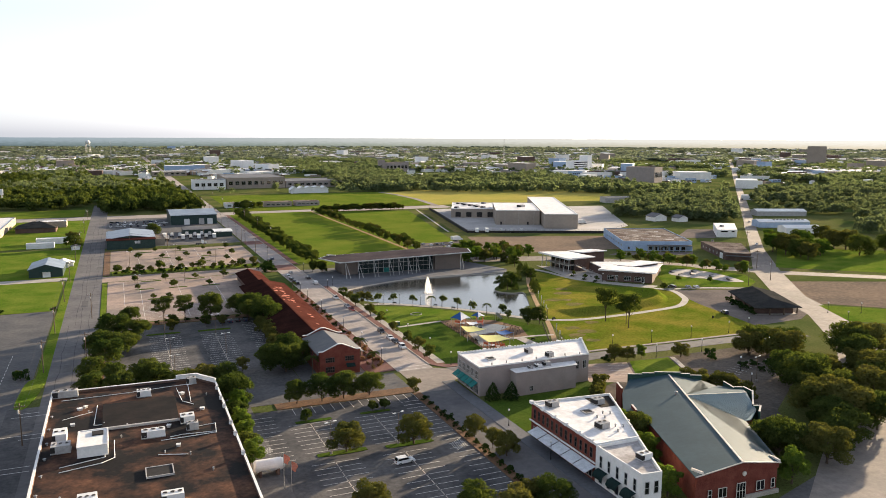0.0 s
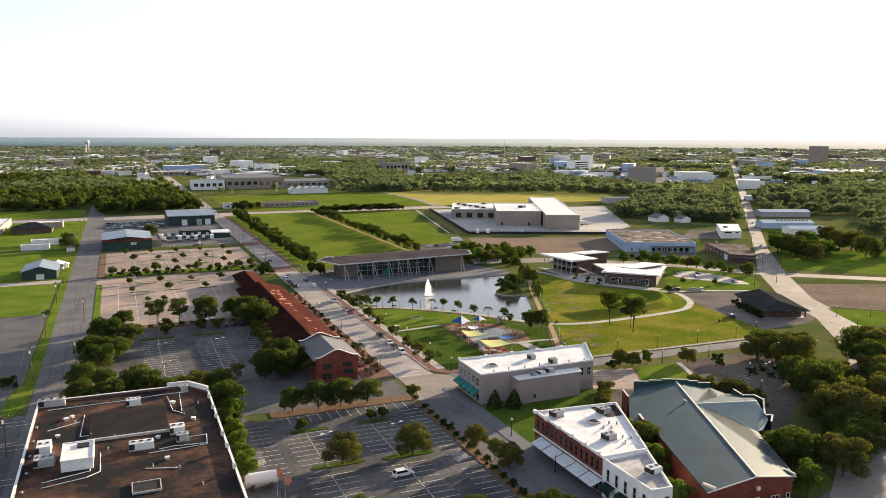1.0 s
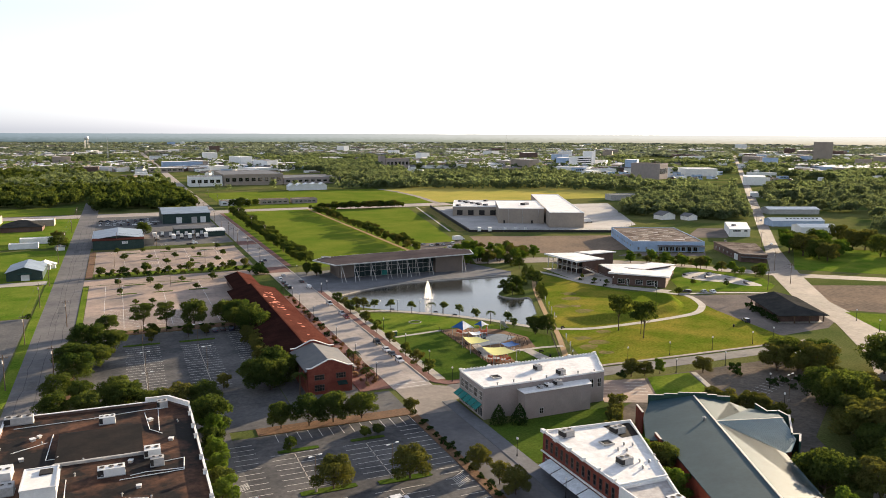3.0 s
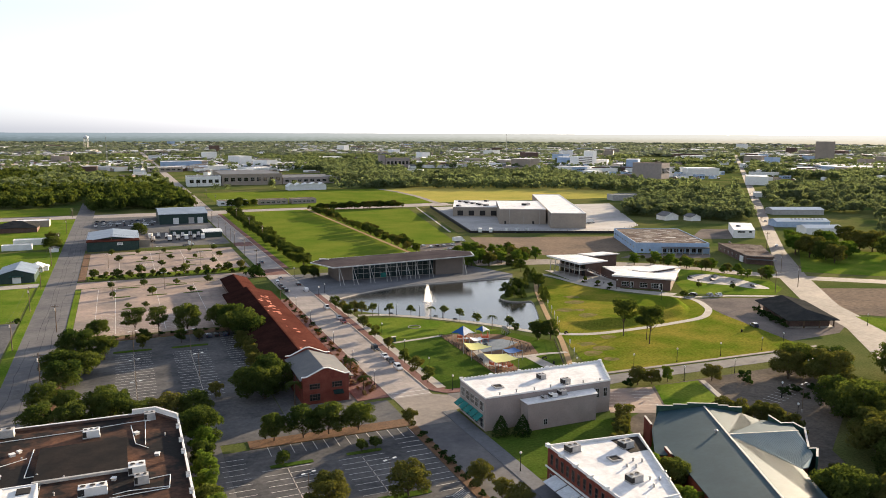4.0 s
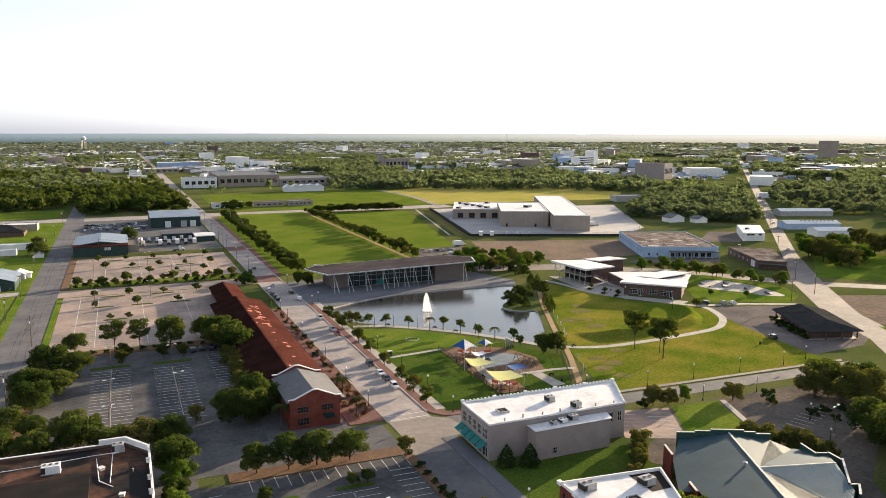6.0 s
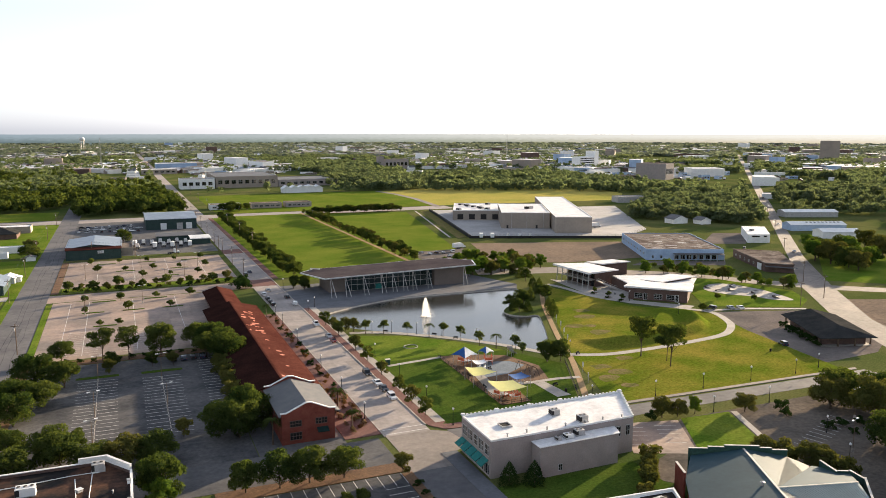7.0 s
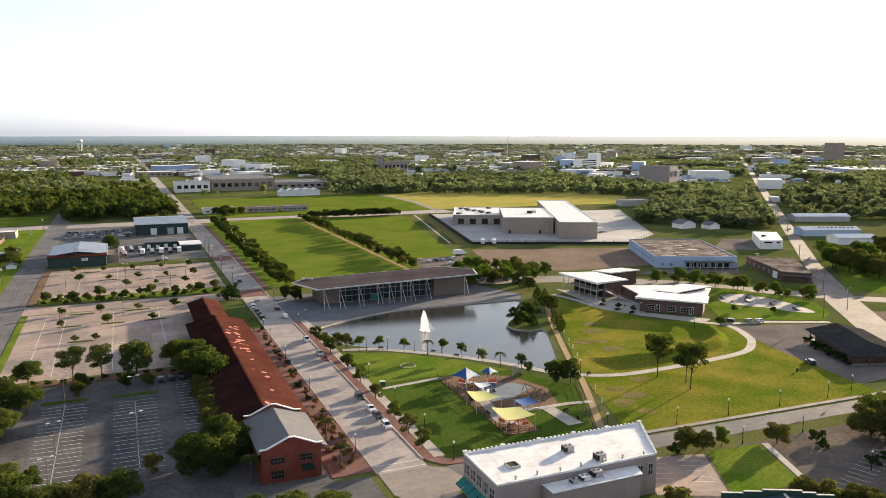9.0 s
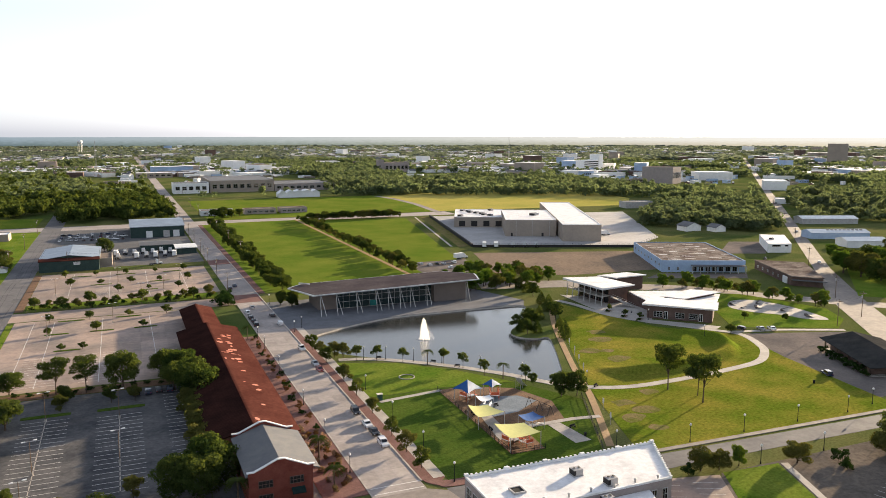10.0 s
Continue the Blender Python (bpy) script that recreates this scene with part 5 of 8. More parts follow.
# ---- grey two storey gallery ----
GA = [(93.3, 190.3), (131.4, 190.8), (139.1, 206.8), (93.6, 206.8)]
gal = thing("gallery_building", (112, 199, 0), 0, "two storey taupe painted building with white flat roof and teal awnings", "building")
part("wall", prism(bmesh.new(), GA, 0, 8.6), M["taupe"], gal, world_space=True)
part("roof", prism(bmesh.new(), [(93.7, 190.7), (131.2, 191.2), (138.5, 206.4), (94, 206.4)], 8.6, 8.68), M["white_roof"], gal, "white membrane roof", world_space=True)
part("parapet", parapet(bmesh.new(), GA, 0.38, 8.6, 9.0), M["white_wall"], gal, world_space=True)
for i in range(44):
    x = 94 + 45 * i / 43
    part("merlon", kept(("merlon",), lambda: box(bmesh.new(), -0.22, 0.22, -0.2, 0.2, 0, 0.2), M["white_wall"]), None, gal, at=WM[gal].inverted() @ Matrix.Translation((x, 206.78, 9.0)))
for k in range(6):
    part("corner_merlon", kept(("corner_merlon",), lambda: box(bmesh.new(), -0.45, 0.45, -0.3, 0.3, 0, 0.42), M["white_wall"]), None, gal, at=WM[gal].inverted() @ Matrix.Translation((93.9 + 44.8 * k / 5, 206.76, 9.003)))
for i in range(15):
    f = i / 14
    part("merlon", kept(("side_merlon",), lambda: box(bmesh.new(), -0.22, 0.22, -0.22, 0.22, 0, 0.2), M["white_wall"]), None, gal, at=WM[gal].inverted() @ Matrix.Translation((131.3 + 7.5 * f, 191 + 15.4 * f, 9.0)))
part("annex", prism(bmesh.new(), [(103.5, 186.3), (124.4, 186.8), (125.6, 190.7), (103.5, 190.3)], 0, 7.2), M["taupe"], gal, "lower rear annex", world_space=True)
part("annex_roof", prism(bmesh.new(), [(103.2, 186.0), (124.6, 186.5), (125.9, 190.6), (103.2, 190.2)], 7.2, 7.36), M["white_roof"], gal, "white annex roof", world_space=True)
window_row(gal, (93.6, 206.8), (93.3, 190.3), 4.8, 2.3, 2.6, even(16.5, 5, 0.6), M["steel"], bars=2, cross=1)
window_row(gal, (93.6, 206.8), (93.3, 190.3), 0.4, 2.6, 2.6, even(16.5, 5, 0.6), M["steel"], bars=2, cross=0)
window_row(gal, (131.4, 190.8), (139.1, 206.8), 4.2, 1.5, 2.8, (4, 9), M["steel"], bars=1, cross=1)
window_row(gal, (131.4, 190.8), (139.1, 206.8), 0.3, 1.5, 2.4, (12, 15), M["steel"], bars=1, cross=0)
window_row(gal, (125.6, 190.7), (131.4, 190.8), 4.4, 1.3, 2.6, (1.6, 4.2), M["steel"], bars=1, cross=1)
window_row(gal, (103.5, 186.3), (124.4, 186.8), 1.0, 1.2, 1.6, (5.2,), M["steel"])
for i in range(5):
    y = 191.6 + 3.0 * i
    part("awning", solid(bmesh.new(), [(93.4, y, 4.0), (93.4, y + 2.6, 4.0), (91.4, y + 2.6, 2.7), (91.4, y, 2.7)], (0.1, 0, -0.12)), M["awning_teal"], gal, "teal canvas awning", world_space=True)
roof_unit(114.7, 199.4, 8.68, 2.1, 1.8, 1.4)
roof_unit(118.6, 193.2, 8.68, 2.2, 1.8, 1.5)
roof_unit(115.2, 189.2, 7.36, 2.2, 1.6, 1.3)
roof_unit(112.0, 188.6, 7.36, 2.0, 1.6, 1.0, pale=True)
roof_unit(109.2, 188.4, 7.36, 1.2, 1.2, 0.8, fans=1)
hatch(100.4, 197.5, 8.68, 2.6, 2.6)
for i in range(7):
    vent_pipe(98 + 5.1 * i, 191.6 + 0.4 * (i % 2), 8.68, 0.7, 0.2)

# ---- brick and white corner block ----
blk = thing("corner_block_building", (98, 137, 0), 0, "two storey wedge shaped brick and white building with white flat roof", "building")
part("brick_wall", prism(bmesh.new(), [(92.7, 129), (104.2, 129), (115.5, 156.6), (93, 158.6)], 0, 8.4), M["brick"], blk, world_space=True)
part("white_wall", prism(bmesh.new(), [(92.6, 112.6), (97.4, 112.3), (104.2, 128.95), (92.6, 128.95)], 0, 8.0), M["white_wall"], blk, "white painted front part", world_space=True)
part("roof", prism(bmesh.new(), [(93.1, 129.2), (103.9, 129.2), (115, 156.2), (93.4, 158.2)], 8.4, 8.48), M["white_roof"], blk, "white membrane roof", world_space=True)
part("front_roof", prism(bmesh.new(), [(93, 113), (97.1, 112.8), (103.6, 128.7), (93, 128.7)], 8.0, 8.08), M["grey_roof"], blk, "stained grey lower roof", world_space=True)
part("parapet", parapet(bmesh.new(), [(92.7, 129), (104.2, 129), (115.5, 156.6), (93, 158.6)], 0.35, 8.4, 8.95), M["white_wall"], blk, world_space=True)
part("front_parapet", parapet(bmesh.new(), [(92.6, 112.6), (97.4, 112.3), (104.2, 128.9), (92.6, 128.9)], 0.35, 8.0, 8.7), M["white_wall"], blk, world_space=True)
for i in range(6):
    part("parapet_block", box(bmesh.new(), 92.35, 93.2, 130.5 + 5.4 * i, 131.7 + 5.4 * i, 8.6, 9.35), M["white_wall"], blk, "white stepped parapet block", world_space=True)
window_row(blk, (93, 158.6), (92.7, 129), 5.0, 1.1, 2.5, even(29.6, 13, 0.8), M["brick_brown"], bars=0, cross=1)
window_row(blk, (92.6, 128.95), (92.6, 112.6), 4.2, 1.0, 2.7, even(16.3, 5, 0.6), M["steel"], bars=0, cross=1)
window_row(blk, (92.6, 128.95), (92.6, 112.6), 0.6, 1.4, 2.3, even(16.3, 5, 0.6), M["steel"], bars=0, cross=0)
window_row(blk, (92.6, 112.6), (97.4, 112.3), 4.2, 1.1, 2.7, (1.3, 3.5), M["steel"], bars=0, cross=1)
window_row(blk, (93, 158.6), (92.7, 129), 0.5, 2.6, 2.4, even(29.6, 8, 0.8), M["steel"], bars=1, cross=0)
part("ledge", box(bmesh.new(), 92.3, 92.68, 129, 158.4, 4.25, 4.5), M["white_wall"], blk, "white string course", world_space=True)
for i in range(5):
    y = 128.8 + 5.25 * i
    part("awning", solid(bmesh.new(), [(92.6, y, 3.75), (92.6, y + 4.9, 3.75), (89.7, y + 4.9, 2.75), (89.7, y, 2.75)], (0, 0, -0.12)), M["awning_white"], blk, "white metal street awning", world_space=True)
for i in range(3):
    y = 114.2 + 5.0 * i
    bm = bmesh.new()
    for k in range(6):
        a0, a1 = math.pi / 2 * k / 6, math.pi / 2 * (k + 1) / 6
        solid(bm, [(92.55 - 1.7 * math.sin(a0), y, 2.4 + 1.5 * math.cos(a0)), (92.55 - 1.7 * math.sin(a0), y + 3.4, 2.4 + 1.5 * math.cos(a0)), (92.55 - 1.7 * math.sin(a1), y + 3.4, 2.4 + 1.5 * math.cos(a1)), (92.55 - 1.7 * math.sin(a1), y, 2.4 + 1.5 * math.cos(a1))], (0.08, 0, -0.08))
    part("dome_awning", bm, M["awning_dark"], blk, "dark green rounded canvas awning", world_space=True)
for x, y, pale in ((96.6, 154.5, False), (108.5, 152, False), (100, 137.5, False), (98.6, 119.8, True)):
    roof_unit(x, y, 8.48 if y > 129 else 8.08, 2.9, 2.1, 1.5, 0.1, pale=pale)
hatch(102.5, 147.5, 8.48, 2.6, 2.4)
# Flat black sheet laid on the roof corner; no recess is built.
part("sunken_roof", prism(bmesh.new(), [(107.6, 149), (112, 149), (114.6, 155.9), (107.6, 156.5)], 8.48, 8.52), M["tar_pad"], blk, "dark sunken roof corner", world_space=True)
for i in range(9):
    vent_pipe(102 + 6 * ((i * 0.37) % 1), 134 + 16 * ((i * 0.53) % 1), 8.48, 0.6, 0.2)

# ---- hall with the blue green roof ----
grn = thing("green_roof_hall", (130, 138, 0), 0, "large brick hall with blue green metal roof and cream ridge", "hall")
R1, R3, AB, AE = (116.3, 109.8, 8.5), (145.4, 169.7, 6.6), (104.3, 110.3, 7.0), (126.8, 109.7, 6.8)


def plane_z(p, q, s, x, y):
    """The height of the plane through three points at (x, y)."""
    n = (Vector(q) - Vector(p)).cross(Vector(s) - Vector(p))
    return p[2] - (n.x * (x - p[0]) + n.y * (y - p[1])) / n.z


def west(x, y, up=0.0):
    return (x, y, plane_z(R1, R3, AB, x, y) + up)


def east(x, y, up=0.0):
    return (x, y, plane_z(R1, R3, AE, x, y) + up)


W1, W2, WS, WN = east(136.6, 151.6), (153.4, 147.2, 7.15), (140.2, 133.7, 5.75), (155.6, 160.4, 4.75)


def wing(x, y, foot, up=0.0):
    return (x, y, plane_z(W1, W2, foot, x, y) + up)


GF = [west(104.9, 110.7, -0.3), east(126.4, 110.1, -0.3), east(139.7, 133.9, -0.35), wing(147.0, 138.0, WS, -0.3), wing(153.0, 147.3, WS, -0.3), wing(156.9, 152.6, WN, -0.3), wing(155.6, 159.6, WN, -0.3),
      east(153.4, 165.4, -0.3), (145.3, 169.3, 6.2), west(135.4, 174.1, -0.3), west(126.9, 165.6, -0.3), west(118.2, 153.3, -0.3), west(120.7, 150.6, -0.3)]
for (x0, y0, z0), (x1, y1, z1) in zip(GF, GF[1:] + GF[:1]):
    d = Vector((y0 - y1, x1 - x0, 0)).normalized() * 0.35
    part("wall", solid(bmesh.new(), [(x0, y0, 0), (x1, y1, 0), (x1, y1, z1), (x0, y0, z0)], d), M["brick"], grn, world_space=True)
part("roof_west", solid(bmesh.new(), [R1, R3, west(134.9, 174.5), west(126.3, 165.9), west(117.5, 153.3), west(120.4, 150.6), AB], (0, 0, -0.25)), M["teal_roof"], grn, "blue green roof slope", world_space=True)
part("roof_east", solid(bmesh.new(), [R1, AE, east(140.3, 133.8), W1, east(155.6, 160.4), east(154.0, 165.6), R3], (0, 0, -0.25)), M["teal_roof"], grn, "roof slope catching the low sun", world_space=True)
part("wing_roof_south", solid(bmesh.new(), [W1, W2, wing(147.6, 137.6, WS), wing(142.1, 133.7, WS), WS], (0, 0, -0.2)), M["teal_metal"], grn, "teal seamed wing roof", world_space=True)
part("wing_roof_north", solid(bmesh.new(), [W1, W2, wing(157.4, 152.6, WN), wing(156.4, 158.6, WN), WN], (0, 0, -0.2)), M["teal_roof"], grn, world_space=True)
for i in range(26):
    f = (i + 1) / 27
    p = Vector(W1).lerp(Vector(W2), f)
    q = Vector(WS).lerp(Vector(wing(147.6, 137.6, WS)), max(0.0, (f - 0.15) / 0.85))
    part("seam", beam(bmesh.new(), p + Vector((0, 0, 0.04)), q + Vector((0, 0, 0.04)), 0.09, 0.09), M["teal_metal"], grn, world_space=True)
part("ridge_cap", beam(bmesh.new(), (R1[0], R1[1], 8.56), (R3[0], R3[1], 6.66), 0.42, 0.14), M["cream_cap"], grn, "cream ridge cap", world_space=True)
part("wing_ridge_cap", beam(bmesh.new(), (W1[0], W1[1], W1[2] + 0.06), (W2[0], W2[1], W2[2] + 0.06), 0.36, 0.14), M["cream_cap"], grn, "cream ridge cap", world_space=True)
FL, FR = (104.9, 110.4), (126.5, 109.8)
bm = bmesh.new()
fg = [bm.verts.new(p) for p in ((*FL, 5.6), (*FR, 5.6), (*FR, 6.72), (116.3, 110.05, 8.35), (*FL, 6.95))]
bg = [bm.verts.new((v.co.x, v.co.y + 0.45, v.co.z)) for v in fg]
bm.faces.new(fg)
bm.faces.new(bg[::-1])
for i in range(5):
    bm.faces.new((fg[i], bg[i], bg[(i + 1) % 5], fg[(i + 1) % 5]))
part("front_gable", bm, M["brick"], grn, world_space=True)
bm = bmesh.new()
beam(bm, (FR[0] + 0.3, 109.6, 6.78), (116.3, 109.7, 8.52), 0.35, 0.2)
beam(bm, (116.3, 109.7, 8.52), (104.3, 110.2, 7.02), 0.25, 0.16)
beam(bm, (126.7, 109.8, 7.1), (126.9, 112.8, 6.95), 0.4, 0.5)
beam(bm, (106.2, 110.2, 7.6), (105.7, 113.2, 7.4), 0.4, 0.5)
part("gable_coping", bm, M["cream_cap"], grn, "cream edge trim and corner stubs", world_space=True)
part("plinth", box(bmesh.new(), 117.5, 126.6, 109.45, 110.0, 0, 0.9), M["kerb"], grn, "pale concrete plinth", world_space=True)
window_row(grn, FL, FR, 1.3, 2.2, 2.2, (6.7, 16.8), M["cream_cap"], bars=1, cross=0)
window_row(grn, FL, FR, 1.3, 1.0, 2.2, (3.4, 20.2), M["cream_cap"], bars=0, cross=1)
window_row(grn, FL, FR, 0.2, 2.4, 3.6, (11.6,), M["cream_cap"], bars=2, cross=1, name="door")
part("clock_disc", tube(bmesh.new(), (117.0, 109.98, 5.8), (117.0, 109.74, 5.8), 0.5, None, 16), M["cream_cap"], grn, "round pale wall disc", world_space=True)
for s0, s1, z in ((-4.0, 3.6, 7.15), (-7.6, -4.0, 6.75), (-11.8, -7.6, 6.35), (3.6, 6.3, 6.75), (6.3, 9.7, 6.35)):
    a, b = (145.6 + 0.9 * s0, 170.2 - 0.437 * s0), (145.6 + 0.9 * s1, 170.2 - 0.437 * s1)
    p = part("rear_parapet", beam(bmesh.new(), (*a, z / 2), (*b, z / 2), 0.45, z), M["green_trim"], grn, "dark green stepped rear parapet", world_space=True)
    part("coping", beam(bmesh.new(), (*a, z + 0.05), (*b, z + 0.05), 0.5, 0.1), M["cream_cap"], p, world_space=True)
for a, b, z in (((146.6, 135.6), (150.4, 139.0), 6.6), ((148.4, 139.6), (150.4, 139.0), 6.6), ((148.4, 139.6), (157.0, 148.6), 6.9), ((157.0, 148.6), (157.6, 152.8), 6.6), ((157.6, 152.8), (155.4, 153.8), 6.4), ((155.4, 153.8), (156.8, 159.4), 6.2)):
    p = part("wing_parapet", beam(bmesh.new(), (*a, z / 2), (*b, z / 2), 0.4, z), M["green_trim"], grn, "dark green wing parapet", world_space=True)
    part("coping", beam(bmesh.new(), (*a, z + 0.05), (*b, z + 0.05), 0.45, 0.1), M["cream_cap"], p, world_space=True)
for a, b in (((128.4, 171.4), (126.4, 166.2)), ((120.8, 154.0), (119.4, 150.2))):
    p = part("side_parapet", beam(bmesh.new(), (*a, 2.9), (*b, 2.9), 0.45, 5.8), M["brick"], grn, world_space=True)
    part("coping", beam(bmesh.new(), (*a, 5.86), (*b, 5.86), 0.5, 0.14), M["cream_cap"], p, world_space=True)
vent_pipe(135.2, 154.0, west(135.2, 154.0)[2] - 0.1, 0.9, 0.3)

# ---- lakeside event hall ----
mus = thing("lakeside_hall", (145, 406, 0), 0, "long glass fronted lakeside hall with wide tilted roof", "hall")
RF = [(106.5, 392.2), (183.6, 390.8), (188.0, 405), (177, 420.5), (108, 423), (100.2, 415.5)]


def roof_z(x, y):
    return 8.4 + 1.9 * (x - 106) / 78 - 0.02 * (y - 392)


bm = bmesh.new()
solid(bm, [(x, y, roof_z(x, y)) for x, y in RF], (0, 0, -0.5))
part("roof_edge", bm, M["fascia"], mus, "pale metal roof fascia", world_space=True)
ins = [((x - 145) * 0.985 + 145, (y - 406) * 0.96 + 406) for x, y in RF]
part("roof", solid(bmesh.new(), [(x, y, roof_z(x, y) + 0.06) for x, y in ins], (0, 0, -0.3)), M["museum_roof"], mus, "purplish grey membrane roof", world_space=True)
part("west_block", prism(bmesh.new(), [(110.5, 399.5), (118.5, 399.5), (118.5, 418), (110.5, 418)], 0.1, [7.7, 7.9, 7.5, 7.3]), M["museum_wall"], mus, "tan stone end block", world_space=True)
part("east_block", prism(bmesh.new(), [(163.5, 396.5), (179.5, 396.5), (179.5, 416), (163.5, 416)], 0.1, [8.9, 9.3, 8.9, 8.6]), M["museum_wall"], mus, "tan stone end block", world_space=True)
part("rear_wall", prism(bmesh.new(), [(118.5, 412), (163.5, 412), (163.5, 418), (118.5, 418)], 0.1, [7.6, 8.7, 8.5, 7.4]), M["museum_wall"], mus, world_space=True)
part("floor", box(bmesh.new(), 118.5, 163.5, 399.5, 412, 0.1, 0.25), M["concrete"], mus, world_space=True)
for i in range(15):
    x0, x1 = 118.6 + 44.8 * i / 15, 118.6 + 44.8 * (i + 1) / 15
    for z0, z1 in ((0.2, 2.9), (3.05, 5.4), (5.55, None)):
        za, zb = (z1, z1) if z1 else (roof_z(x0, 400) - 0.8, roof_z(x1, 400) - 0.8)
        bm = prism(bmesh.new(), [(x0 + 0.06, 399.9), (x1 - 0.06, 399.9), (x1 - 0.06, 399.96), (x0 + 0.06, 399.96)], z0, [za, zb, zb, za])
        part("pane", bm, M["museum_glass"], mus, world_space=True)
    part("mullion", box(bmesh.new(), x0 - 0.06, x0 + 0.06, 399.75, 400.1, 0.2, roof_z(x0, 400) - 0.78), M["steel"], mus, world_space=True)
for z in (2.97, 5.47):
    part("transom", box(bmesh.new(), 118.5, 163.5, 399.78, 400.06, z - 0.07, z + 0.07), M["steel"], mus, world_space=True)
# White boxes stand in for the bright reflection along the clerestory.
for i in range(8):
    part("interior_light", box(bmesh.new(), 119.5 + 5.5 * i, 123.5 + 5.5 * i, 399.3, 399.6, roof_z(121.5 + 5.5 * i, 399) - 1.30, roof_z(121.5 + 5.5 * i, 399) - 0.95), M["white_metal"], mus, "white strip above the glass wall", world_space=True)
part("door_panel", box(bmesh.new(), 133.8, 136.8, 399.6, 399.9, 0.25, 2.7), M["awning_teal"], mus, "teal glass entrance", world_space=True)
for x, y in ((110, 387), (117, 386.6), (126, 387.4), (135, 388.6), (140.5, 389), (146, 389.2), (151, 390), (159, 390.4), (178.5, 391.5)):
    for foot, head in ((-1.3, 0.1), (0.9, 0.35)):
        part("column", tube(bmesh.new(), (x + foot, y, 0.1), (x + head, 394.6, roof_z(x, 394) - 0.45), 0.16, 0.14, 8), M["steel"], mus, "slanted pale steel column", world_space=True)
roof_fin = part("roof_fin", beam(bmesh.new(), (107, 422.6, 8.3), (110.5, 416.5, 8.7), 0.4, 0.5), M["fascia"], mus, world_space=True)

# ---- visitor centre ----
vis = thing("visitor_centre", (250, 350, 0), 0, "modern brick visitor centre with white angled roofs and a columned porch", "building")
part("porch_block", prism(bmesh.new(), [(235, 362.2), (246.4, 364), (243.2, 382.4), (232.8, 384)], 0.1, 7.6), M["brick_brown"], vis, world_space=True)
part("porch_roof", prism(bmesh.new(), [(228.2, 357.6), (248.2, 361.6), (244.6, 385), (225.8, 387.4)], 7.6, [8.5, 8.1, 8.1, 8.5]), M["white_roof"], vis, "white porch roof", world_space=True)
part("balcony", prism(bmesh.new(), [(229.6, 360.4), (235, 362), (232.8, 384.2), (227.6, 385)], 3.7, 4.0), M["concrete"], vis, world_space=True)
part("balcony_rail", beam(bmesh.new(), (229.5, 360.4, 4.9), (227.5, 385, 4.9), 0.08, 0.08), M["dark_steel"], vis, world_space=True)
for i in range(7):
    f = i / 6
    part("column", tube(bmesh.new(), (229.0 - 1.9 * f, 359.4 + 26 * f, 0.1), (229.5 - 1.9 * f, 359.4 + 26 * f, 7.7), 0.2, None, 8), M["steel"], vis, "tall white porch column", world_space=True)
window_row(vis, (232.8, 384), (235, 362.2), 4.3, 2.6, 2.5, even(22, 6, 0.4), M["dark_steel"], bars=1, cross=0)
window_row(vis, (232.8, 384), (235, 362.2), 0.4, 2.6, 2.6, even(22, 6, 0.4), M["dark_steel"], bars=1, cross=0)
st = part("stair", beam(bmesh.new(), (234, 359.5, 4.0), (241, 351.5, 0.3), 1.8, 0.3), M["concrete"], vis, "outside stair", world_space=True)
for s in (-0.9, 0.9):
    part("stair_rail", beam(bmesh.new(), (234 + s, 359.5 + s * 0.6, 5.0), (241 + s, 351.5 + s * 0.6, 1.3), 0.08, 0.08), M["steel"], st, world_space=True)
part("rear_block", prism(bmesh.new(), [(250, 391.5), (266.5, 392.8), (270.6, 385.4), (254.6, 384.9)], 0.1, 6.6), M["brick_brown"], vis, world_space=True)
part("rear_roof", prism(bmesh.new(), [(248.6, 392.6), (267.2, 394.2), (272.4, 385), (253.6, 383.6)], 6.6, 7.1), M["white_roof"], vis, "white roof", world_space=True)
part("main_block", prism(bmesh.new(), [(244.4, 362), (266.8, 354.6), (278.6, 341.6), (262.5, 326.5), (250, 336), (243, 344)], 0.1, 4.4), M["brick_brown"], vis, world_space=True)
part("main_roof", prism(bmesh.new(), [(246.4, 364), (267.4, 355.8), (280.2, 342), (263, 325.5), (249, 335.4), (241.6, 344)], 4.4, 4.8), M["white_roof"], vis, "white membrane roof", world_space=True)
part("front_wing", prism(bmesh.new(), [(234, 333.6), (252.8, 315.8), (261.6, 324.6), (246, 342)], 0.1, 5.5), M["brick_brown"], vis, world_space=True)
part("front_roof", prism(bmesh.new(), [(231.8, 334.2), (253.2, 313.4), (263.6, 324.4), (245, 345.2)], 5.5, [6.3, 6.0, 5.9, 5.9]), M["white_roof"], vis, "white wing roof", world_space=True)
part("clerestory", prism(bmesh.new(), [(256.5, 337), (276.5, 341.6), (270, 349.5), (251, 344)], 4.8, 5.7), M["brick_brown"], vis, world_space=True)
part("clerestory_roof", prism(bmesh.new(), [(255, 335.8), (280, 341.2), (271.6, 351.4), (249, 345)], 5.7, 6.0), M["white_roof"], vis, world_space=True)
window_row(vis, (234, 333.6), (252.8, 315.8), 0.8, 3.6, 2.4, (4.5, 13.2, 18.6), M["steel"], bars=2, cross=2)
window_row(vis, (234, 333.6), (252.8, 315.8), 0.15, 1.5, 3.2, (7.6, 21.4), M["white_wall"], bars=1, cross=0, name="door")

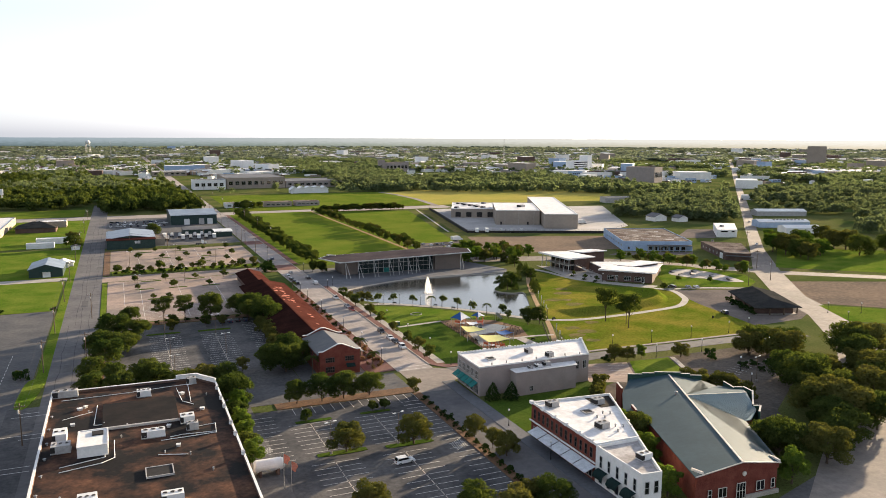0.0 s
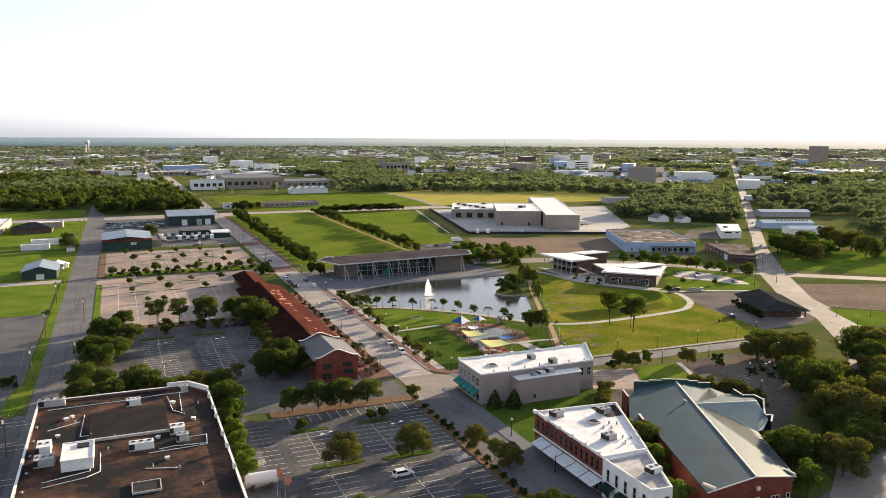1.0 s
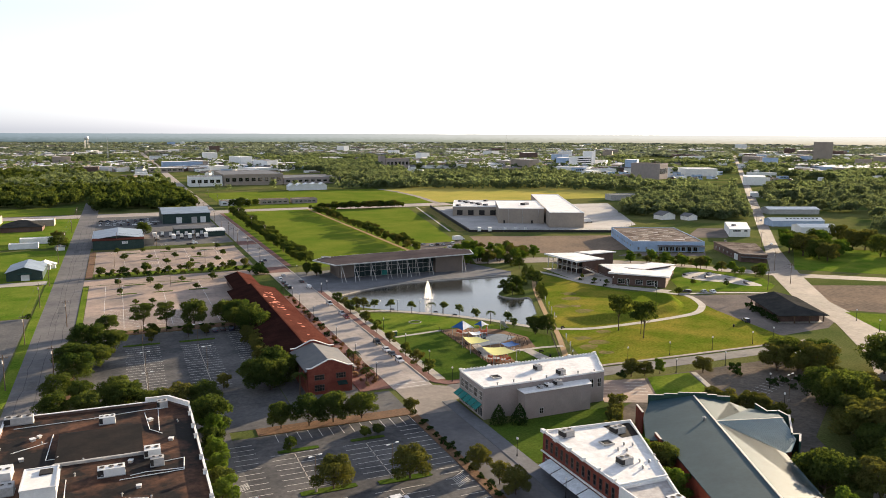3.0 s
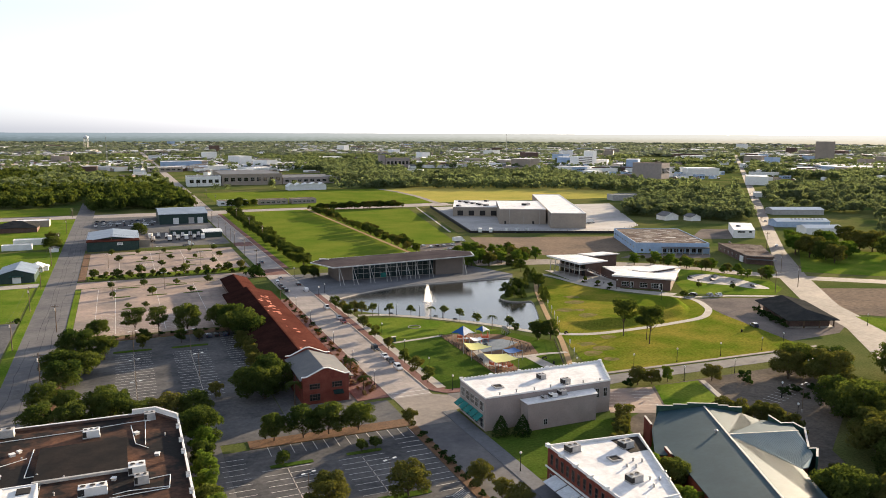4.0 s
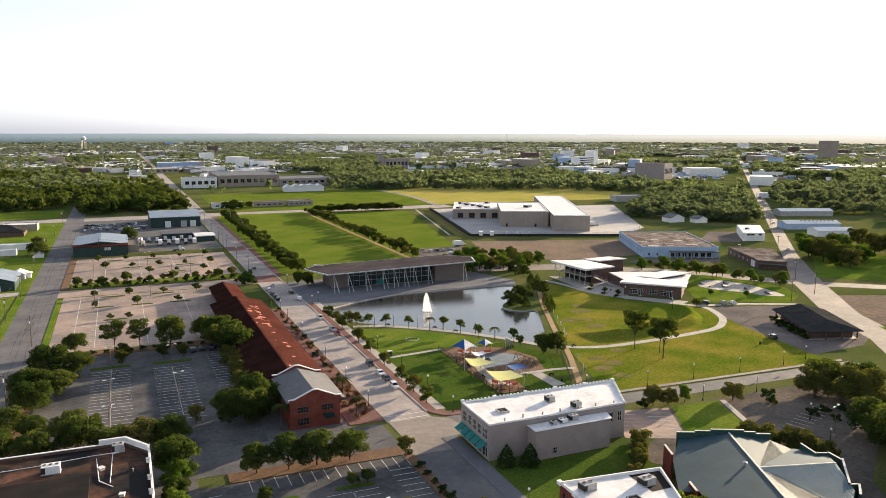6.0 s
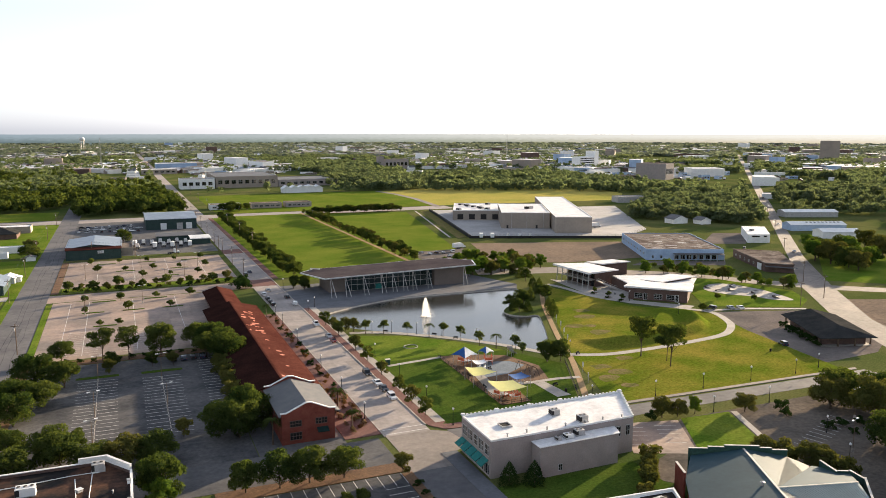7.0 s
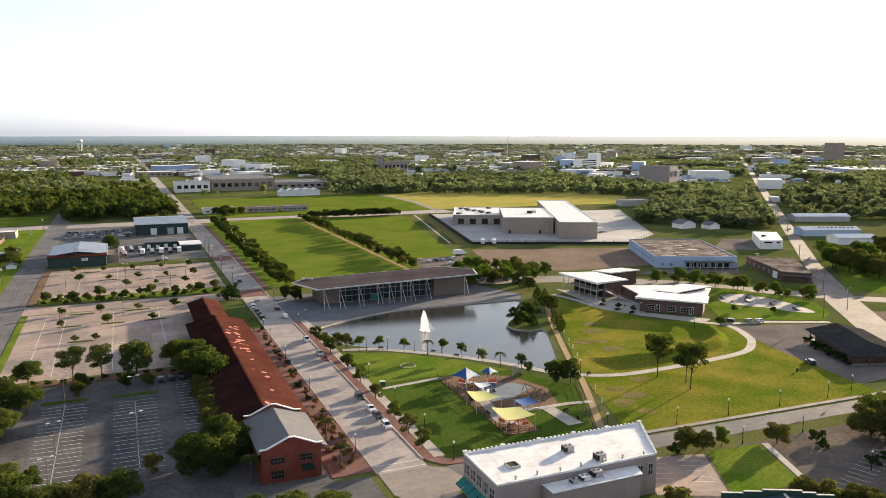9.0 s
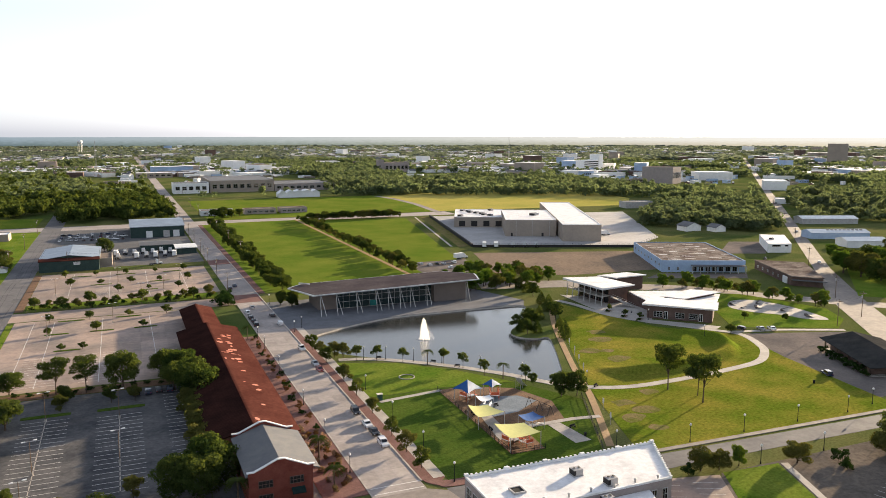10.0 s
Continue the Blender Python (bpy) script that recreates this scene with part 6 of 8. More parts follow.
for x, y in ((225.7, 349.2), (226.4, 338.6), (228.6, 331.5)):
    bed = thing("planter_bed", (x, y, 0.1), 0.6, "low dark planting bed on the terrace", "planter", "terrace planters")
    part("kerb", parapet(bmesh.new(), rect(-2.2, 2.2, -1.2, 1.2), 0.2, 0, 0.35), M["concrete"], bed)
    part("soil", box(bmesh.new(), -2.0, 2.0, -1.0, 1.0, 0, 0.28), M["mulch"], bed)
    trees(("bush", "small"), [(x - 1.1, y - 0.8)], 1.3, "terrace bushes", 0.1)
    tree("small", x + 0.8, y + 0.6, 3.2, "terrace trees", 0.8, 0.3)

# ---- open pavilion ----
pav = thing("open_pavilion", (262, 250, 0), 0, "open timber pavilion with low charcoal hipped roof", "pavilion")
C = [(247.6, 239.4), (267.4, 232.6), (283.4, 264.2), (263.6, 273)]
rf, rr = (261.0, 243.2, 6.1), (273.4, 267.6, 6.1)
low = [(x, y, 3.5) for x, y in C]
bm = bmesh.new()
for f in ([low[0], low[1], rf], [low[1], low[2], rr, rf], [low[2], low[3], rr], [low[3], low[0], rf, rr]):
    solid(bm, f, (0, 0, -0.2))
part("roof", bm, M["charcoal"], pav, "charcoal shingle roof", world_space=True)
cen = Vector((265.4, 252.3))
rows = [Vector(C[0]).lerp(Vector(C[3]), f) for f in (0.05, 0.28, 0.5, 0.72, 0.95)] + [Vector(C[1]).lerp(Vector(C[2]), f) for f in (0.05, 0.28, 0.5, 0.72, 0.95)] + [Vector(C[0]).lerp(Vector(C[1]), f) for f in (0.33, 0.66)]
for p in rows:
    q = p + (cen - p).normalized() * 1.6
    part("post", box(bmesh.new(), q.x - 0.2, q.x + 0.2, q.y - 0.2, q.y + 0.2, 0, 3.5), M["wood_pole"], pav, world_space=True)
inner = [tuple(Vector(p) + (cen - Vector(p)) * 0.22) for p in C]
part("low_wall", parapet(bmesh.new(), inner, 0.3, 0, 2.3), M["brick_brown"], pav, world_space=True)
part("floor", prism(bmesh.new(), [tuple(Vector(p) + (cen - Vector(p)) * 0.1) for p in C], 0, 0.15), M["concrete"], pav, world_space=True)

# ---- blue building, tan building, white box ----
U, V = Vector((0.414, 0.91)), Vector((0.91, -0.414))


def quad_at(o, u, v, u0=0.0, v0=0.0):
    o = Vector(o)
    return [tuple(o + U * a + V * b) for a, b in ((u0, v0), (u0, v), (u, v), (u, v0))]


blue = thing("blue_block_building", (345, 440, 0), 0, "low pale blue painted block building with patched brown roof", "building")
Q = quad_at((309.5, 420), 74, 46)
part("wall", prism(bmesh.new(), Q, 0, 6.2), M["bldg_blue"], blue, world_space=True)
part("roof", prism(bmesh.new(), [tuple(Vector(p) * 0.99 + Vector((3.46, 4.45))) for p in Q], 6.2, 6.3), M["old_roof"], blue, "patched weathered roof", world_space=True)
part("parapet", parapet(bmesh.new(), Q, 0.35, 6.2, 6.65), M["bldg_blue"], blue, world_space=True)
a0 = Vector((309.5, 420)) + V * 16
b0 = Vector((309.5, 420)) + V * 45
part("porch", prism(bmesh.new(), [tuple(a0 - U * 0.2), tuple(b0 - U * 0.2), tuple(b0 - U * 4.6), tuple(a0 - U * 4.6)], 3.9, 4.3), M["grey_metal"], blue, "flat porch roof", world_space=True)
for i in range(8):
    p = a0.lerp(b0, i / 7) - U * 4.2
    part("porch_post", box(bmesh.new(), p.x - 0.15, p.x + 0.15, p.y - 0.15, p.y + 0.15, 0, 3.9), M["steel"], blue, world_space=True)
window_row(blue, Q[0], Q[1], 0.5, 2.6, 2.6, [18 + 3.7 * i for i in range(7)], M["steel"], bars=1, cross=0)
window_row(blue, Q[0], Q[1], 1.2, 1.2, 1.6, [4, 9], M["steel"])
window_row(blue, Q[3], Q[0], 2.6, 2.2, 1.4, even(74, 8), M["steel"])
for i in range(84):
    f, g = (i * 0.381966) % 1, (i * 0.6717) % 1
    p = Vector((309.5, 420)) + U * (4 + 62 * f) + V * (3 + 38 * g)
    part("roof_patch", prism(bmesh.new(), [tuple(p), tuple(p + V * (2 + (i * 1.7) % 4)), tuple(p + V * (2.3 + (i * 1.7) % 4) + U * (0.5 + (i * 0.37) % 1.3)), tuple(p + U * (0.4 + (i * 0.37) % 1.3))], 6.3, 6.33 + 0.004 * (i % 7)), (M["concrete"], M["white_roof"], M["tar_felt"], M["concrete"], M["brick_brown"])[i % 5], blue, "peeling roof strip", world_space=True)
tanb = thing("tan_workshop", (362, 380, 0), 0, "low tan block workshop with weathered flat roof", "workshop")
TQ = [(345.5, 363.3), (355, 352.2), (384, 391), (366, 409)]
part("wall", prism(bmesh.new(), TQ, 0, 4.6), M["brick_brown"], tanb, world_space=True)
part("roof", prism(bmesh.new(), [tuple(Vector(p) * 1.03 - Vector((362, 380)) * 0.03) for p in TQ], 4.6, 5.0), M["old_roof"], tanb, "weathered flat roof", world_space=True)
part("loading_door", prism(bmesh.new(), [(347.4, 367.4), (349.6, 372.2), (349.2, 372.5), (347.0, 367.7)], 0.1, 3.6), M["white_metal"], tanb, "white loading door", world_space=True)
part("porch", prism(bmesh.new(), [(343.8, 360.6), (354.6, 349.2), (356.4, 351.6), (345.4, 363)], 3.0, 3.3), M["grey_metal"], tanb, world_space=True)
window_row(tanb, TQ[3], TQ[0], 1.4, 1.6, 1.4, even(46, 6), M["steel"])
wbx = thing("white_box_building", (440, 468, 0), 0, "plain white box shaped building", "building")
WQ = [(418.5, 451.5), (433, 446), (463, 481), (449, 490)]
part("wall", prism(bmesh.new(), WQ, 0, 5.8), M["white_wall"], wbx, world_space=True)
part("roof", prism(bmesh.new(), [tuple(Vector(p) * 0.99 + Vector((4.4, 4.68))) for p in WQ], 5.8, 5.9), M["white_roof"], wbx, world_space=True)
window_row(wbx, WQ[0], WQ[1], 4.0, 5.5, 1.0, (5.5,), M["dark_steel"], bars=3, cross=0)
window_row(wbx, WQ[0], WQ[1], 4.0, 2.2, 1.0, (12.2,), M["dark_steel"], bars=1, cross=0)
roof_unit(436, 466, 5.9, 2.6, 2, 1.2)

# ---- warehouse ----
ware = thing("warehouse", (330, 620, 0), 0, "large tan warehouse with white flat roofs", "warehouse")
for nm, o, u, v, h in (("main", (299, 589.5), 76, 38, 12.2), ("east", (324, 549), 182, 27.5, 11.8), ("low", (286.3, 657), 66, 42, 8.2)):
    Q = quad_at(o, u, v)
    part(nm + "_wall", prism(bmesh.new(), Q, 0, h), M["bldg_tan"], ware, world_space=True)
    c = sum((Vector(p) for p in Q), Vector((0, 0))) / 4
    part(nm + "_roof", prism(bmesh.new(), [tuple(c + (Vector(p) - c) * 0.994) for p in Q], h, h + 0.12), M["white_roof"], ware, "white membrane roof", world_space=True)
    part(nm + "_coping", parapet(bmesh.new(), Q, 0.5, h, h + 0.45), M["white_wall"], ware, world_space=True)
o = Vector((299, 589.5))
for v0, v1, h in ((27, 28.6, 2.6), (4, 5.5, 2.6)):
    p, q = o + V * v0 - U * 0.06, o + V * v1 - U * 0.06
    part("door", prism(bmesh.new(), [tuple(p), tuple(q), tuple(q + U * 0.05), tuple(p + U * 0.05)], 0, h), M["vent"], ware, world_space=True)
for v in (8, 20, 33):
    part("downpipe", tube(bmesh.new(), (*(o + V * v - U * 0.12), 0), (*(o + V * v - U * 0.12), 12), 0.12, None, 6), M["steel"], ware, world_space=True)
ol = Vector((286.3, 657))
for i in range(4):
    p, q = ol + V * (4 + 10 * i) - U * 0.08, ol + V * (9 + 10 * i) - U * 0.08
    part("dock_door", prism(bmesh.new(), [tuple(p), tuple(q), tuple(q + U * 0.06), tuple(p + U * 0.06)], 0.8, 5.2), M["vent"], ware, world_space=True)
for i in range(9):
    p = ol + U * (6 + 52 * ((i * 0.37) % 1)) + V * (5 + 30 * ((i * 0.61) % 1))
    roof_unit(p.x, p.y, 8.32, 4, 3, 1.6, 0.43)
p = o + U * 34 + V * 24
roof_unit(p.x, p.y, 12.3, 7, 4, 2, 0.43, 3)


# ---- sheds and houses on the west side ----
def gabled(name, x0, x1, y0, y1, eave, ridge, wallm, roofm, label, category="shed", along="y", over=0.6, group=""):
    ob = thing(name, ((x0 + x1) / 2, (y0 + y1) / 2, 0), 0, label, category, group)
    hx, hy = (x1 - x0) / 2, (y1 - y0) / 2
    part("wall", box(bmesh.new(), -hx, hx, -hy, hy, 0, eave), M[wallm], ob)
    swap = along == "x"
    a, l = (hy, hx) if swap else (hx, hy)

    def P(u, v, z):
        return (v, u, z) if swap else (u, v, z)
    for s in (-1, 1):
        part("roof", solid(bmesh.new(), [P(0, -l - over, ridge), P(0, l + over, ridge), P(s * (a + over), l + over, eave - 0.1), P(s * (a + over), -l - over, eave - 0.1)], (0, 0, -0.2)), M[roofm], ob)
    for v in (-l + 0.01, l - 0.01):
        bm = bmesh.new()
        k = [bm.verts.new(P(u, v + d, z)) for d in (-0.01, 0.01) for u, z in ((-a, eave - 0.05), (a, eave - 0.05), (0, ridge - 0.2))]
        bm.faces.new(k[:3])
        bm.faces.new(k[3:][::-1])
        for i in range(3):
            bm.faces.new((k[i], k[3 + i], k[3 + (i + 1) % 3], k[(i + 1) % 3]))
        part("gable", bm, M[wallm], ob)
    return ob


def hipped(name, x0, x1, y0, y1, eave, ridge, wallm, roofm, label, category="house", over=1.0):
    ob = thing(name, ((x0 + x1) / 2, (y0 + y1) / 2, 0), 0, label, category)
    hx, hy = (x1 - x0) / 2, (y1 - y0) / 2
    part("wall", box(bmesh.new(), -hx, hx, -hy, hy, 0, eave), M[wallm], ob)
    ax, ay = hx + over, hy + over
    r = max(ax - ay, 0.2)
    bm = bmesh.new()
    lo = [(-ax, -ay, eave), (ax, -ay, eave), (ax, ay, eave), (-ax, ay, eave)]
    ra, rb = (-r, 0, ridge), (r, 0, ridge)
    for f in ([lo[0], lo[1], rb, ra], [lo[1], lo[2], rb], [lo[2], lo[3], ra, rb], [lo[3], lo[0], ra]):
        solid(bm, f, (0, 0, -0.2))
    part("roof", bm, M[roofm], ob)
    return ob


def flat_block(name, x0, x1, y0, y1, h, wallm, roofm, label, category="building", turn=0.0, group="", windows=0):
    ob = thing(name, ((x0 + x1) / 2, (y0 + y1) / 2, 0), turn, label, category, group)
    hx, hy = (x1 - x0) / 2, (y1 - y0) / 2
    part("wall", box(bmesh.new(), -hx, hx, -hy, hy, 0, h), M[wallm], ob)
    part("roof", box(bmesh.new(), -hx + 0.3, hx - 0.3, -hy + 0.3, hy - 0.3, h, h + 0.15), M[roofm], ob)
    part("coping", parapet(bmesh.new(), rect(-hx, hx, -hy, hy), 0.3, h, h + 0.5), M[wallm], ob)
    if windows:
        a, b = WM[ob] @ Vector((-hx, -hy, 0)), WM[ob] @ Vector((hx, -hy, 0))
        window_row(ob, a.xy, b.xy, h * 0.35, 2 * hx / windows * 0.6, h * 0.35, even(2 * hx, windows), M["steel"])
    return ob


g = gabled("metal_barn", -47.8, -31.4, 452, 478, 4.6, 7.2, "shed_dark", "blue_metal", "dark green metal barn with pale blue gabled roof", "barn")
part("door", box(bmesh.new(), -1.6, 2.2, -13.12, -12.98, 0, 3.0), M["white_metal"], g, "white roller door")
part("door_hood", solid(bmesh.new(), [(-3.0, -13, 3.9), (3.4, -13, 3.9), (3.4, -14.6, 3.5), (-3.0, -14.6, 3.5)], (0, 0, -0.12)), M["green_trim"], g)
gabled("small_white_shed", -36, -30, 482, 492, 3, 4.4, "white_metal", "white_metal", "small white metal shed")
gabled("small_white_shed", -32, -27.6, 486, 490, 2.6, 3.4, "white_metal", "white_metal", "small white metal shed")
flat_block("trailer_home", -60, -43, 571, 576, 3.2, "white_metal", "white_metal", "long white trailer beside the lawn", "trailer")
flat_block("trailer_home", -56, -36, 594, 601, 3.4, "white_metal", "white_metal", "long white trailer beside the lawn", "trailer")
gabled("small_white_shed", -32, -27, 556, 561, 2.5, 3.4, "white_metal", "grey_metal", "small grey roofed shed")
h = hipped("brick_bungalow", -76, -48, 667, 690, 3.8, 8, "brick_brown", "charcoal", "low brick house with dark hipped roof", "house")
flat_block("long_white_building", -66, -42, 700, 716, 4.6, "bldg_tan", "white_roof", "low pale building with white roof")
flat_block("long_white_building", -112, -83, 640, 740, 5.5, "bldg_tan", "white_roof", "low tan building with white roof")
g = gabled("truck_shop", -10.2, 20.2, 554, 598, 6.6, 8.6, "shed_dark", "blue_metal", "dark green metal truck shop with pale blue roof", "workshop", "y")
part("porch_roof", solid(bmesh.new(), [(-15.6, -22, 7.0), (15.6, -22, 7.0), (15.6, -27.5, 6.2), (-15.6, -27.5, 6.2)], (0, 0, -0.3)), M["rust_roof"], g, "rusty lean-to roof")
part("porch_wall", box(bmesh.new(), -15.2, 15.2, -27.2, -22, 0, 6.0), M["shed_dark"], g)
part("sign_panel", box(bmesh.new(), 2.2, 5.6, -27.36, -27.18, 3.6, 5.2), M["white_metal"], g, "white wall sign panel")
for i in range(3):
    part("sign_bar", box(bmesh.new(), 2.5, 5.3, -27.40, -27.34, 4.8 - 0.4 * i, 4.95 - 0.4 * i), M["car_navy"], g)
flat_block("shop_annex", 20.4, 27, 560, 585, 4.2, "bldg_tan", "old_roof", "small tan annex beside the truck shop")
g = gabled("big_truck_shed", 39, 76.5, 684, 742, 8.2, 10.6, "shed_dark", "blue_metal", "large dark metal shed with pale blue roof", "shed", "x")
for x in (-6, 6, 13):
    part("roller_door", box(bmesh.new(), x - 2.2, x + 2.2, -29.12, -28.98, 0, 5.0), M["white_metal"] if x != 6 else M["unit"], g)
gabled("grey_roof_shed", 43.5, 69, 612, 634, 4.0, 5.0, "shed_dark", "grey_metal", "low open shed with grey metal roof", "shed", "x")
gabled("white_roof_shed", 64.5, 77, 592, 612, 4.0, 4.6, "shed_dark", "white_metal", "low shed with white metal roof", "shed", "x")


# ---- vehicles ----
def wheel_meshes():
    t = finish(tube(bmesh.new(), (0, -0.11, 0), (0, 0.11, 0), 0.33, None, 14), "tyre", M["rubber"])
    r = finish(tube(bmesh.new(), (0, -0.125, 0), (0, 0.125, 0), 0.2, None, 10), "rim", M["rim"])
    return t, r


TYRE, RIM = wheel_meshes()


def side_profile(bm, prof, half, top=None):
    """A body from its side outline (x, z), narrower above the belt line."""
    rows = []
    for s in (-1, 1):
        rows.append([bm.verts.new((x, s * (half if z < 0.95 else half * 0.86), z)) for x, z in prof])
    n = len(prof)
    bm.faces.new(rows[0])
    bm.faces.new(rows[1][::-1])
    for i in range(n):
        bm.faces.new((rows[0][i], rows[1][i], rows[1][(i + 1) % n], rows[0][(i + 1) % n]))
    return bm


CARS = {}


def car(kind, colour, x, y, turn=math.pi / 2, group="parked cars"):
    key = (kind, colour)
    m = Matrix.Translation((x, y, 0.05)) @ Matrix.Rotation(turn, 4, "Z")
    if key in CARS:
        return copy_thing(CARS[key], m)
    word = dict(sedan="car", suv="sport utility car", van="small delivery van", pickup="pickup truck")[kind]
    ob = thing(dict(sedan="car", suv="car", van="van", pickup="pickup_truck")[kind], label=f"{colour} {word} on the asphalt", category=dict(sedan="car", suv="car", van="van", pickup="truck")[kind], group=group)
    l = dict(sedan=2.35, suv=2.4, van=2.35, pickup=2.8)[kind]
    low = [(-l, 0.35), (l, 0.35), (l, 0.72), (l * 0.93, 0.88), (l * 0.45, 0.98)]
    if kind == "sedan":
        cab, roof = [(l * 0.45, 0.95), (l * 0.14, 1.42), (-l * 0.42, 1.44), (-l * 0.78, 0.98)], 1.44
        body = low + [(-l * 0.8, 0.98), (-l * 0.97, 0.92)]
    elif kind == "suv":
        cab, roof = [(l * 0.45, 0.98), (l * 0.2, 1.66), (-l * 0.8, 1.68), (-l * 0.96, 1.0)], 1.68
        body = low + [(-l * 0.98, 1.0)]
    elif kind == "van":
        cab, roof = [(l * 0.62, 0.98), (l * 0.3, 1.78), (-l * 0.94, 1.86), (-l * 0.99, 1.0)], 1.86
        body = low + [(-l * 0.99, 1.0)]
    else:
        cab, roof = [(l * 0.42, 0.98), (l * 0.2, 1.72), (-l * 0.2, 1.74), (-l * 0.26, 1.0)], 1.74
        body = low + [(-l * 0.25, 1.0), (-l * 0.98, 1.0)]
    paint = M["car_" + colour]
    part("body", side_profile(bmesh.new(), body, 0.92), paint, ob)
    bm = side_profile(bmesh.new(), [(x * 0.99, z) for x, z in cab], 0.93)
    part("cabin", bm, paint, ob)
    glass = bmesh.new()
    (xa, za), (xb, zb), (xc, zc), (xd, zd) = cab
    gl = xc if kind != "van" else xb - 0.9
    side = [(xa - 0.14, za + 0.08), (xb - 0.05, zb - 0.1), (gl + 0.12, (zc if kind != "van" else zb) - 0.1), ((xd + 0.22) if kind != "van" else gl + 0.12, za + 0.08)]
    w = part("side_window", side_profile(glass, side, 0.945), M["glass"], ob)
    part("windscreen", solid(bmesh.new(), [(xa + 0.0, -0.72, za + 0.06), (xa + 0.0, 0.72, za + 0.06), (xb + 0.04, 0.66, zb - 0.06), (xb + 0.04, -0.66, zb - 0.06)], (0.05, 0, 0.02)), M["glass"], ob)
    if kind != "van":
        part("rear_window", solid(bmesh.new(), [(xd - 0.02, -0.68, zd + 0.1), (xd - 0.02, 0.68, zd + 0.1), (xc - 0.05, 0.62, zc - 0.08), (xc - 0.05, -0.62, zc - 0.08)], (-0.05, 0, 0.02)), M["glass"], ob)
    if kind == "pickup":
        part("bed", box(bmesh.new(), -l * 0.93, -l * 0.3, -0.74, 0.74, 0.97, 1.03), M["vent"], ob)
    for sx in (-0.62, 0.64):
        for sy in (-0.84, 0.84):
            wh = part("tyre", TYRE, None, ob, at=Matrix.Translation((l * sx, sy, 0.33)))
            part("rim", RIM, None, wh)
    for sy in (-0.62, 0.62):
        part("headlight", box(bmesh.new(), l - 0.03, l + 0.02, sy - 0.2, sy + 0.2, 0.6, 0.76), M["white_metal"], ob)
        part("tail_light", box(bmesh.new(), -l * 0.99 - 0.03, -l * 0.99 + 0.02, sy - 0.16, sy + 0.16, 0.68, 0.88), M["car_red"], ob)
    CARS[key] = ob
    ob.matrix_basis = m
    return ob


up, down = math.pi / 2, -math.pi / 2
for kind, col, x, y, t in (("pickup", "white", 90.2, 341, down), ("sedan", "silver", 90.3, 321, down), ("sedan", "red", 90.2, 314, down), ("suv", "black", 90.1, 272.5, down), ("sedan", "white", 90.2, 262, down), ("sedan", "black", 90.3, 256.2, down),
                           ("suv", "white", 90.2, 248.5, down), ("sedan", "black", 89.8, 396, up), ("van", "white", 90, 380, up), ("suv", "white", 80.9, 405, up), ("sedan", "black", 80.9, 395.5, up), ("sedan", "black", 80.9, 389, up),
                           ("suv", "black", 80.9, 382.5, up), ("sedan", "silver", 84.5, 415, up), ("sedan", "black", 81, 462, up), ("sedan", "navy", 84, 468, up), ("suv", "white", 56.9, 154.6, 0.1), ("suv", "navy", 238.6, 247.5, 1.2),
                           ("sedan", "silver", 263, 300, 1.2), ("sedan", "white", 267, 298.5, 1.2), ("suv", "black", 255, 303, 2.0), ("sedan", "navy", 38, 312, up), ("sedan", "black", 41, 312.5, up), ("suv", "navy", 44, 312, up), ("sedan", "black", 34.8, 312, up),
                           ("suv", "white", 191, 494, 1.5), ("sedan", "silver", 194.5, 494.6, 1.5), ("sedan", "white", 198, 489, 1.5), ("sedan", "black", 203, 491, 1.5), ("sedan", "silver", 207, 489.5, 1.5), ("suv", "white", 215, 492.5, 1.5), ("sedan", "white", 207, 477, 0.2),
                           ("sedan", "white", 415, 408, 0.83), ("sedan", "silver", 520, 523, 0.83), ("sedan", "black", 700, 720, 0.83), ("sedan", "white", 560, 580, 0.83), ("pickup", "tan", 395, 430, 0.8), ("sedan", "black", 368, 455, 0.2)):
    car(kind, col, x, y, t)
r = random.Random(3)
for i in range(26):
    car(("sedan", "suv", "pickup")[i % 3], ("white", "silver", "white", "black", "navy")[i % 5], -8 + (i % 9) * 5.2 + r.uniform(-0.6, 0.6), 684 + 15 * (i // 9) + r.uniform(-2, 2), r.choice((0.1, 1.5)), "cars in the truck yard")


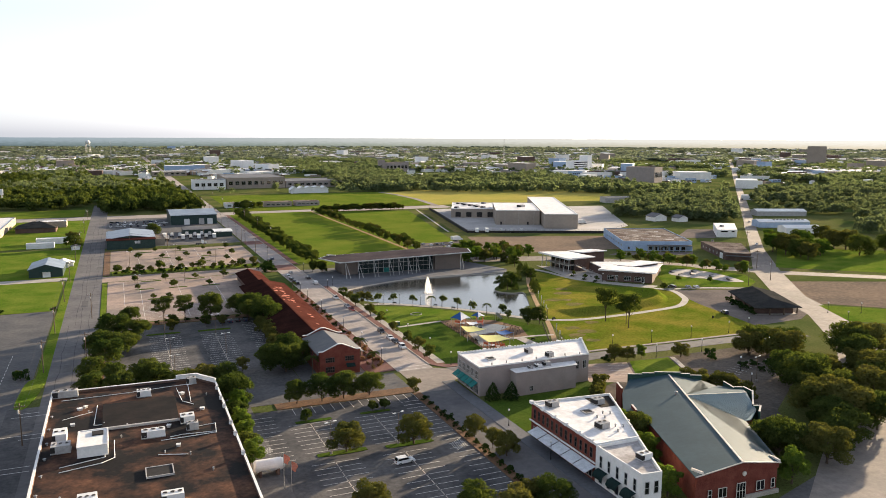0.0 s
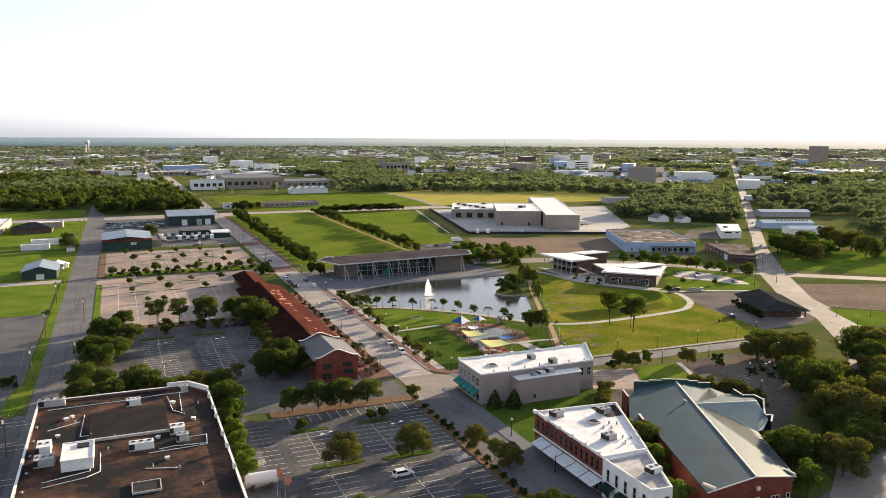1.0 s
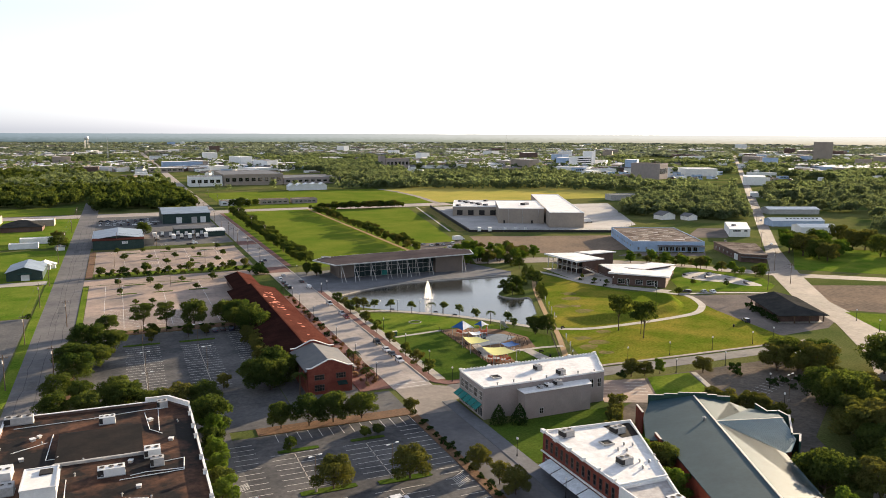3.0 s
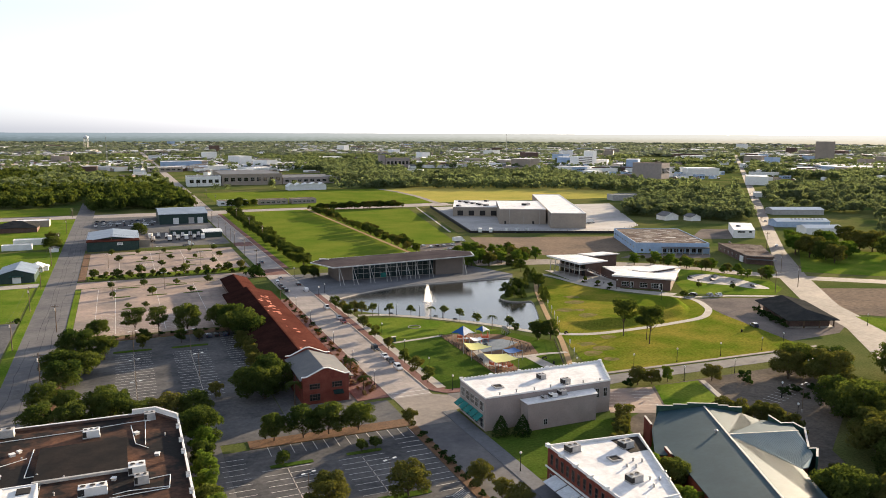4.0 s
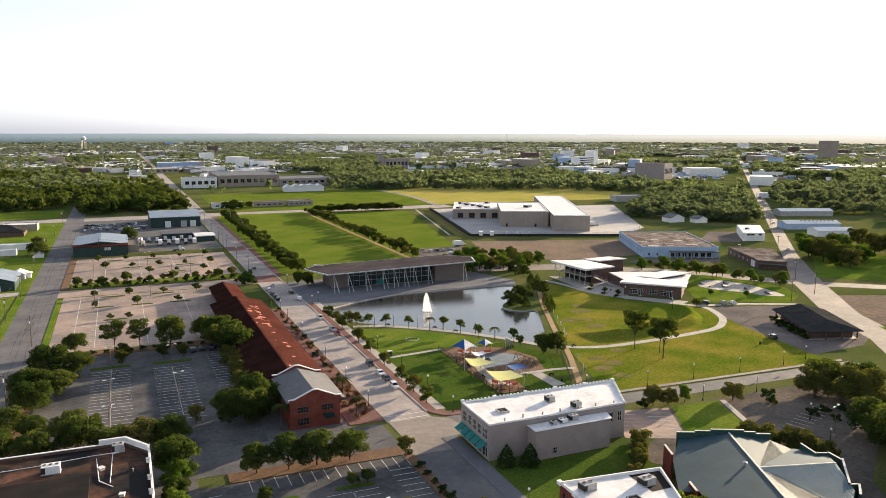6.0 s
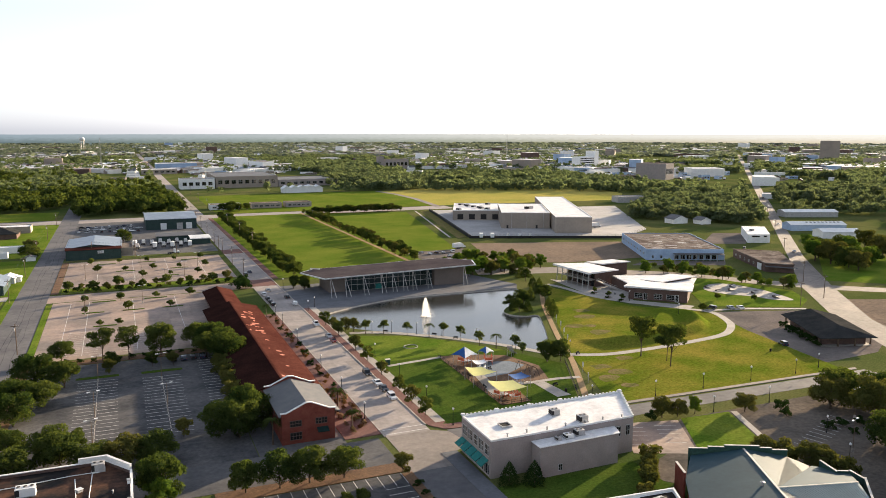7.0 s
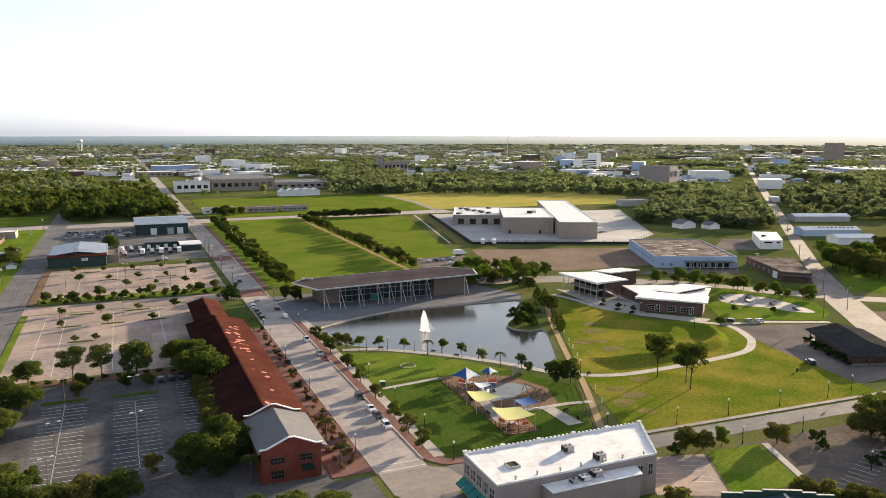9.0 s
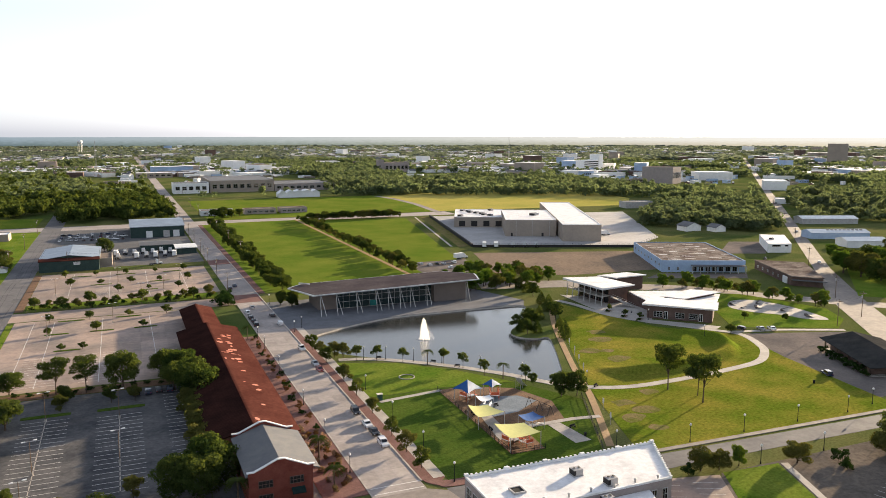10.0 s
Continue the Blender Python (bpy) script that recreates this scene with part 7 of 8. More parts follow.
def semi(x, y, turn, colour="white", trailer=False):
    key = ("semi", colour, trailer)
    m = Matrix.Translation((x, y, 0.04)) @ Matrix.Rotation(turn, 4, "Z")
    if key in CARS:
        return copy_thing(CARS[key], m)
    ob = thing("lorry", label=f"{colour} lorry with boxy body in the yard" if trailer else f"{colour} lorry tractor unit parked in the yard", category="lorry", group="lorries")
    part("chassis", box(bmesh.new(), -3.4, 3.2, -0.5, 0.5, 0.6, 1.0), M["dark_steel"], ob)
    part("cab", side_profile(bmesh.new(), [(0.3, 0.8), (2.0, 0.8), (2.0, 2.1), (1.7, 3.0), (0.3, 3.5)], 1.2), M["car_" + colour], ob)
    part("bonnet", side_profile(bmesh.new(), [(2.0, 0.8), (3.6, 0.8), (3.6, 1.6), (2.0, 1.95)], 1.0), M["car_" + colour], ob)
    part("windscreen", solid(bmesh.new(), [(2.03, -1.0, 2.05), (2.03, 1.0, 2.05), (1.75, 0.9, 2.85), (1.75, -0.9, 2.85)], (0.05, 0, 0)), M["glass"], ob)
    if trailer:
        part("cargo_box", box(bmesh.new(), -6.0, 0.1, -1.25, 1.25, 1.05, 3.8), M["white_metal"], ob, "white box body")
    for sx in (-2.9, -1.8, 2.7):
        for sy in (-1.0, 1.0):
            wh = part("tyre", TYRE, None, ob, at=Matrix.Translation((sx, sy, 0.52)) @ Matrix.Diagonal((1.55, 2.0, 1.55, 1)))
            part("rim", RIM, None, wh)
    CARS[key] = ob
    ob.matrix_basis = m
    return ob


semi(50.5, 554, 0.2)
for i in range(9):
    semi(29 + 5.4 * i, 604 if i % 2 else 600, 1.5)
for i in range(5):
    semi(41 + 5.5 * i, 586 + (i % 2) * 2, 1.5, trailer=i % 2 == 0)
semi(29, 600, 1.45, trailer=True)
semi(30, 586, 1.45)
for i, (x, y) in enumerate(((260, 545), (267.4, 542), (278.3, 537.5), (285.8, 534.4), (292.8, 531.5))):
    semi(x, y, 1.15, trailer=i < 2)
semi(366, 574, 0.2, trailer=True)
semi(372, 566, 0.1, trailer=True)
semi(226, 505, 0.25, trailer=True)

# ---- car park lines ----
LINE = kept(("stall_line",), lambda: box(bmesh.new(), -2.75, 2.75, -0.07, 0.07, 0, 0.012), M["paint"])
DASH = kept(("centre_dash",), lambda: box(bmesh.new(), -0.12, 0.12, -1.1, 1.1, 0, 0.02), M["kerb"])


def stalls(lot, x, y0, y1, sides=(-1, 1), dashes=True):
    parent = bpy.data.objects[lot]
    n = int((y1 - y0) / 2.76)
    for i in range(n + 1):
        for s in sides:
            part("stall_line", LINE, None, parent, at=Matrix.Translation((x + s * 2.95, y0 + 2.76 * i, 0.031)))
    if dashes:
        for i in range(int((y1 - y0) / 2.76)):
            part("wheel_stop", DASH, None, parent, at=Matrix.Translation((x, y0 + 1.38 + 2.76 * i, 0.031)))


stalls("front_car_park", 42.2, 168.5, 188)
stalls("front_car_park", 42.0, 128, 163)
stalls("front_car_park", 59.7, 168, 188)
stalls("front_car_park", 59.3, 122, 163)
stalls("front_car_park", 73.2, 128, 196, (-0.1,), False)
stalls("front_car_park", 32.4, 166, 197, (-0.5,), False)
stalls("shaded_car_park", 30.0, 246, 298)
stalls("shaded_car_park", 11.7, 240, 298)
stalls("shaded_car_park", 47.5, 262, 312, (-1,), False)
parent = bpy.data.objects["front_car_park"]
for i in range(14):
    part("stall_line", LINE, None, parent, at=Matrix.Translation((40 + 2.76 * i, 198.2, 0.031)) @ Matrix.Rotation(1.57, 4, "Z"))
parent = bpy.data.objects["alley"]
for y in (163.5, 172.5):
    for i in range(6):
        part("hatch_line", LINE, None, parent, at=Matrix.Translation((28.4, y + 0.55 * i, 0.045)) @ Matrix.Rotation(0.5, 4, "Z") @ Matrix.Diagonal((0.45, 1, 1, 1)))
parent = bpy.data.objects["front_car_park"]
for i in range(8):
    part("hatch_line", LINE, None, parent, at=Matrix.Translation((73.2, 158 + 0.6 * i, 0.031)) @ Matrix.Rotation(0.6, 4, "Z") @ Matrix.Diagonal((0.8, 1, 1, 1)))
for lot, xs, y0, y1 in (("middle_car_park", (-1.5, 6, 24, 42), 329, 421), ("north_car_park", (8, 26, 44, 62), 462, 537)):
    for x in xs:
        for k in range(6):
            yy = y0 + (y1 - y0) * k / 6
            part("bay_line", box(bmesh.new(), x - 0.09, x + 0.09, yy + 0.4, yy + (y1 - y0) / 6 - 0.4, 0.031, 0.042), M["paint"], bpy.data.objects[lot])
for lot, x, y0, y1 in (("middle_car_park", 6, 331, 366), ("middle_car_park", 24, 331, 366), ("north_car_park", 26, 466, 492)):
    stalls(lot, x, y0, y1, (-1, 1), False)
parent = bpy.data.objects["west_car_park"]
for i in range(12):
    part("dash_line", box(bmesh.new(), -38.5, -38.3, 248 + 3.6 * i, 250 + 3.6 * i, 0.031, 0.036), M["paint"], parent)
parent = bpy.data.objects["left_road"]
for k, (x, y0, y1) in enumerate(((-22.6, 150, 330), (-18.6, 180, 520), (-15.4, 160, 420), (-20.4, 330, 700), (-14.2, 430, 740), (-17.2, 520, 760))):
    seam = [(x + 0.35 * math.sin(i * 1.3 + k) + 0.2 * math.sin(i * 3.1), y0 + (y1 - y0) * i / 24) for i in range(25)]
    part("tar_seam", prism(bmesh.new(), strip(seam, 0.24), 0.05, 0.054), M["dark_asphalt"], parent, "dark tar seam")
for k in range(9):
    part("tar_seam", prism(bmesh.new(), strip([(-25, 205 + 47 * k), (-19, 205.6 + 47 * k), (-12.2, 204.8 + 47 * k)], 0.22), 0.05, 0.0545), M["dark_asphalt"], parent, "dark tar seam")
for x, y, w, l in ((-21.5, 262, 2.4, 9), (-16, 301, 3.0, 6), (-19.5, 365, 2.6, 14), (-15.2, 468, 3.2, 9), (-21, 540, 2.8, 16)):
    part("road_patch", prism(bmesh.new(), rect(x, x + w, y, y + l), 0.05, 0.0548), M["asphalt"], parent, "darker asphalt patch")
parent = bpy.data.objects["road_apron"]
for x0, x1, y in ((-30.3, -25.2, 224.6), (-31.8, -23.2, 221.9), (-32.7, -23.1, 207.1), (-28.4, -23.2, 204.2), (-32, -24, 186), (-32, -24, 183)):
    part("stop_line", box(bmesh.new(), x0, x1, y - 0.12, y + 0.12, 0.06, 0.066), M["paint"], parent)
parent = bpy.data.objects["corner_car_park"]
for i in range(9):
    part("stall_line", LINE, None, parent, at=Matrix.Translation((140 + 3.1 * i, 100 + 1.6 * i, 0.031)) @ Matrix.Rotation(2.2, 4, "Z"))
parent = bpy.data.objects["gallery_car_park"]
for i in range(12):
    part("stall_line", LINE, None, parent, at=Matrix.Translation((170 + 2.76 * i * 0.86, 176 + 1.0 * i, 0.031)) @ Matrix.Rotation(1.9, 4, "Z"))
parent = bpy.data.objects["side_lot"]
for i in range(5):
    part("stall_line", LINE, None, parent, at=Matrix.Translation((149.2 - 1.15 * i, 201.0 - 2.5 * i, 0.043)) @ Matrix.Rotation(-0.42, 4, "Z"))
    part("stall_line", LINE, None, parent, at=Matrix.Translation((140.6 - 1.15 * i, 203.2 - 2.5 * i, 0.043)) @ Matrix.Rotation(-0.42, 4, "Z"))
parent = bpy.data.objects["main_street"]
for y, x0, x1 in ((226.2, 80, 91.2), (223.2, 80, 91.2), (424.5, 86, 91.2)):
    part("stop_line", box(bmesh.new(), x0, x1, y - 0.15, y + 0.15, 0.063, 0.068), M["paint"], parent)
# planted islands in the car parks
isl = kept(("island",), lambda: prism(bmesh.new(), smooth([(-5.2, -1.0), (5.2, -1.0), (6.0, 0), (5.2, 1.0), (-5.2, 1.0), (-6.0, 0)], 3, closed=True), -0.1, 0.16), M["dense_lawn"])
for lot, x, y, k in (("front_car_park", 45, 166.1, 1), ("front_car_park", 62, 165, 1), ("front_car_park", 43.5, 189.4, 0.8), ("front_car_park", 61, 189.8, 0.7), ("shaded_car_park", 11.5, 302, 1), ("shaded_car_park", 30.5, 301.5, 1), ("middle_car_park", 13, 372, 0.7),
                     ("middle_car_park", 8, 398, 0.7), ("middle_car_park", 24, 398, 0.7), ("middle_car_park", 40, 398, 0.7), ("middle_car_park", 12, 420, 0.8), ("middle_car_park", 34, 420, 0.8), ("north_car_park", 44, 478, 0.7), ("north_car_park", 22, 500, 0.8), ("north_car_park", 50, 500, 0.8),
                     ("north_car_park", 12, 528, 0.8), ("north_car_park", 34, 528, 0.8), ("north_car_park", 58, 528, 0.8)):
    part("planted_island", isl, None, bpy.data.objects[lot], at=Matrix.Translation((x, y, 0.0)) @ Matrix.Diagonal((k, k, 1, 1)))


# ---- lamps and poles ----
POSTS = {}


def post(kind, x, y, h, turn=0.0):
    m = Matrix.Translation((x, y, 0)) @ Matrix.Rotation(turn, 4, "Z")
    if (kind, h) in POSTS:
        return copy_thing(POSTS[kind, h], m)
    if kind == "globe":
        ob = thing("street_lamp", label="black park lamp post with white globe", category="lamp", group="park lamps")
        part("pole", tube(bmesh.new(), (0, 0, 0), (0, 0, h - 0.6), 0.09, 0.06, 8), M["dark_steel"], ob)
        part("base", tube(bmesh.new(), (0, 0, 0), (0, 0, 0.7), 0.2, 0.12, 8), M["dark_steel"], ob)
        bm = bmesh.new()
        bmesh.ops.create_uvsphere(bm, u_segments=12, v_segments=8, radius=0.28, matrix=Matrix.Translation((0, 0, h - 0.35)) @ Matrix.Diagonal((1, 1, 1.25, 1)))
        part("globe", bm, M["white_wall"], ob, "white globe")
    elif kind == "lot":
        ob = thing("car_park_light", label="tall thin car park light with twin heads", category="lamp", group="car park lights")
        part("pole", tube(bmesh.new(), (0, 0, 0.5), (0, 0, h), 0.1, 0.07, 8), M["wood_pole"], ob)
        part("footing", tube(bmesh.new(), (0, 0, 0), (0, 0, 0.8), 0.3, None, 10), M["concrete"], ob)
        for s in (-1, 1):
            part("arm", beam(bmesh.new(), (0, 0, h - 0.1), (s * 0.9, 0, h), 0.07, 0.07), M["steel"], ob)
            part("lamp_head", box(bmesh.new(), s * 1.2 - 0.4, s * 1.2 + 0.4, -0.2, 0.2, h - 0.06, h + 0.1), M["white_metal"], ob, "white lamp head")
    elif kind == "bollard":
        ob = thing("banner_post", label="slim white marker post beside the dirt track", category="post", group="white posts")
        part("pole", tube(bmesh.new(), (0, 0, 0), (0, 0, h), 0.07, None, 8), M["steel"], ob)
        part("panel", box(bmesh.new(), -0.05, 0.05, -0.28, 0.28, h * 0.55, h * 0.98), M["white_metal"], ob, "white panel")
    else:
        ob = thing("utility_pole", label="weathered wooden utility pole with crossarm", category="pole", group="utility poles")
        part("pole", tube(bmesh.new(), (0, 0, 0), (0, 0, h), 0.17, 0.11, 8), M["wood_pole"], ob)
        part("crossarm", box(bmesh.new(), -1.3, 1.3, -0.07, 0.07, h - 1.0, h - 0.82), M["wood_pole"], ob)
        for s in (-1.1, -0.5, 0.5, 1.1):
            part("insulator", tube(bmesh.new(), (s, 0, h - 0.82), (s, 0, h - 0.6), 0.05, None, 6), M["galv"], ob)
        part("transformer", tube(bmesh.new(), (0.3, 0.25, h - 2.6), (0.3, 0.25, h - 1.6), 0.25, None, 10), M["unit"], ob)
    POSTS[kind, h] = ob
    ob.matrix_basis = m
    return ob


for x, y in ((161.6, 220.8), (179, 220.8), (197.5, 220.8), (216, 220.8), (168, 204), (188, 204), (207, 203), (142.2, 224.4), (98.2, 222.6), (78.2, 259), (78.2, 284), (78.2, 320), (78.2, 347), (78.2, 362), (78.2, 236), (40.4, 206.4), (98.4, 242), (98.4, 265), (98.4, 290),
             (107, 320.6), (114, 318), (122, 312.3), (130, 306.6), (139, 295.4), (148, 283.6), (162, 268), (205, 266), (228, 222.8), (184, 181), (174, 166), (90.4, 166), (89.6, 143), (235, 300), (232, 330), (282, 232), (275, 216), (295, 226), (92.8, 366), (92.8, 420), (97, 372)):
    post("globe", x, y, 4.9)
for x, y in ((11.8, 297.5), (11.7, 262), (30, 293), (30, 262), (11.7, 240), (2.6, 478), (40, 452), (50.6, 470), (28, 410), (5, 395), (42.2, 166), (59.4, 166), (30, 500), (60, 500), (180, 170), (200, 186)):
    post("lot", x, y, 8.2, 0.3)
for x, y in ((176.5, 309), (172.5, 299), (168.5, 290), (164.5, 281), (151, 250), (146.5, 240)):
    post("bollard", x + 3.6, y - 1.6, 3.4)
LINE_W = [(-27, 200), (-27, 264), (-27, 318), (-27, 380), (-27, 432), (-27, 500), (-27, 570), (-27, 650), (-27, 740)]
LINE_E = [(100.5, 560), (100.8, 620), (101, 690), (101, 760), (101, 840), (101, 930), (101, 1030)]
LINE_S = [(4, 551), (28, 549), (52, 548), (77.5, 549)]
LINE_R = [(296, 293), (318, 300), (340, 332), (402, 404), (470, 478), (545, 560), (640, 665)]
LINE_M = [(78.7, 452 + 44 * i) for i in range(13)]
LINE_X = [(-14.5, 270), (-14.5, 340)]
for row in (LINE_W, LINE_E, LINE_S, LINE_R, LINE_M, LINE_X):
    for i, (x, y) in enumerate(row):
        a, b = row[max(i - 1, 0)], row[min(i + 1, len(row) - 1)]
        post("wood", x, y, 11.0, math.atan2(b[1] - a[1], b[0] - a[0]) + math.pi / 2)
def cable(p, q, sag, r=0.02, n=8):
    """One wire that hangs between two poles."""
    bm, prev = bmesh.new(), None
    side = Vector((p[1] - q[1], q[0] - p[0], 0)).normalized() * r
    for k in range(n + 1):
        t = k / n
        c = Vector(p).lerp(Vector(q), t) - Vector((0, 0, 4 * sag * t * (1 - t)))
        ring = [bm.verts.new(c + side), bm.verts.new(c - side), bm.verts.new(c + Vector((0, 0, r * 1.7)))]
        if prev:
            for i in range(3):
                bm.faces.new((prev[i], prev[(i + 1) % 3], ring[(i + 1) % 3], ring[i]))
        prev = ring
    ob = new("power_cable", finish(bm, "power_cable", M["dark_steel"]))
    tagged(ob, "dark sagging power cable strung between poles", "cable", "power cables")


for row in (LINE_W, LINE_E, LINE_S, LINE_R, LINE_M):
    for (xa, ya), (xb, yb) in zip(row, row[1:]):
        n = Vector((ya - yb, xb - xa)).normalized()
        for off in (-1.1, 1.1):
            cable((xa + n.x * off, ya + n.y * off, 10.45), (xb + n.x * off, yb + n.y * off, 10.45), 1.25)

# ---- fountain ----
def spray_mat():
    m = bpy.data.materials.new("white water spray")
    m.use_nodes = True
    N, L = m.node_tree.nodes, m.node_tree.links
    N.remove(N["Principled BSDF"])
    d, tr, ms, cl, out = N.new("ShaderNodeBsdfDiffuse"), N.new("ShaderNodeBsdfTranslucent"), N.new("ShaderNodeMixShader"), N.new("ShaderNodeMixShader"), N["Material Output"]
    d.inputs["Color"].default_value = tr.inputs["Color"].default_value = (0.95, 0.95, 0.95, 1)
    ms.inputs["Fac"].default_value, cl.inputs["Fac"].default_value = 0.7, 0.34
    L.new(d.outputs[0], ms.inputs[1])
    L.new(tr.outputs[0], ms.inputs[2])
    L.new(N.new("ShaderNodeBsdfTransparent").outputs[0], cl.inputs[1])
    L.new(ms.outputs[0], cl.inputs[2])
    L.new(cl.outputs[0], out.inputs["Surface"])
    return m


M["spray"] = spray_mat()
ft = thing("fountain", (136.2, 339.2, -0.55), 0, "white backlit fountain plume in the pond", "fountain")
rng = np.random.default_rng(8)


def droplets(n, height, foot, top, lean, size):
    """Thin upright streaks of water that thin out towards the plume's top."""
    t = rng.uniform(0, 1, n) ** 1.35
    ang, out = rng.uniform(0, 6.283, n), np.sqrt(rng.uniform(0, 1, n))
    rad = (top + (foot - top) * (1 - t) ** 0.85) * out
    z = height * t * (1 - 0.18 * out * out)
    pos = np.stack([rad * np.cos(ang) + lean * (1 - t) * out, rad * np.sin(ang), z], 1)
    side = np.stack([np.cos(ang * 3.7), np.sin(ang * 3.7), np.zeros(n)], 1)
    s = size * rng.uniform(0.5, 1.3, (n, 1))
    tall = np.array((0, 0, 1.0)) * s * 3.2
    return np.stack([pos - side * s - tall, pos + side * s - tall * 0.6, pos + tall], 1)


part("jet", leaf_mesh("jet", np.concatenate([droplets(3000, 8.4, 2.1, 0.75, 0.3, 0.07), droplets(1100, 6.6, 2.6, 1.5, 2.2, 0.045)]), M["spray"]), None, ft, "white water spray", kind="stuff")
part("float", tube(bmesh.new(), (0, 0, -0.1), (0, 0, 0.12), 0.9, 0.8, 14), M["dark_steel"], ft)
part("foam", tube(bmesh.new(), (0, 0, 0), (0, 0, 0.05), 2.5, 2.1, 18), M["spray"], ft, "white foam ring")


# ---- playground ----
def fence(name, pts, h, step, material, label, post_w=0.1):
    ob = thing(name, (*pts[0], 0), 0, label, "fence")
    pm = kept(("fence_post", h, material.name), lambda: box(bmesh.new(), -post_w / 2, post_w / 2, -post_w / 2, post_w / 2, 0, h), material)
    for a, b in zip(pts, pts[1:]):
        n = max(1, int(span(a, b) / step))
        for i in range(n + (b == pts[-1])):
            p = Vector(a).lerp(Vector(b), i / n)
            part("post", pm, None, ob, at=Matrix.Translation((p.x - pts[0][0], p.y - pts[0][1], 0)))
        for z in (0.15, h * 0.5, h - 0.08):
            part("rail", beam(bmesh.new(), (*a, z), (*b, z), 0.06, 0.06), material, ob, world_space=True)
    return ob


PG = [(118.2, 281.6), (116.8, 231), (126.1, 231), (127.2, 243.5), (141, 246.7), (145, 260), (140.2, 274.4), (128, 281)]
sheet("playground_floor", PG, 0.085, M["mulch"], "brown mulch playground floor", "playground")
sheet("playground_rubber", [(121, 262), (130, 270), (138, 268), (141, 262), (132, 256), (124, 255)], 0.10, mat("blue grey rubber surface", (0.16, 0.19, 0.22), scale=0.2), "blue grey rubber play surface", "playground")
sheet("playground_slab", [(118, 240), (121, 258), (124, 258), (122, 240)], 0.11, M["concrete"], "pale slab walk in the playground", "path")
sheet("playground_path", strip([(127, 245.4), (135, 245.4), (143, 245.6), (151, 244.4)], 1.9), 0.11, M["concrete"], "pale footpath", "path")
sheet("climbing_pit", [(134.5, 244.2), (138.3, 244.4), (139.4, 231.2), (134.8, 231)], 0.12, M["concrete"], "pale exercise slab", "path")
fence("playground_fence", [(118.2, 281.6), (116.8, 231), (126.1, 231)], 1.3, 2.4, M["dark_steel"], "dark metal playground fence")
fence("track_fence", [(155.4, 260.6), (146.1, 240.6), (138.1, 223.4)], 1.2, 2.4, M["dark_steel"], "dark metal fence beside the dirt track")
M["sail_yellow"] = mat("yellow sail cloth", (0.50, 0.49, 0.19), (0.44, 0.43, 0.17), rough=0.7, scale=0.4, finemix=0.06)
M["sail_blue"] = mat("blue sail cloth", (0.022, 0.075, 0.22), (0.03, 0.09, 0.25), rough=0.7, scale=0.4, finemix=0.06)
M["sail_white"] = mat("white sail cloth", (0.66, 0.68, 0.70), rough=0.7, scale=0.4, finemix=0.05)
M["play_red"] = mat("orange red play plastic", (0.42, 0.07, 0.03), (0.5, 0.12, 0.05), rough=0.4, scale=0.8, finemix=0.08)
M["play_grey"] = mat("pale play plastic", (0.50, 0.52, 0.55), rough=0.35, scale=0.8, finemix=0.08)


def sail(name, corners, material, label, sag=0.5, group="shade sails"):
    """A hanging square of cloth with posts under its corners."""
    c = [Vector(p) for p in corners]
    ob = thing(name, (c[0].x, c[0].y, 0), 0, label, "shade sail", group)
    bm, n = bmesh.new(), 8
    for layer in (0, -0.03):
        grid = [[bm.verts.new(c[0].lerp(c[1], i / n).lerp(c[3].lerp(c[2], i / n), j / n) + Vector((0, 0, layer - sag * (4 * (i / n) * (1 - i / n) + 4 * (j / n) * (1 - j / n)) * 0.5 + (0.9 * sag if 0 < i < n and 0 < j < n else 0) * 0))) for j in range(n + 1)] for i in range(n + 1)]
        for i in range(n):
            for j in range(n):
                bm.faces.new((grid[i][j], grid[i + 1][j], grid[i + 1][j + 1], grid[i][j + 1]))
    part("cloth", bm, material, ob, world_space=True)
    for p in c:
        part("post", tube(bmesh.new(), (p.x, p.y, 0), (p.x, p.y, p.z + 0.15), 0.09, None, 8), M["steel"], ob, world_space=True)
    return ob


def canopy(x, y, r, h, material, label):
    """A four sided pyramid canopy on posts."""
    ob = thing("play_canopy", (x, y, 0), 0.4, label, "canopy", "play canopies")
    low = [(-r, -r, h), (r, -r, h), (r, r, h), (-r, r, h)]
    for i in range(4):
        a, b = Vector(low[i]), Vector(low[(i + 1) % 4])
        mid = (a + b) / 2 * 0.86
        mid.z = h + 0.35
        bm = bmesh.new()
        solid(bm, [tuple(a), tuple(mid), tuple(b), (0, 0, h + r * 0.85)], (0, 0, -0.05))
        part("cloth_panel", bm, material if i % 2 else M["sail_white"], ob)
    for sx, sy in ((-1, -1), (1, -1), (1, 1), (-1, 1)):
        part("post", tube(bmesh.new(), (sx * r * 0.86, sy * r * 0.86, 0), (sx * r * 0.86, sy * r * 0.86, h), 0.08, None, 8), M["steel"], ob)
    return ob


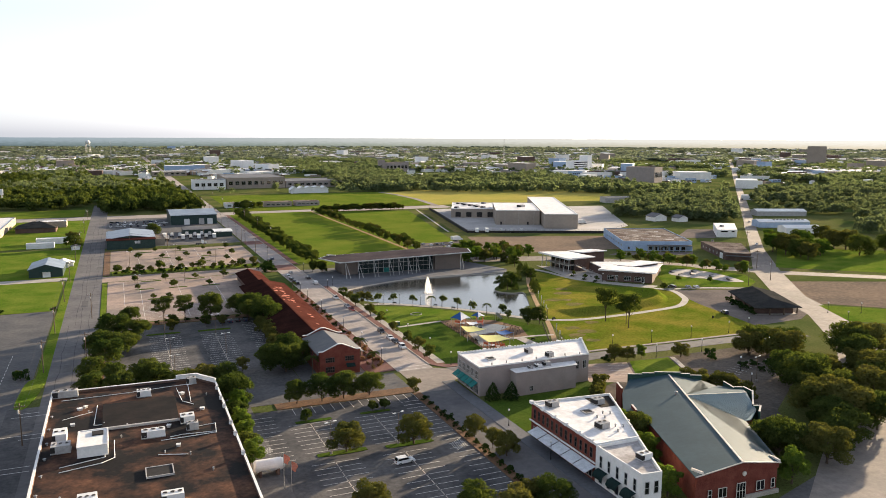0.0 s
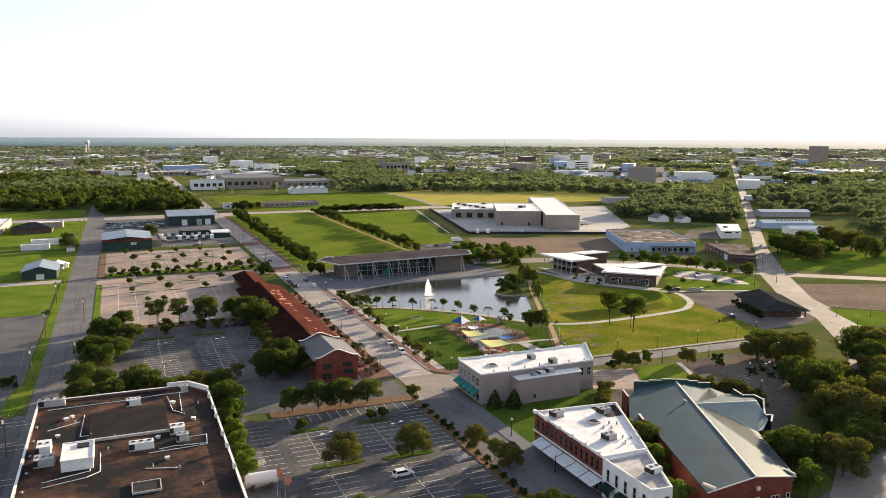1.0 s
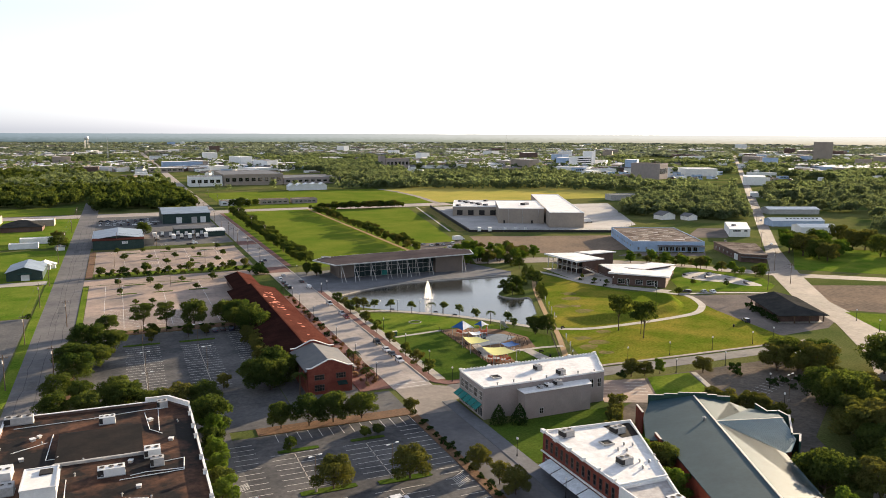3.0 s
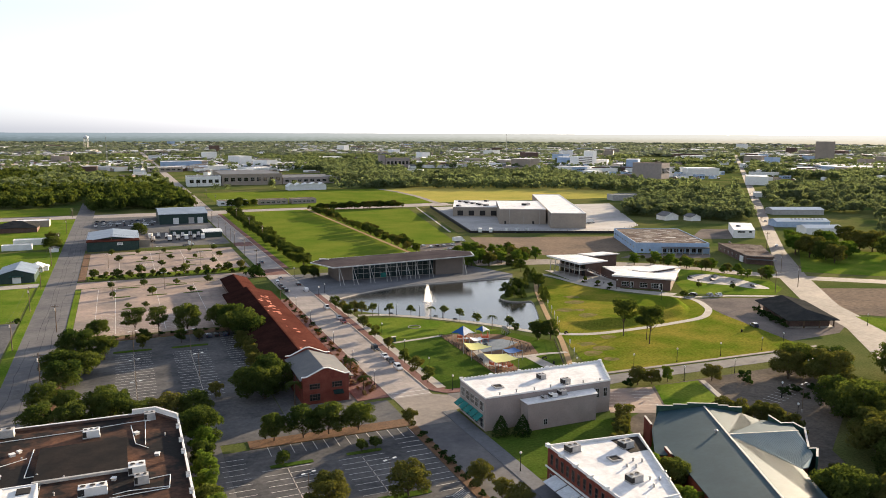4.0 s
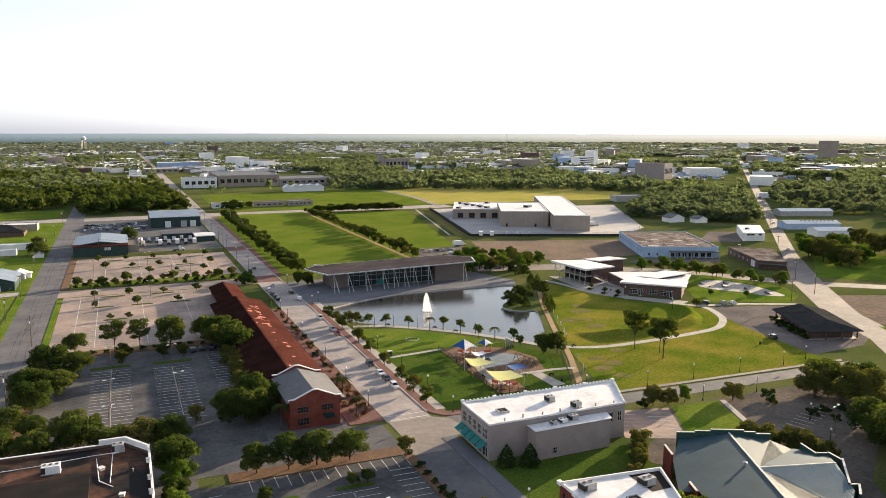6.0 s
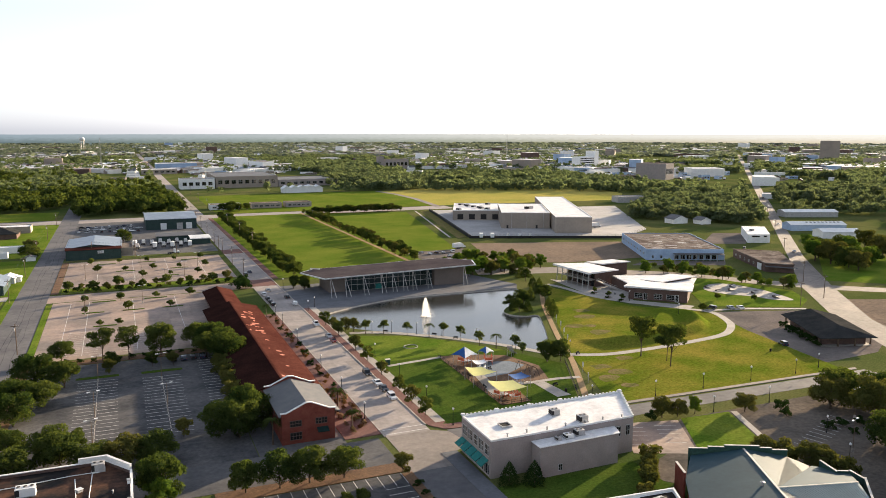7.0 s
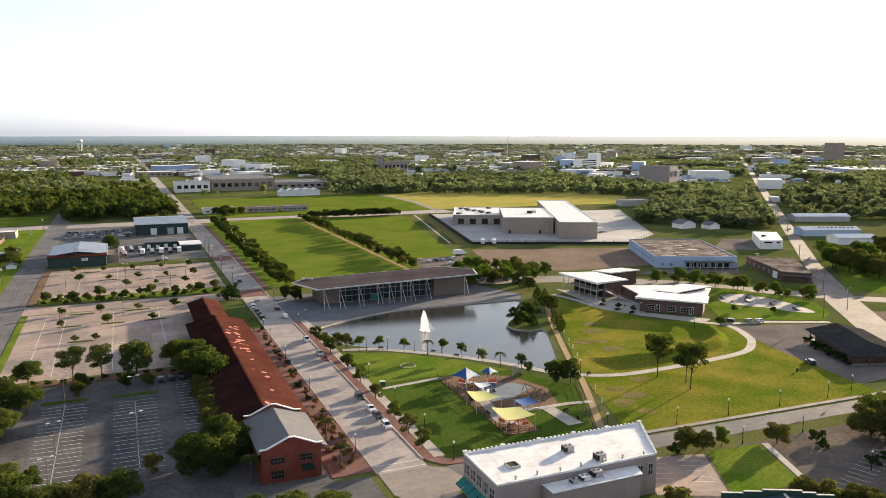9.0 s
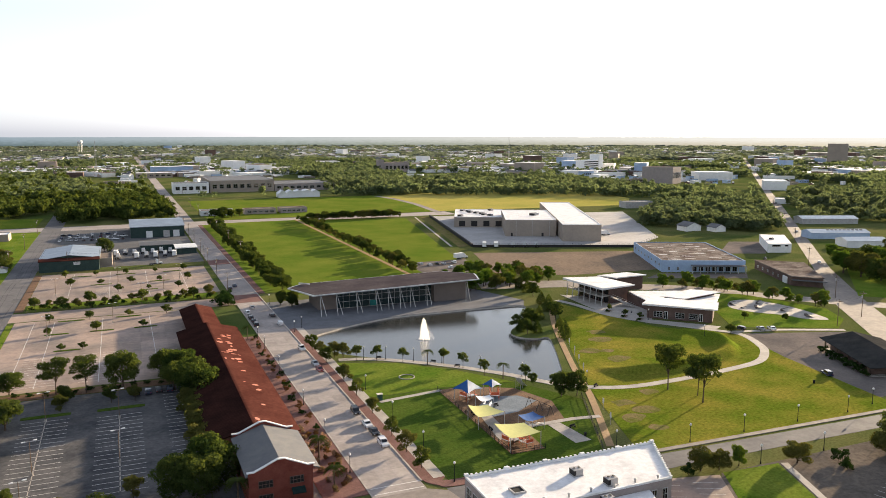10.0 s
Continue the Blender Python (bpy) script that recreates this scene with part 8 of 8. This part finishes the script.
sail("shade_sail", [(116.5, 255.6, 4.2), (116.0, 248.0, 3.6), (123.3, 247.5, 4.3), (122.1, 255.5, 3.6)], M["sail_yellow"], "yellow sail shade on steel posts")
sail("shade_sail", [(116.9, 240.7, 4.3), (117.0, 232.0, 3.7), (125.0, 231.4, 4.4), (124.9, 239.9, 3.7)], M["sail_yellow"], "yellow sail shade on steel posts")
sail("shade_sail", [(126.7, 246.2, 3.3), (127.2, 241.8, 3.0), (132.2, 242.2, 3.4), (131.9, 247.7, 3.0)], M["sail_blue"], "deep blue sail shade on steel posts")
sail("shade_sail", [(122.6, 263.9, 3.4), (122.6, 259.6, 3.1), (126.5, 260.3, 3.4), (126.9, 263.7, 3.1)], M["sail_white"], "pale sail shade on steel posts")
canopy(123.3, 271, 3.1, 3.2, M["sail_blue"], "blue and white pyramid play canopy")
canopy(130.8, 270.4, 2.0, 3.6, M["sail_blue"], "blue pyramid play canopy")


def play_frame(x, y, turn, material, label, k=1.0):
    ob = thing("climbing_frame", (x, y, 0), turn, label, "climbing frame", "play structures")
    for sx in (-2, 0, 2):
        for sy in (-1.2, 1.2):
            part("post", tube(bmesh.new(), (sx * k, sy * k, 0), (sx * k, sy * k, 3.0 * k), 0.08, None, 8), material, ob)
    part("deck", box(bmesh.new(), -2.1 * k, 0.1 * k, -1.3 * k, 1.3 * k, 1.4 * k, 1.52 * k), M["play_grey"], ob)
    part("deck", box(bmesh.new(), 0.1 * k, 2.1 * k, -1.3 * k, 1.3 * k, 0.9 * k, 1.02 * k), M["play_grey"], ob)
    for sy in (-1.25, 1.25):
        for z in (1.8, 2.3):
            part("rail", tube(bmesh.new(), (-2 * k, sy * k, z * k), (2 * k, sy * k, z * k), 0.05, None, 6), material, ob)
    bm = bmesh.new()
    for i in range(6):
        a, b = i / 6, (i + 1) / 6
        solid(bm, [(2.1 + 2.6 * a, -0.35, 1.0 - 0.9 * a ** 0.8), (2.1 + 2.6 * a, 0.35, 1.0 - 0.9 * a ** 0.8), (2.1 + 2.6 * b, 0.35, 1.0 - 0.9 * b ** 0.8), (2.1 + 2.6 * b, -0.35, 1.0 - 0.9 * b ** 0.8)], (0, 0, -0.06))
    part("slide", bm, material, ob, "moulded plastic slide")
    part("panel", box(bmesh.new(), -2.05 * k, -1.95 * k, -1.1 * k, 1.1 * k, 1.6 * k, 2.5 * k), material, ob)
    return ob


play_frame(119.8, 237.2, 0.3, M["play_red"], "orange red climbing frame with slide", 0.95)
play_frame(122.8, 234.8, 1.7, M["play_red"], "orange red climbing frame with slide", 0.8)
play_frame(123.3, 271, 0.5, M["play_red"], "red and white climbing frame under canopy")
play_frame(130.8, 268.6, 1.2, M["play_red"], "red climbing frame with tower")
play_frame(125.2, 261.6, 0.9, M["play_grey"], "pale low play structure", 0.7)
play_frame(129.6, 244.6, 0.2, M["play_grey"], "pale low play structure", 0.6)
slide = thing("tall_slide", (141, 273, 0), 0.6, "tall pale curved slide on steel legs", "slide")
bm = bmesh.new()
for i in range(8):
    a, b = i / 8, (i + 1) / 8
    solid(bm, [(4 * a, -1.0, 3.6 - 3.4 * a ** 0.7), (4 * a, 1.0, 3.6 - 3.4 * a ** 0.7), (4 * b, 1.0, 3.6 - 3.4 * b ** 0.7), (4 * b, -1.0, 3.6 - 3.4 * b ** 0.7)], (0, 0, -0.1))
part("chute", bm, M["play_grey"], slide)
for sx, sy in ((0, -0.8), (0, 0.8), (1.4, -0.8), (1.4, 0.8)):
    part("leg", tube(bmesh.new(), (sx, sy, 0), (sx, sy, 3.3 - sx), 0.07, None, 6), M["steel"], slide)
swing = thing("swing_frame", (137.5, 254, 0), -1.37, "long dark steel swing frame", "swing")
for x in (-4.5, 0, 4.5):
    for s in (-1, 1):
        part("leg", tube(bmesh.new(), (x, s * 1.3, 0), (x, 0, 2.9), 0.06, None, 6), M["dark_steel"], swing)
part("top_bar", tube(bmesh.new(), (-4.7, 0, 2.9), (4.7, 0, 2.9), 0.07, None, 6), M["dark_steel"], swing)
for x in (-3.4, -1.2, 1.2, 3.4):
    part("seat", box(bmesh.new(), x - 0.25, x + 0.25, -0.1, 0.1, 0.55, 0.6), M["rubber"], swing)
    for s in (-0.22, 0.22):
        part("chain", tube(bmesh.new(), (x + s, 0, 0.58), (x + s, 0, 2.9), 0.015, None, 4), M["galv"], swing)


def bench(x, y, turn):
    m = Matrix.Translation((x, y, 0.08)) @ Matrix.Rotation(turn, 4, "Z")
    if "bench" in POSTS:
        return copy_thing(POSTS["bench"], m)
    ob = thing("park_bench", label="dark metal park bench with backrest", category="bench", group="park benches")
    part("seat", box(bmesh.new(), -0.9, 0.9, -0.25, 0.25, 0.42, 0.47), M["dark_steel"], ob)
    part("backrest", box(bmesh.new(), -0.9, 0.9, 0.22, 0.28, 0.5, 0.9), M["dark_steel"], ob)
    for s in (-0.8, 0.8):
        part("leg", box(bmesh.new(), s - 0.04, s + 0.04, -0.25, 0.28, 0, 0.45), M["dark_steel"], ob)
    POSTS["bench"] = ob
    ob.matrix_basis = m
    return ob


for x, y, t in ((127.5, 308.2, -0.8), (112, 319.5, -0.4), (119.5, 259, 1.5), (119.2, 247, 1.5), (128, 262, 0.3), (139.5, 240, 0.2), (133, 300.6, -0.8), (164, 266, 0.4), (234, 344, 0.9)):
    bench(x, y, t)
ring_bm = bmesh.new()
for i in range(24):
    a, b = 2 * math.pi * i / 24, 2 * math.pi * (i + 1) / 24
    prism(ring_bm, [(114 + 2.6 * math.cos(a), 297 + 2.6 * math.sin(a)), (114 + 2.6 * math.cos(b), 297 + 2.6 * math.sin(b)), (114 + 2.3 * math.cos(b), 297 + 2.3 * math.sin(b)), (114 + 2.3 * math.cos(a), 297 + 2.3 * math.sin(a))], 0, 0.2)
ob = new("lawn_ring", finish(ring_bm, "lawn_ring", M["concrete"]))
tagged(ob, "pale stone ring set in the lawn", "stone ring")
gatebox = thing("entrance_kiosk", (99.4, 279.5, 0), 0, "small pale kiosk box on the pavement", "kiosk")
part("body", box(bmesh.new(), -0.7, 0.7, -0.5, 0.5, 0.1, 1.9), M["green_trim"], gatebox)
part("top", box(bmesh.new(), -0.85, 0.85, -0.65, 0.65, 1.9, 2.05), M["cream_cap"], gatebox)
for x, y, c in ((228, 243, "blue"), (139.5, 234, "dark")):
    bn = thing("waste_bin", (x, y, 0), 0, "dark metal waste bin", "bin", "bins")
    part("body", tube(bmesh.new(), (0, 0, 0.05), (0, 0, 0.95), 0.32, 0.36, 12), M["dark_steel"], bn)
    part("lid", tube(bmesh.new(), (0, 0, 0.95), (0, 0, 1.1), 0.4, 0.2, 12), M["vent"], bn)

# ---- skate park ----
for x, y, w, d, h, t in ((287, 339, 5, 3, 0.9, 0.3), (292, 330, 5, 2.4, 0.7, 0.9), (298, 320, 5, 2.4, 1.0, 0.2), (299, 309, 4, 2, 0.8, 1.1), (299, 336, 5, 2.2, 0.9, 0.5), (285, 331, 3, 1.6, 0.5, 0.1)):
    sk = thing("skate_ramp", (x, y, 0.1), t, "pale concrete skate ramp", "ramp", "skate ramps")
    part("ramp", solid(bmesh.new(), [(-w / 2, -d / 2, 0.02), (w / 2, -d / 2, 0.02), (w / 2, d / 2, h), (-w / 2, d / 2, h)], (0, 0, -0.1)), M["concrete"], sk)
    part("back", box(bmesh.new(), -w / 2, w / 2, d / 2, d / 2 + 0.8, 0, h), M["gravel"], sk)
    part("edge", tube(bmesh.new(), (-w / 2, d / 2, h + 0.02), (w / 2, d / 2, h + 0.02), 0.05, None, 6), M["dark_steel"], sk)

# ---- fences ----
sheet("yard_bank", strip([(248.2, 552), (292, 740)], 8.0), 0.07, M["bare_grass"], "brown grassy bank beside the yard wall", "bank")
sheet("bank_path", strip([(240.4, 556), (283.6, 742)], 1.6), 0.085, M["concrete"], "pale footpath beside the bank", "path")
fence("yard_fence", [(252, 547), (355, 505), (400, 538)], 2.6, 6, M["dark_steel"], "dark mesh fence round the warehouse yard")
wl = thing("yard_wall", (250, 640, 0), 0, "long dark retaining wall beside the yard", "wall")
part("wall", beam(bmesh.new(), (253, 549, 1.0), (297, 738, 1.0), 1.2, 2.0), M["vent"], wl, world_space=True)
part("front_wall", beam(bmesh.new(), (252, 546.4, 0.9), (354, 504.5, 0.9), 0.5, 1.8), M["vent"], wl, world_space=True)
fence("lane_fence", [(-10, 541.5), (76, 541)], 1.0, 3, M["wood_pole"], "low rail fence along the car park", 0.2)
fence("lane_rail", [(-9, 443), (70, 443)], 0.9, 3, M["wood_pole"], "low rail fence along the lane", 0.2)

# ---- far landmarks ----
wt = thing("white_tower_block", (900, 1395, 0), 0.4, "pale white tower block with taller stair core", "tower block")
part("body", box(bmesh.new(), -34, 20, -10, 10, 0, 25), M["white_wall"], wt)
part("core", box(bmesh.new(), 16, 30, -11, 11, 0, 36), M["white_wall"], wt)
for k in range(5):
    part("window_band", box(bmesh.new(), -33, 15, -10.2, -9.9, 4 + 4.2 * k, 5.8 + 4.2 * k), M["glass"], wt)
# Taupe walls stand in for dark brick paled by haze.
flat_block("dark_brick_works", 520, 572, 1545, 1570, 19, "taupe", "old_roof", "tall dull brown works building", windows=6)
flat_block("works_tower", 508, 519, 1545, 1560, 25, "taupe", "old_roof", "dull brown works tower")
flat_block("brown_block", 800, 832, 1040, 1090, 25, "taupe", "old_roof", "brown brick block of flats", "building", 0.5, windows=6)
flat_block("white_store", 925, 980, 1085, 1130, 13, "white_metal", "white_roof", "large white metal store", turn=-0.4)
flat_block("white_store", 890, 930, 1150, 1180, 10, "white_metal", "white_roof", "large white metal store", turn=-0.4)
flat_block("red_store", 668, 706, 745, 765, 6, "brick", "white_roof", "low red fronted store", turn=-0.75)
flat_block("white_canopy_store", 700, 740, 705, 722, 5, "white_metal", "white_roof", "low white store with flat roof", turn=-0.75)
for x, y, l, wallm, lab in ((521, 488.5, 43, "bldg_blue", "long pale blue metal shed with white vented roof"), (593.5, 561, 48, "unit", "long grey metal shed among trees"), (500.1, 449.2, 28, "white_metal", "long white metal shed beside the field")):
    lsh = gabled("long_shed_east", x - l / 2, x + l / 2, y - 8, y + 8, 4.8, 6.6, wallm, "white_metal", lab, "shed", "x", 0.4, "long sheds")
    lsh.matrix_basis = lsh.matrix_basis @ Matrix.Rotation(-0.38, 4, "Z")
    if wallm == "bldg_blue":
        for i in range(9):
            part("roof_vent", box(bmesh.new(), -8 + 3.1 * i, -6.6 + 3.1 * i, -3.2, -1.8, 5.6, 6.45), M["vent"], lsh, "dark square roof vent")
flat_block("pale_office", 850, 900, 880, 910, 12, "white_wall", "white_roof", "pale office block with dark windows", turn=0.83, windows=7)
flat_block("grey_shed", 516, 548, 735, 752, 6, "unit", "grey_metal", "plain grey metal storage shed", "shed", -0.2)
flat_block("grey_shed", 580, 612, 750, 768, 5, "unit", "grey_metal", "plain grey metal storage shed", "shed", -0.4)
gabled("white_house", 444, 458, 560, 572, 4, 7, "white_wall", "grey_metal", "white gabled house among trees", "house")
gabled("white_house", 462, 472, 548, 558, 3.6, 6, "white_wall", "grey_metal", "white gabled house among trees", "house")
flat_block("factory", 96, 140, 1120, 1150, 13, "white_wall", "grey_metal", "pale factory block with dark windows", windows=5)
flat_block("factory_hall", 142, 225, 1126, 1240, 15, "bldg_tan", "grey_metal", "long tan factory hall with grey roof", windows=9)
flat_block("factory_hall", 226, 310, 1126, 1200, 9, "taupe", "grey_metal", "long low factory hall", windows=9)
for i in range(5):
    gabled("white_tent_shed", 209 + 10 * i, 219 + 10 * i, 1008, 1024, 5 + 0.9 * i % 3, 9, "white_metal", "white_metal", "white gabled metal shed", "shed", group="white sheds")
for x0, x1, c in ((102, 132, "white_metal"), (142, 172, "bldg_tan"), (176, 202, "taupe")):
    flat_block("roadside_store", x0, x1, 826, 842, 4.5, c, "old_roof", "low roadside store with flat roof", "store", group="roadside stores", windows=5)
flat_block("blue_warehouse", 89, 165, 1636, 1676, 14, "bldg_blue", "white_roof", "large pale blue warehouse", "warehouse")
flat_block("pale_warehouse", 60, 120, 1520, 1560, 8, "bldg_tan", "white_roof", "pale low warehouse with flat roof", "warehouse", windows=6)
flat_block("pale_warehouse", 10, 60, 1700, 1730, 8, "bldg_tan", "white_roof", "pale low warehouse with flat roof", "warehouse")
flat_block("tall_hotel", 1620, 1664, 1440, 1464, 52, "bldg_tan", "old_roof", "tall plain tan hotel block", "hotel", -0.85)
sign = thing("roadside_sign", (-112, 905, 0), 0, "tall pole sign by the road", "sign")
part("pole", tube(bmesh.new(), (0, 0, 0), (0, 0, 15), 0.6, None, 8), M["steel"], sign)
part("panel", box(bmesh.new(), -1.6, 1.6, -0.6, 0.6, 14, 20), M["white_metal"], sign)
wtw = thing("water_tower", (-96, 3300, 0), 0, "far pale water tower on legs", "water tower")
bm = bmesh.new()
bmesh.ops.create_uvsphere(bm, u_segments=16, v_segments=10, radius=10, matrix=Matrix.Translation((0, 0, 46)) @ Matrix.Diagonal((1, 1, 0.75, 1)))
part("tank", bm, M["white_metal"], wtw)
for i in range(6):
    a = i * math.pi / 3
    part("leg", tube(bmesh.new(), (8.6 * math.cos(a), 8.6 * math.sin(a), 0), (7.6 * math.cos(a), 7.6 * math.sin(a), 43), 0.8, None, 6), M["steel"], wtw)
for x, y, h in ((1076, 2083, 87), (-10, 1830, 62)):
    mast = thing("radio_mast", (x, y, 0), 0, "thin grey lattice radio mast", "mast", "radio masts")
    bm = bmesh.new()
    for a in (0, 2.09, 4.19):
        tube(bm, (1.6 * math.cos(a), 1.6 * math.sin(a), 0), (0.4 * math.cos(a), 0.4 * math.sin(a), h), 0.3, 0.2, 5)
    part("lattice", bm, M["galv"], mast)

# ---- scattered buildings to the horizon ----
PROTO = {}
for x, y, k, turn, kx, ky, kz in FAR:
    m = Matrix.Translation((x, y, 0)) @ Matrix.Rotation(turn, 4, "Z") @ Matrix.Diagonal((kx, ky, kz, 1))
    if k not in PROTO:
        if k < 3:
            PROTO[k] = gabled("far_house", -8, 8, -6, 6, 5, 8.5, ("white_wall", "bldg_tan", "brick_brown")[k], ("grey_metal", "charcoal", "white_metal")[k], "far gabled house among trees", "house", "x", group="far houses")
        else:
            w = (18, 26, 34, 44, 22)[k - 3]
            PROTO[k] = flat_block("far_store", -w, w, -12, 12, (7, 8, 9, 9, 11)[k - 3], ("white_wall", "white_metal", "bldg_tan", "white_wall", "bldg_blue")[k - 3], ("white_roof", "white_roof", "old_roof", "white_roof", "grey_metal")[k - 3], "far flat roofed store with pale walls", "store", group="far stores", windows=5 if k in (5, 7) else 0)
        PROTO[k].matrix_basis = m
    else:
        copy_thing(PROTO[k], m)

# ---- the far town, too small to tell house from house ----
def far_town(spots):
    """Plain houses with gabled roofs and flat roofed stores, all in one mesh."""
    rt = random.Random(77)
    slots = [M[k] for k in ("white_wall", "bldg_tan", "brick_brown", "white_metal", "bldg_blue", "white_roof", "grey_metal", "charcoal", "old_roof")]
    verts, faces, slot = [], [], []
    for x, y, turn in spots:
        store = rt.random() < 0.45
        w, d, h = (rt.uniform(14, 42), rt.uniform(10, 24), rt.uniform(5, 9.5)) if store else (rt.uniform(6, 10), rt.uniform(5, 8), rt.uniform(4, 6))
        if store and rt.random() < 0.05:
            w, h = rt.uniform(10, 18), rt.uniform(14, 24)
        c, s, o = math.cos(turn), math.sin(turn), len(verts)
        plan = [(-w, -d), (w, -d), (w, d), (-w, d)]
        for z in (0, h):
            verts += [(x + u * c - v * s, y + u * s + v * c, z) for u, v in plan]
        sides = [(o, o + 1, o + 5, o + 4), (o + 1, o + 2, o + 6, o + 5), (o + 2, o + 3, o + 7, o + 6), (o + 3, o, o + 4, o + 7)]
        wall = rt.choice((0, 0, 1, 1, 2, 3, 4) if store else (0, 0, 1, 2))
        roof = rt.choice((5, 5, 5, 6, 8) if store else (6, 7, 6, 5))
        faces += sides
        slot += [wall] * 4
        if store:
            faces.append((o + 4, o + 5, o + 6, o + 7))
            slot.append(roof)
        else:
            verts += [(x - w * c, y - w * s, h + d * 0.5), (x + w * c, y + w * s, h + d * 0.5)]
            faces += [(o + 4, o + 5, o + 9, o + 8), (o + 6, o + 7, o + 8, o + 9), (o + 7, o + 4, o + 8), (o + 5, o + 6, o + 9)]
            slot += [roof, roof, wall, wall]
    me = bpy.data.meshes.new("far_town")
    me.from_pydata(verts, [], faces)
    for m in slots:
        me.materials.append(m)
    me.polygons.foreach_set("material_index", slot)
    me.update()
    return me


structure("far_town", far_town(TOWN), None, "pale roofs and walls of the far town", "town")["kind"] = "stuff"

# ---- glowing backdrop painted as hazy land on the horizon ----
hz = bpy.data.materials.new("painted haze backdrop")
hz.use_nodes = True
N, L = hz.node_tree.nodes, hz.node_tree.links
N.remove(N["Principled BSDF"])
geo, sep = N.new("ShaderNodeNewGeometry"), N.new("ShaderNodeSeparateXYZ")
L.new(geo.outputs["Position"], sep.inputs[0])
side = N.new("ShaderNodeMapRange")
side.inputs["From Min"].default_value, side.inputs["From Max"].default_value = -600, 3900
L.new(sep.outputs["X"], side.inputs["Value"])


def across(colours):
    """A soft ramp of painted haze colours, paler towards the sun in the east."""
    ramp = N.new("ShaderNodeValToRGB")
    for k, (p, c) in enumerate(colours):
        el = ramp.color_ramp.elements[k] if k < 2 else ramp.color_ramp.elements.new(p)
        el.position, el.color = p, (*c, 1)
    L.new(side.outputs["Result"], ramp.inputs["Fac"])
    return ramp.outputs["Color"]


# Haze is painted into the emission: pale at the ridge, darker at the foot.
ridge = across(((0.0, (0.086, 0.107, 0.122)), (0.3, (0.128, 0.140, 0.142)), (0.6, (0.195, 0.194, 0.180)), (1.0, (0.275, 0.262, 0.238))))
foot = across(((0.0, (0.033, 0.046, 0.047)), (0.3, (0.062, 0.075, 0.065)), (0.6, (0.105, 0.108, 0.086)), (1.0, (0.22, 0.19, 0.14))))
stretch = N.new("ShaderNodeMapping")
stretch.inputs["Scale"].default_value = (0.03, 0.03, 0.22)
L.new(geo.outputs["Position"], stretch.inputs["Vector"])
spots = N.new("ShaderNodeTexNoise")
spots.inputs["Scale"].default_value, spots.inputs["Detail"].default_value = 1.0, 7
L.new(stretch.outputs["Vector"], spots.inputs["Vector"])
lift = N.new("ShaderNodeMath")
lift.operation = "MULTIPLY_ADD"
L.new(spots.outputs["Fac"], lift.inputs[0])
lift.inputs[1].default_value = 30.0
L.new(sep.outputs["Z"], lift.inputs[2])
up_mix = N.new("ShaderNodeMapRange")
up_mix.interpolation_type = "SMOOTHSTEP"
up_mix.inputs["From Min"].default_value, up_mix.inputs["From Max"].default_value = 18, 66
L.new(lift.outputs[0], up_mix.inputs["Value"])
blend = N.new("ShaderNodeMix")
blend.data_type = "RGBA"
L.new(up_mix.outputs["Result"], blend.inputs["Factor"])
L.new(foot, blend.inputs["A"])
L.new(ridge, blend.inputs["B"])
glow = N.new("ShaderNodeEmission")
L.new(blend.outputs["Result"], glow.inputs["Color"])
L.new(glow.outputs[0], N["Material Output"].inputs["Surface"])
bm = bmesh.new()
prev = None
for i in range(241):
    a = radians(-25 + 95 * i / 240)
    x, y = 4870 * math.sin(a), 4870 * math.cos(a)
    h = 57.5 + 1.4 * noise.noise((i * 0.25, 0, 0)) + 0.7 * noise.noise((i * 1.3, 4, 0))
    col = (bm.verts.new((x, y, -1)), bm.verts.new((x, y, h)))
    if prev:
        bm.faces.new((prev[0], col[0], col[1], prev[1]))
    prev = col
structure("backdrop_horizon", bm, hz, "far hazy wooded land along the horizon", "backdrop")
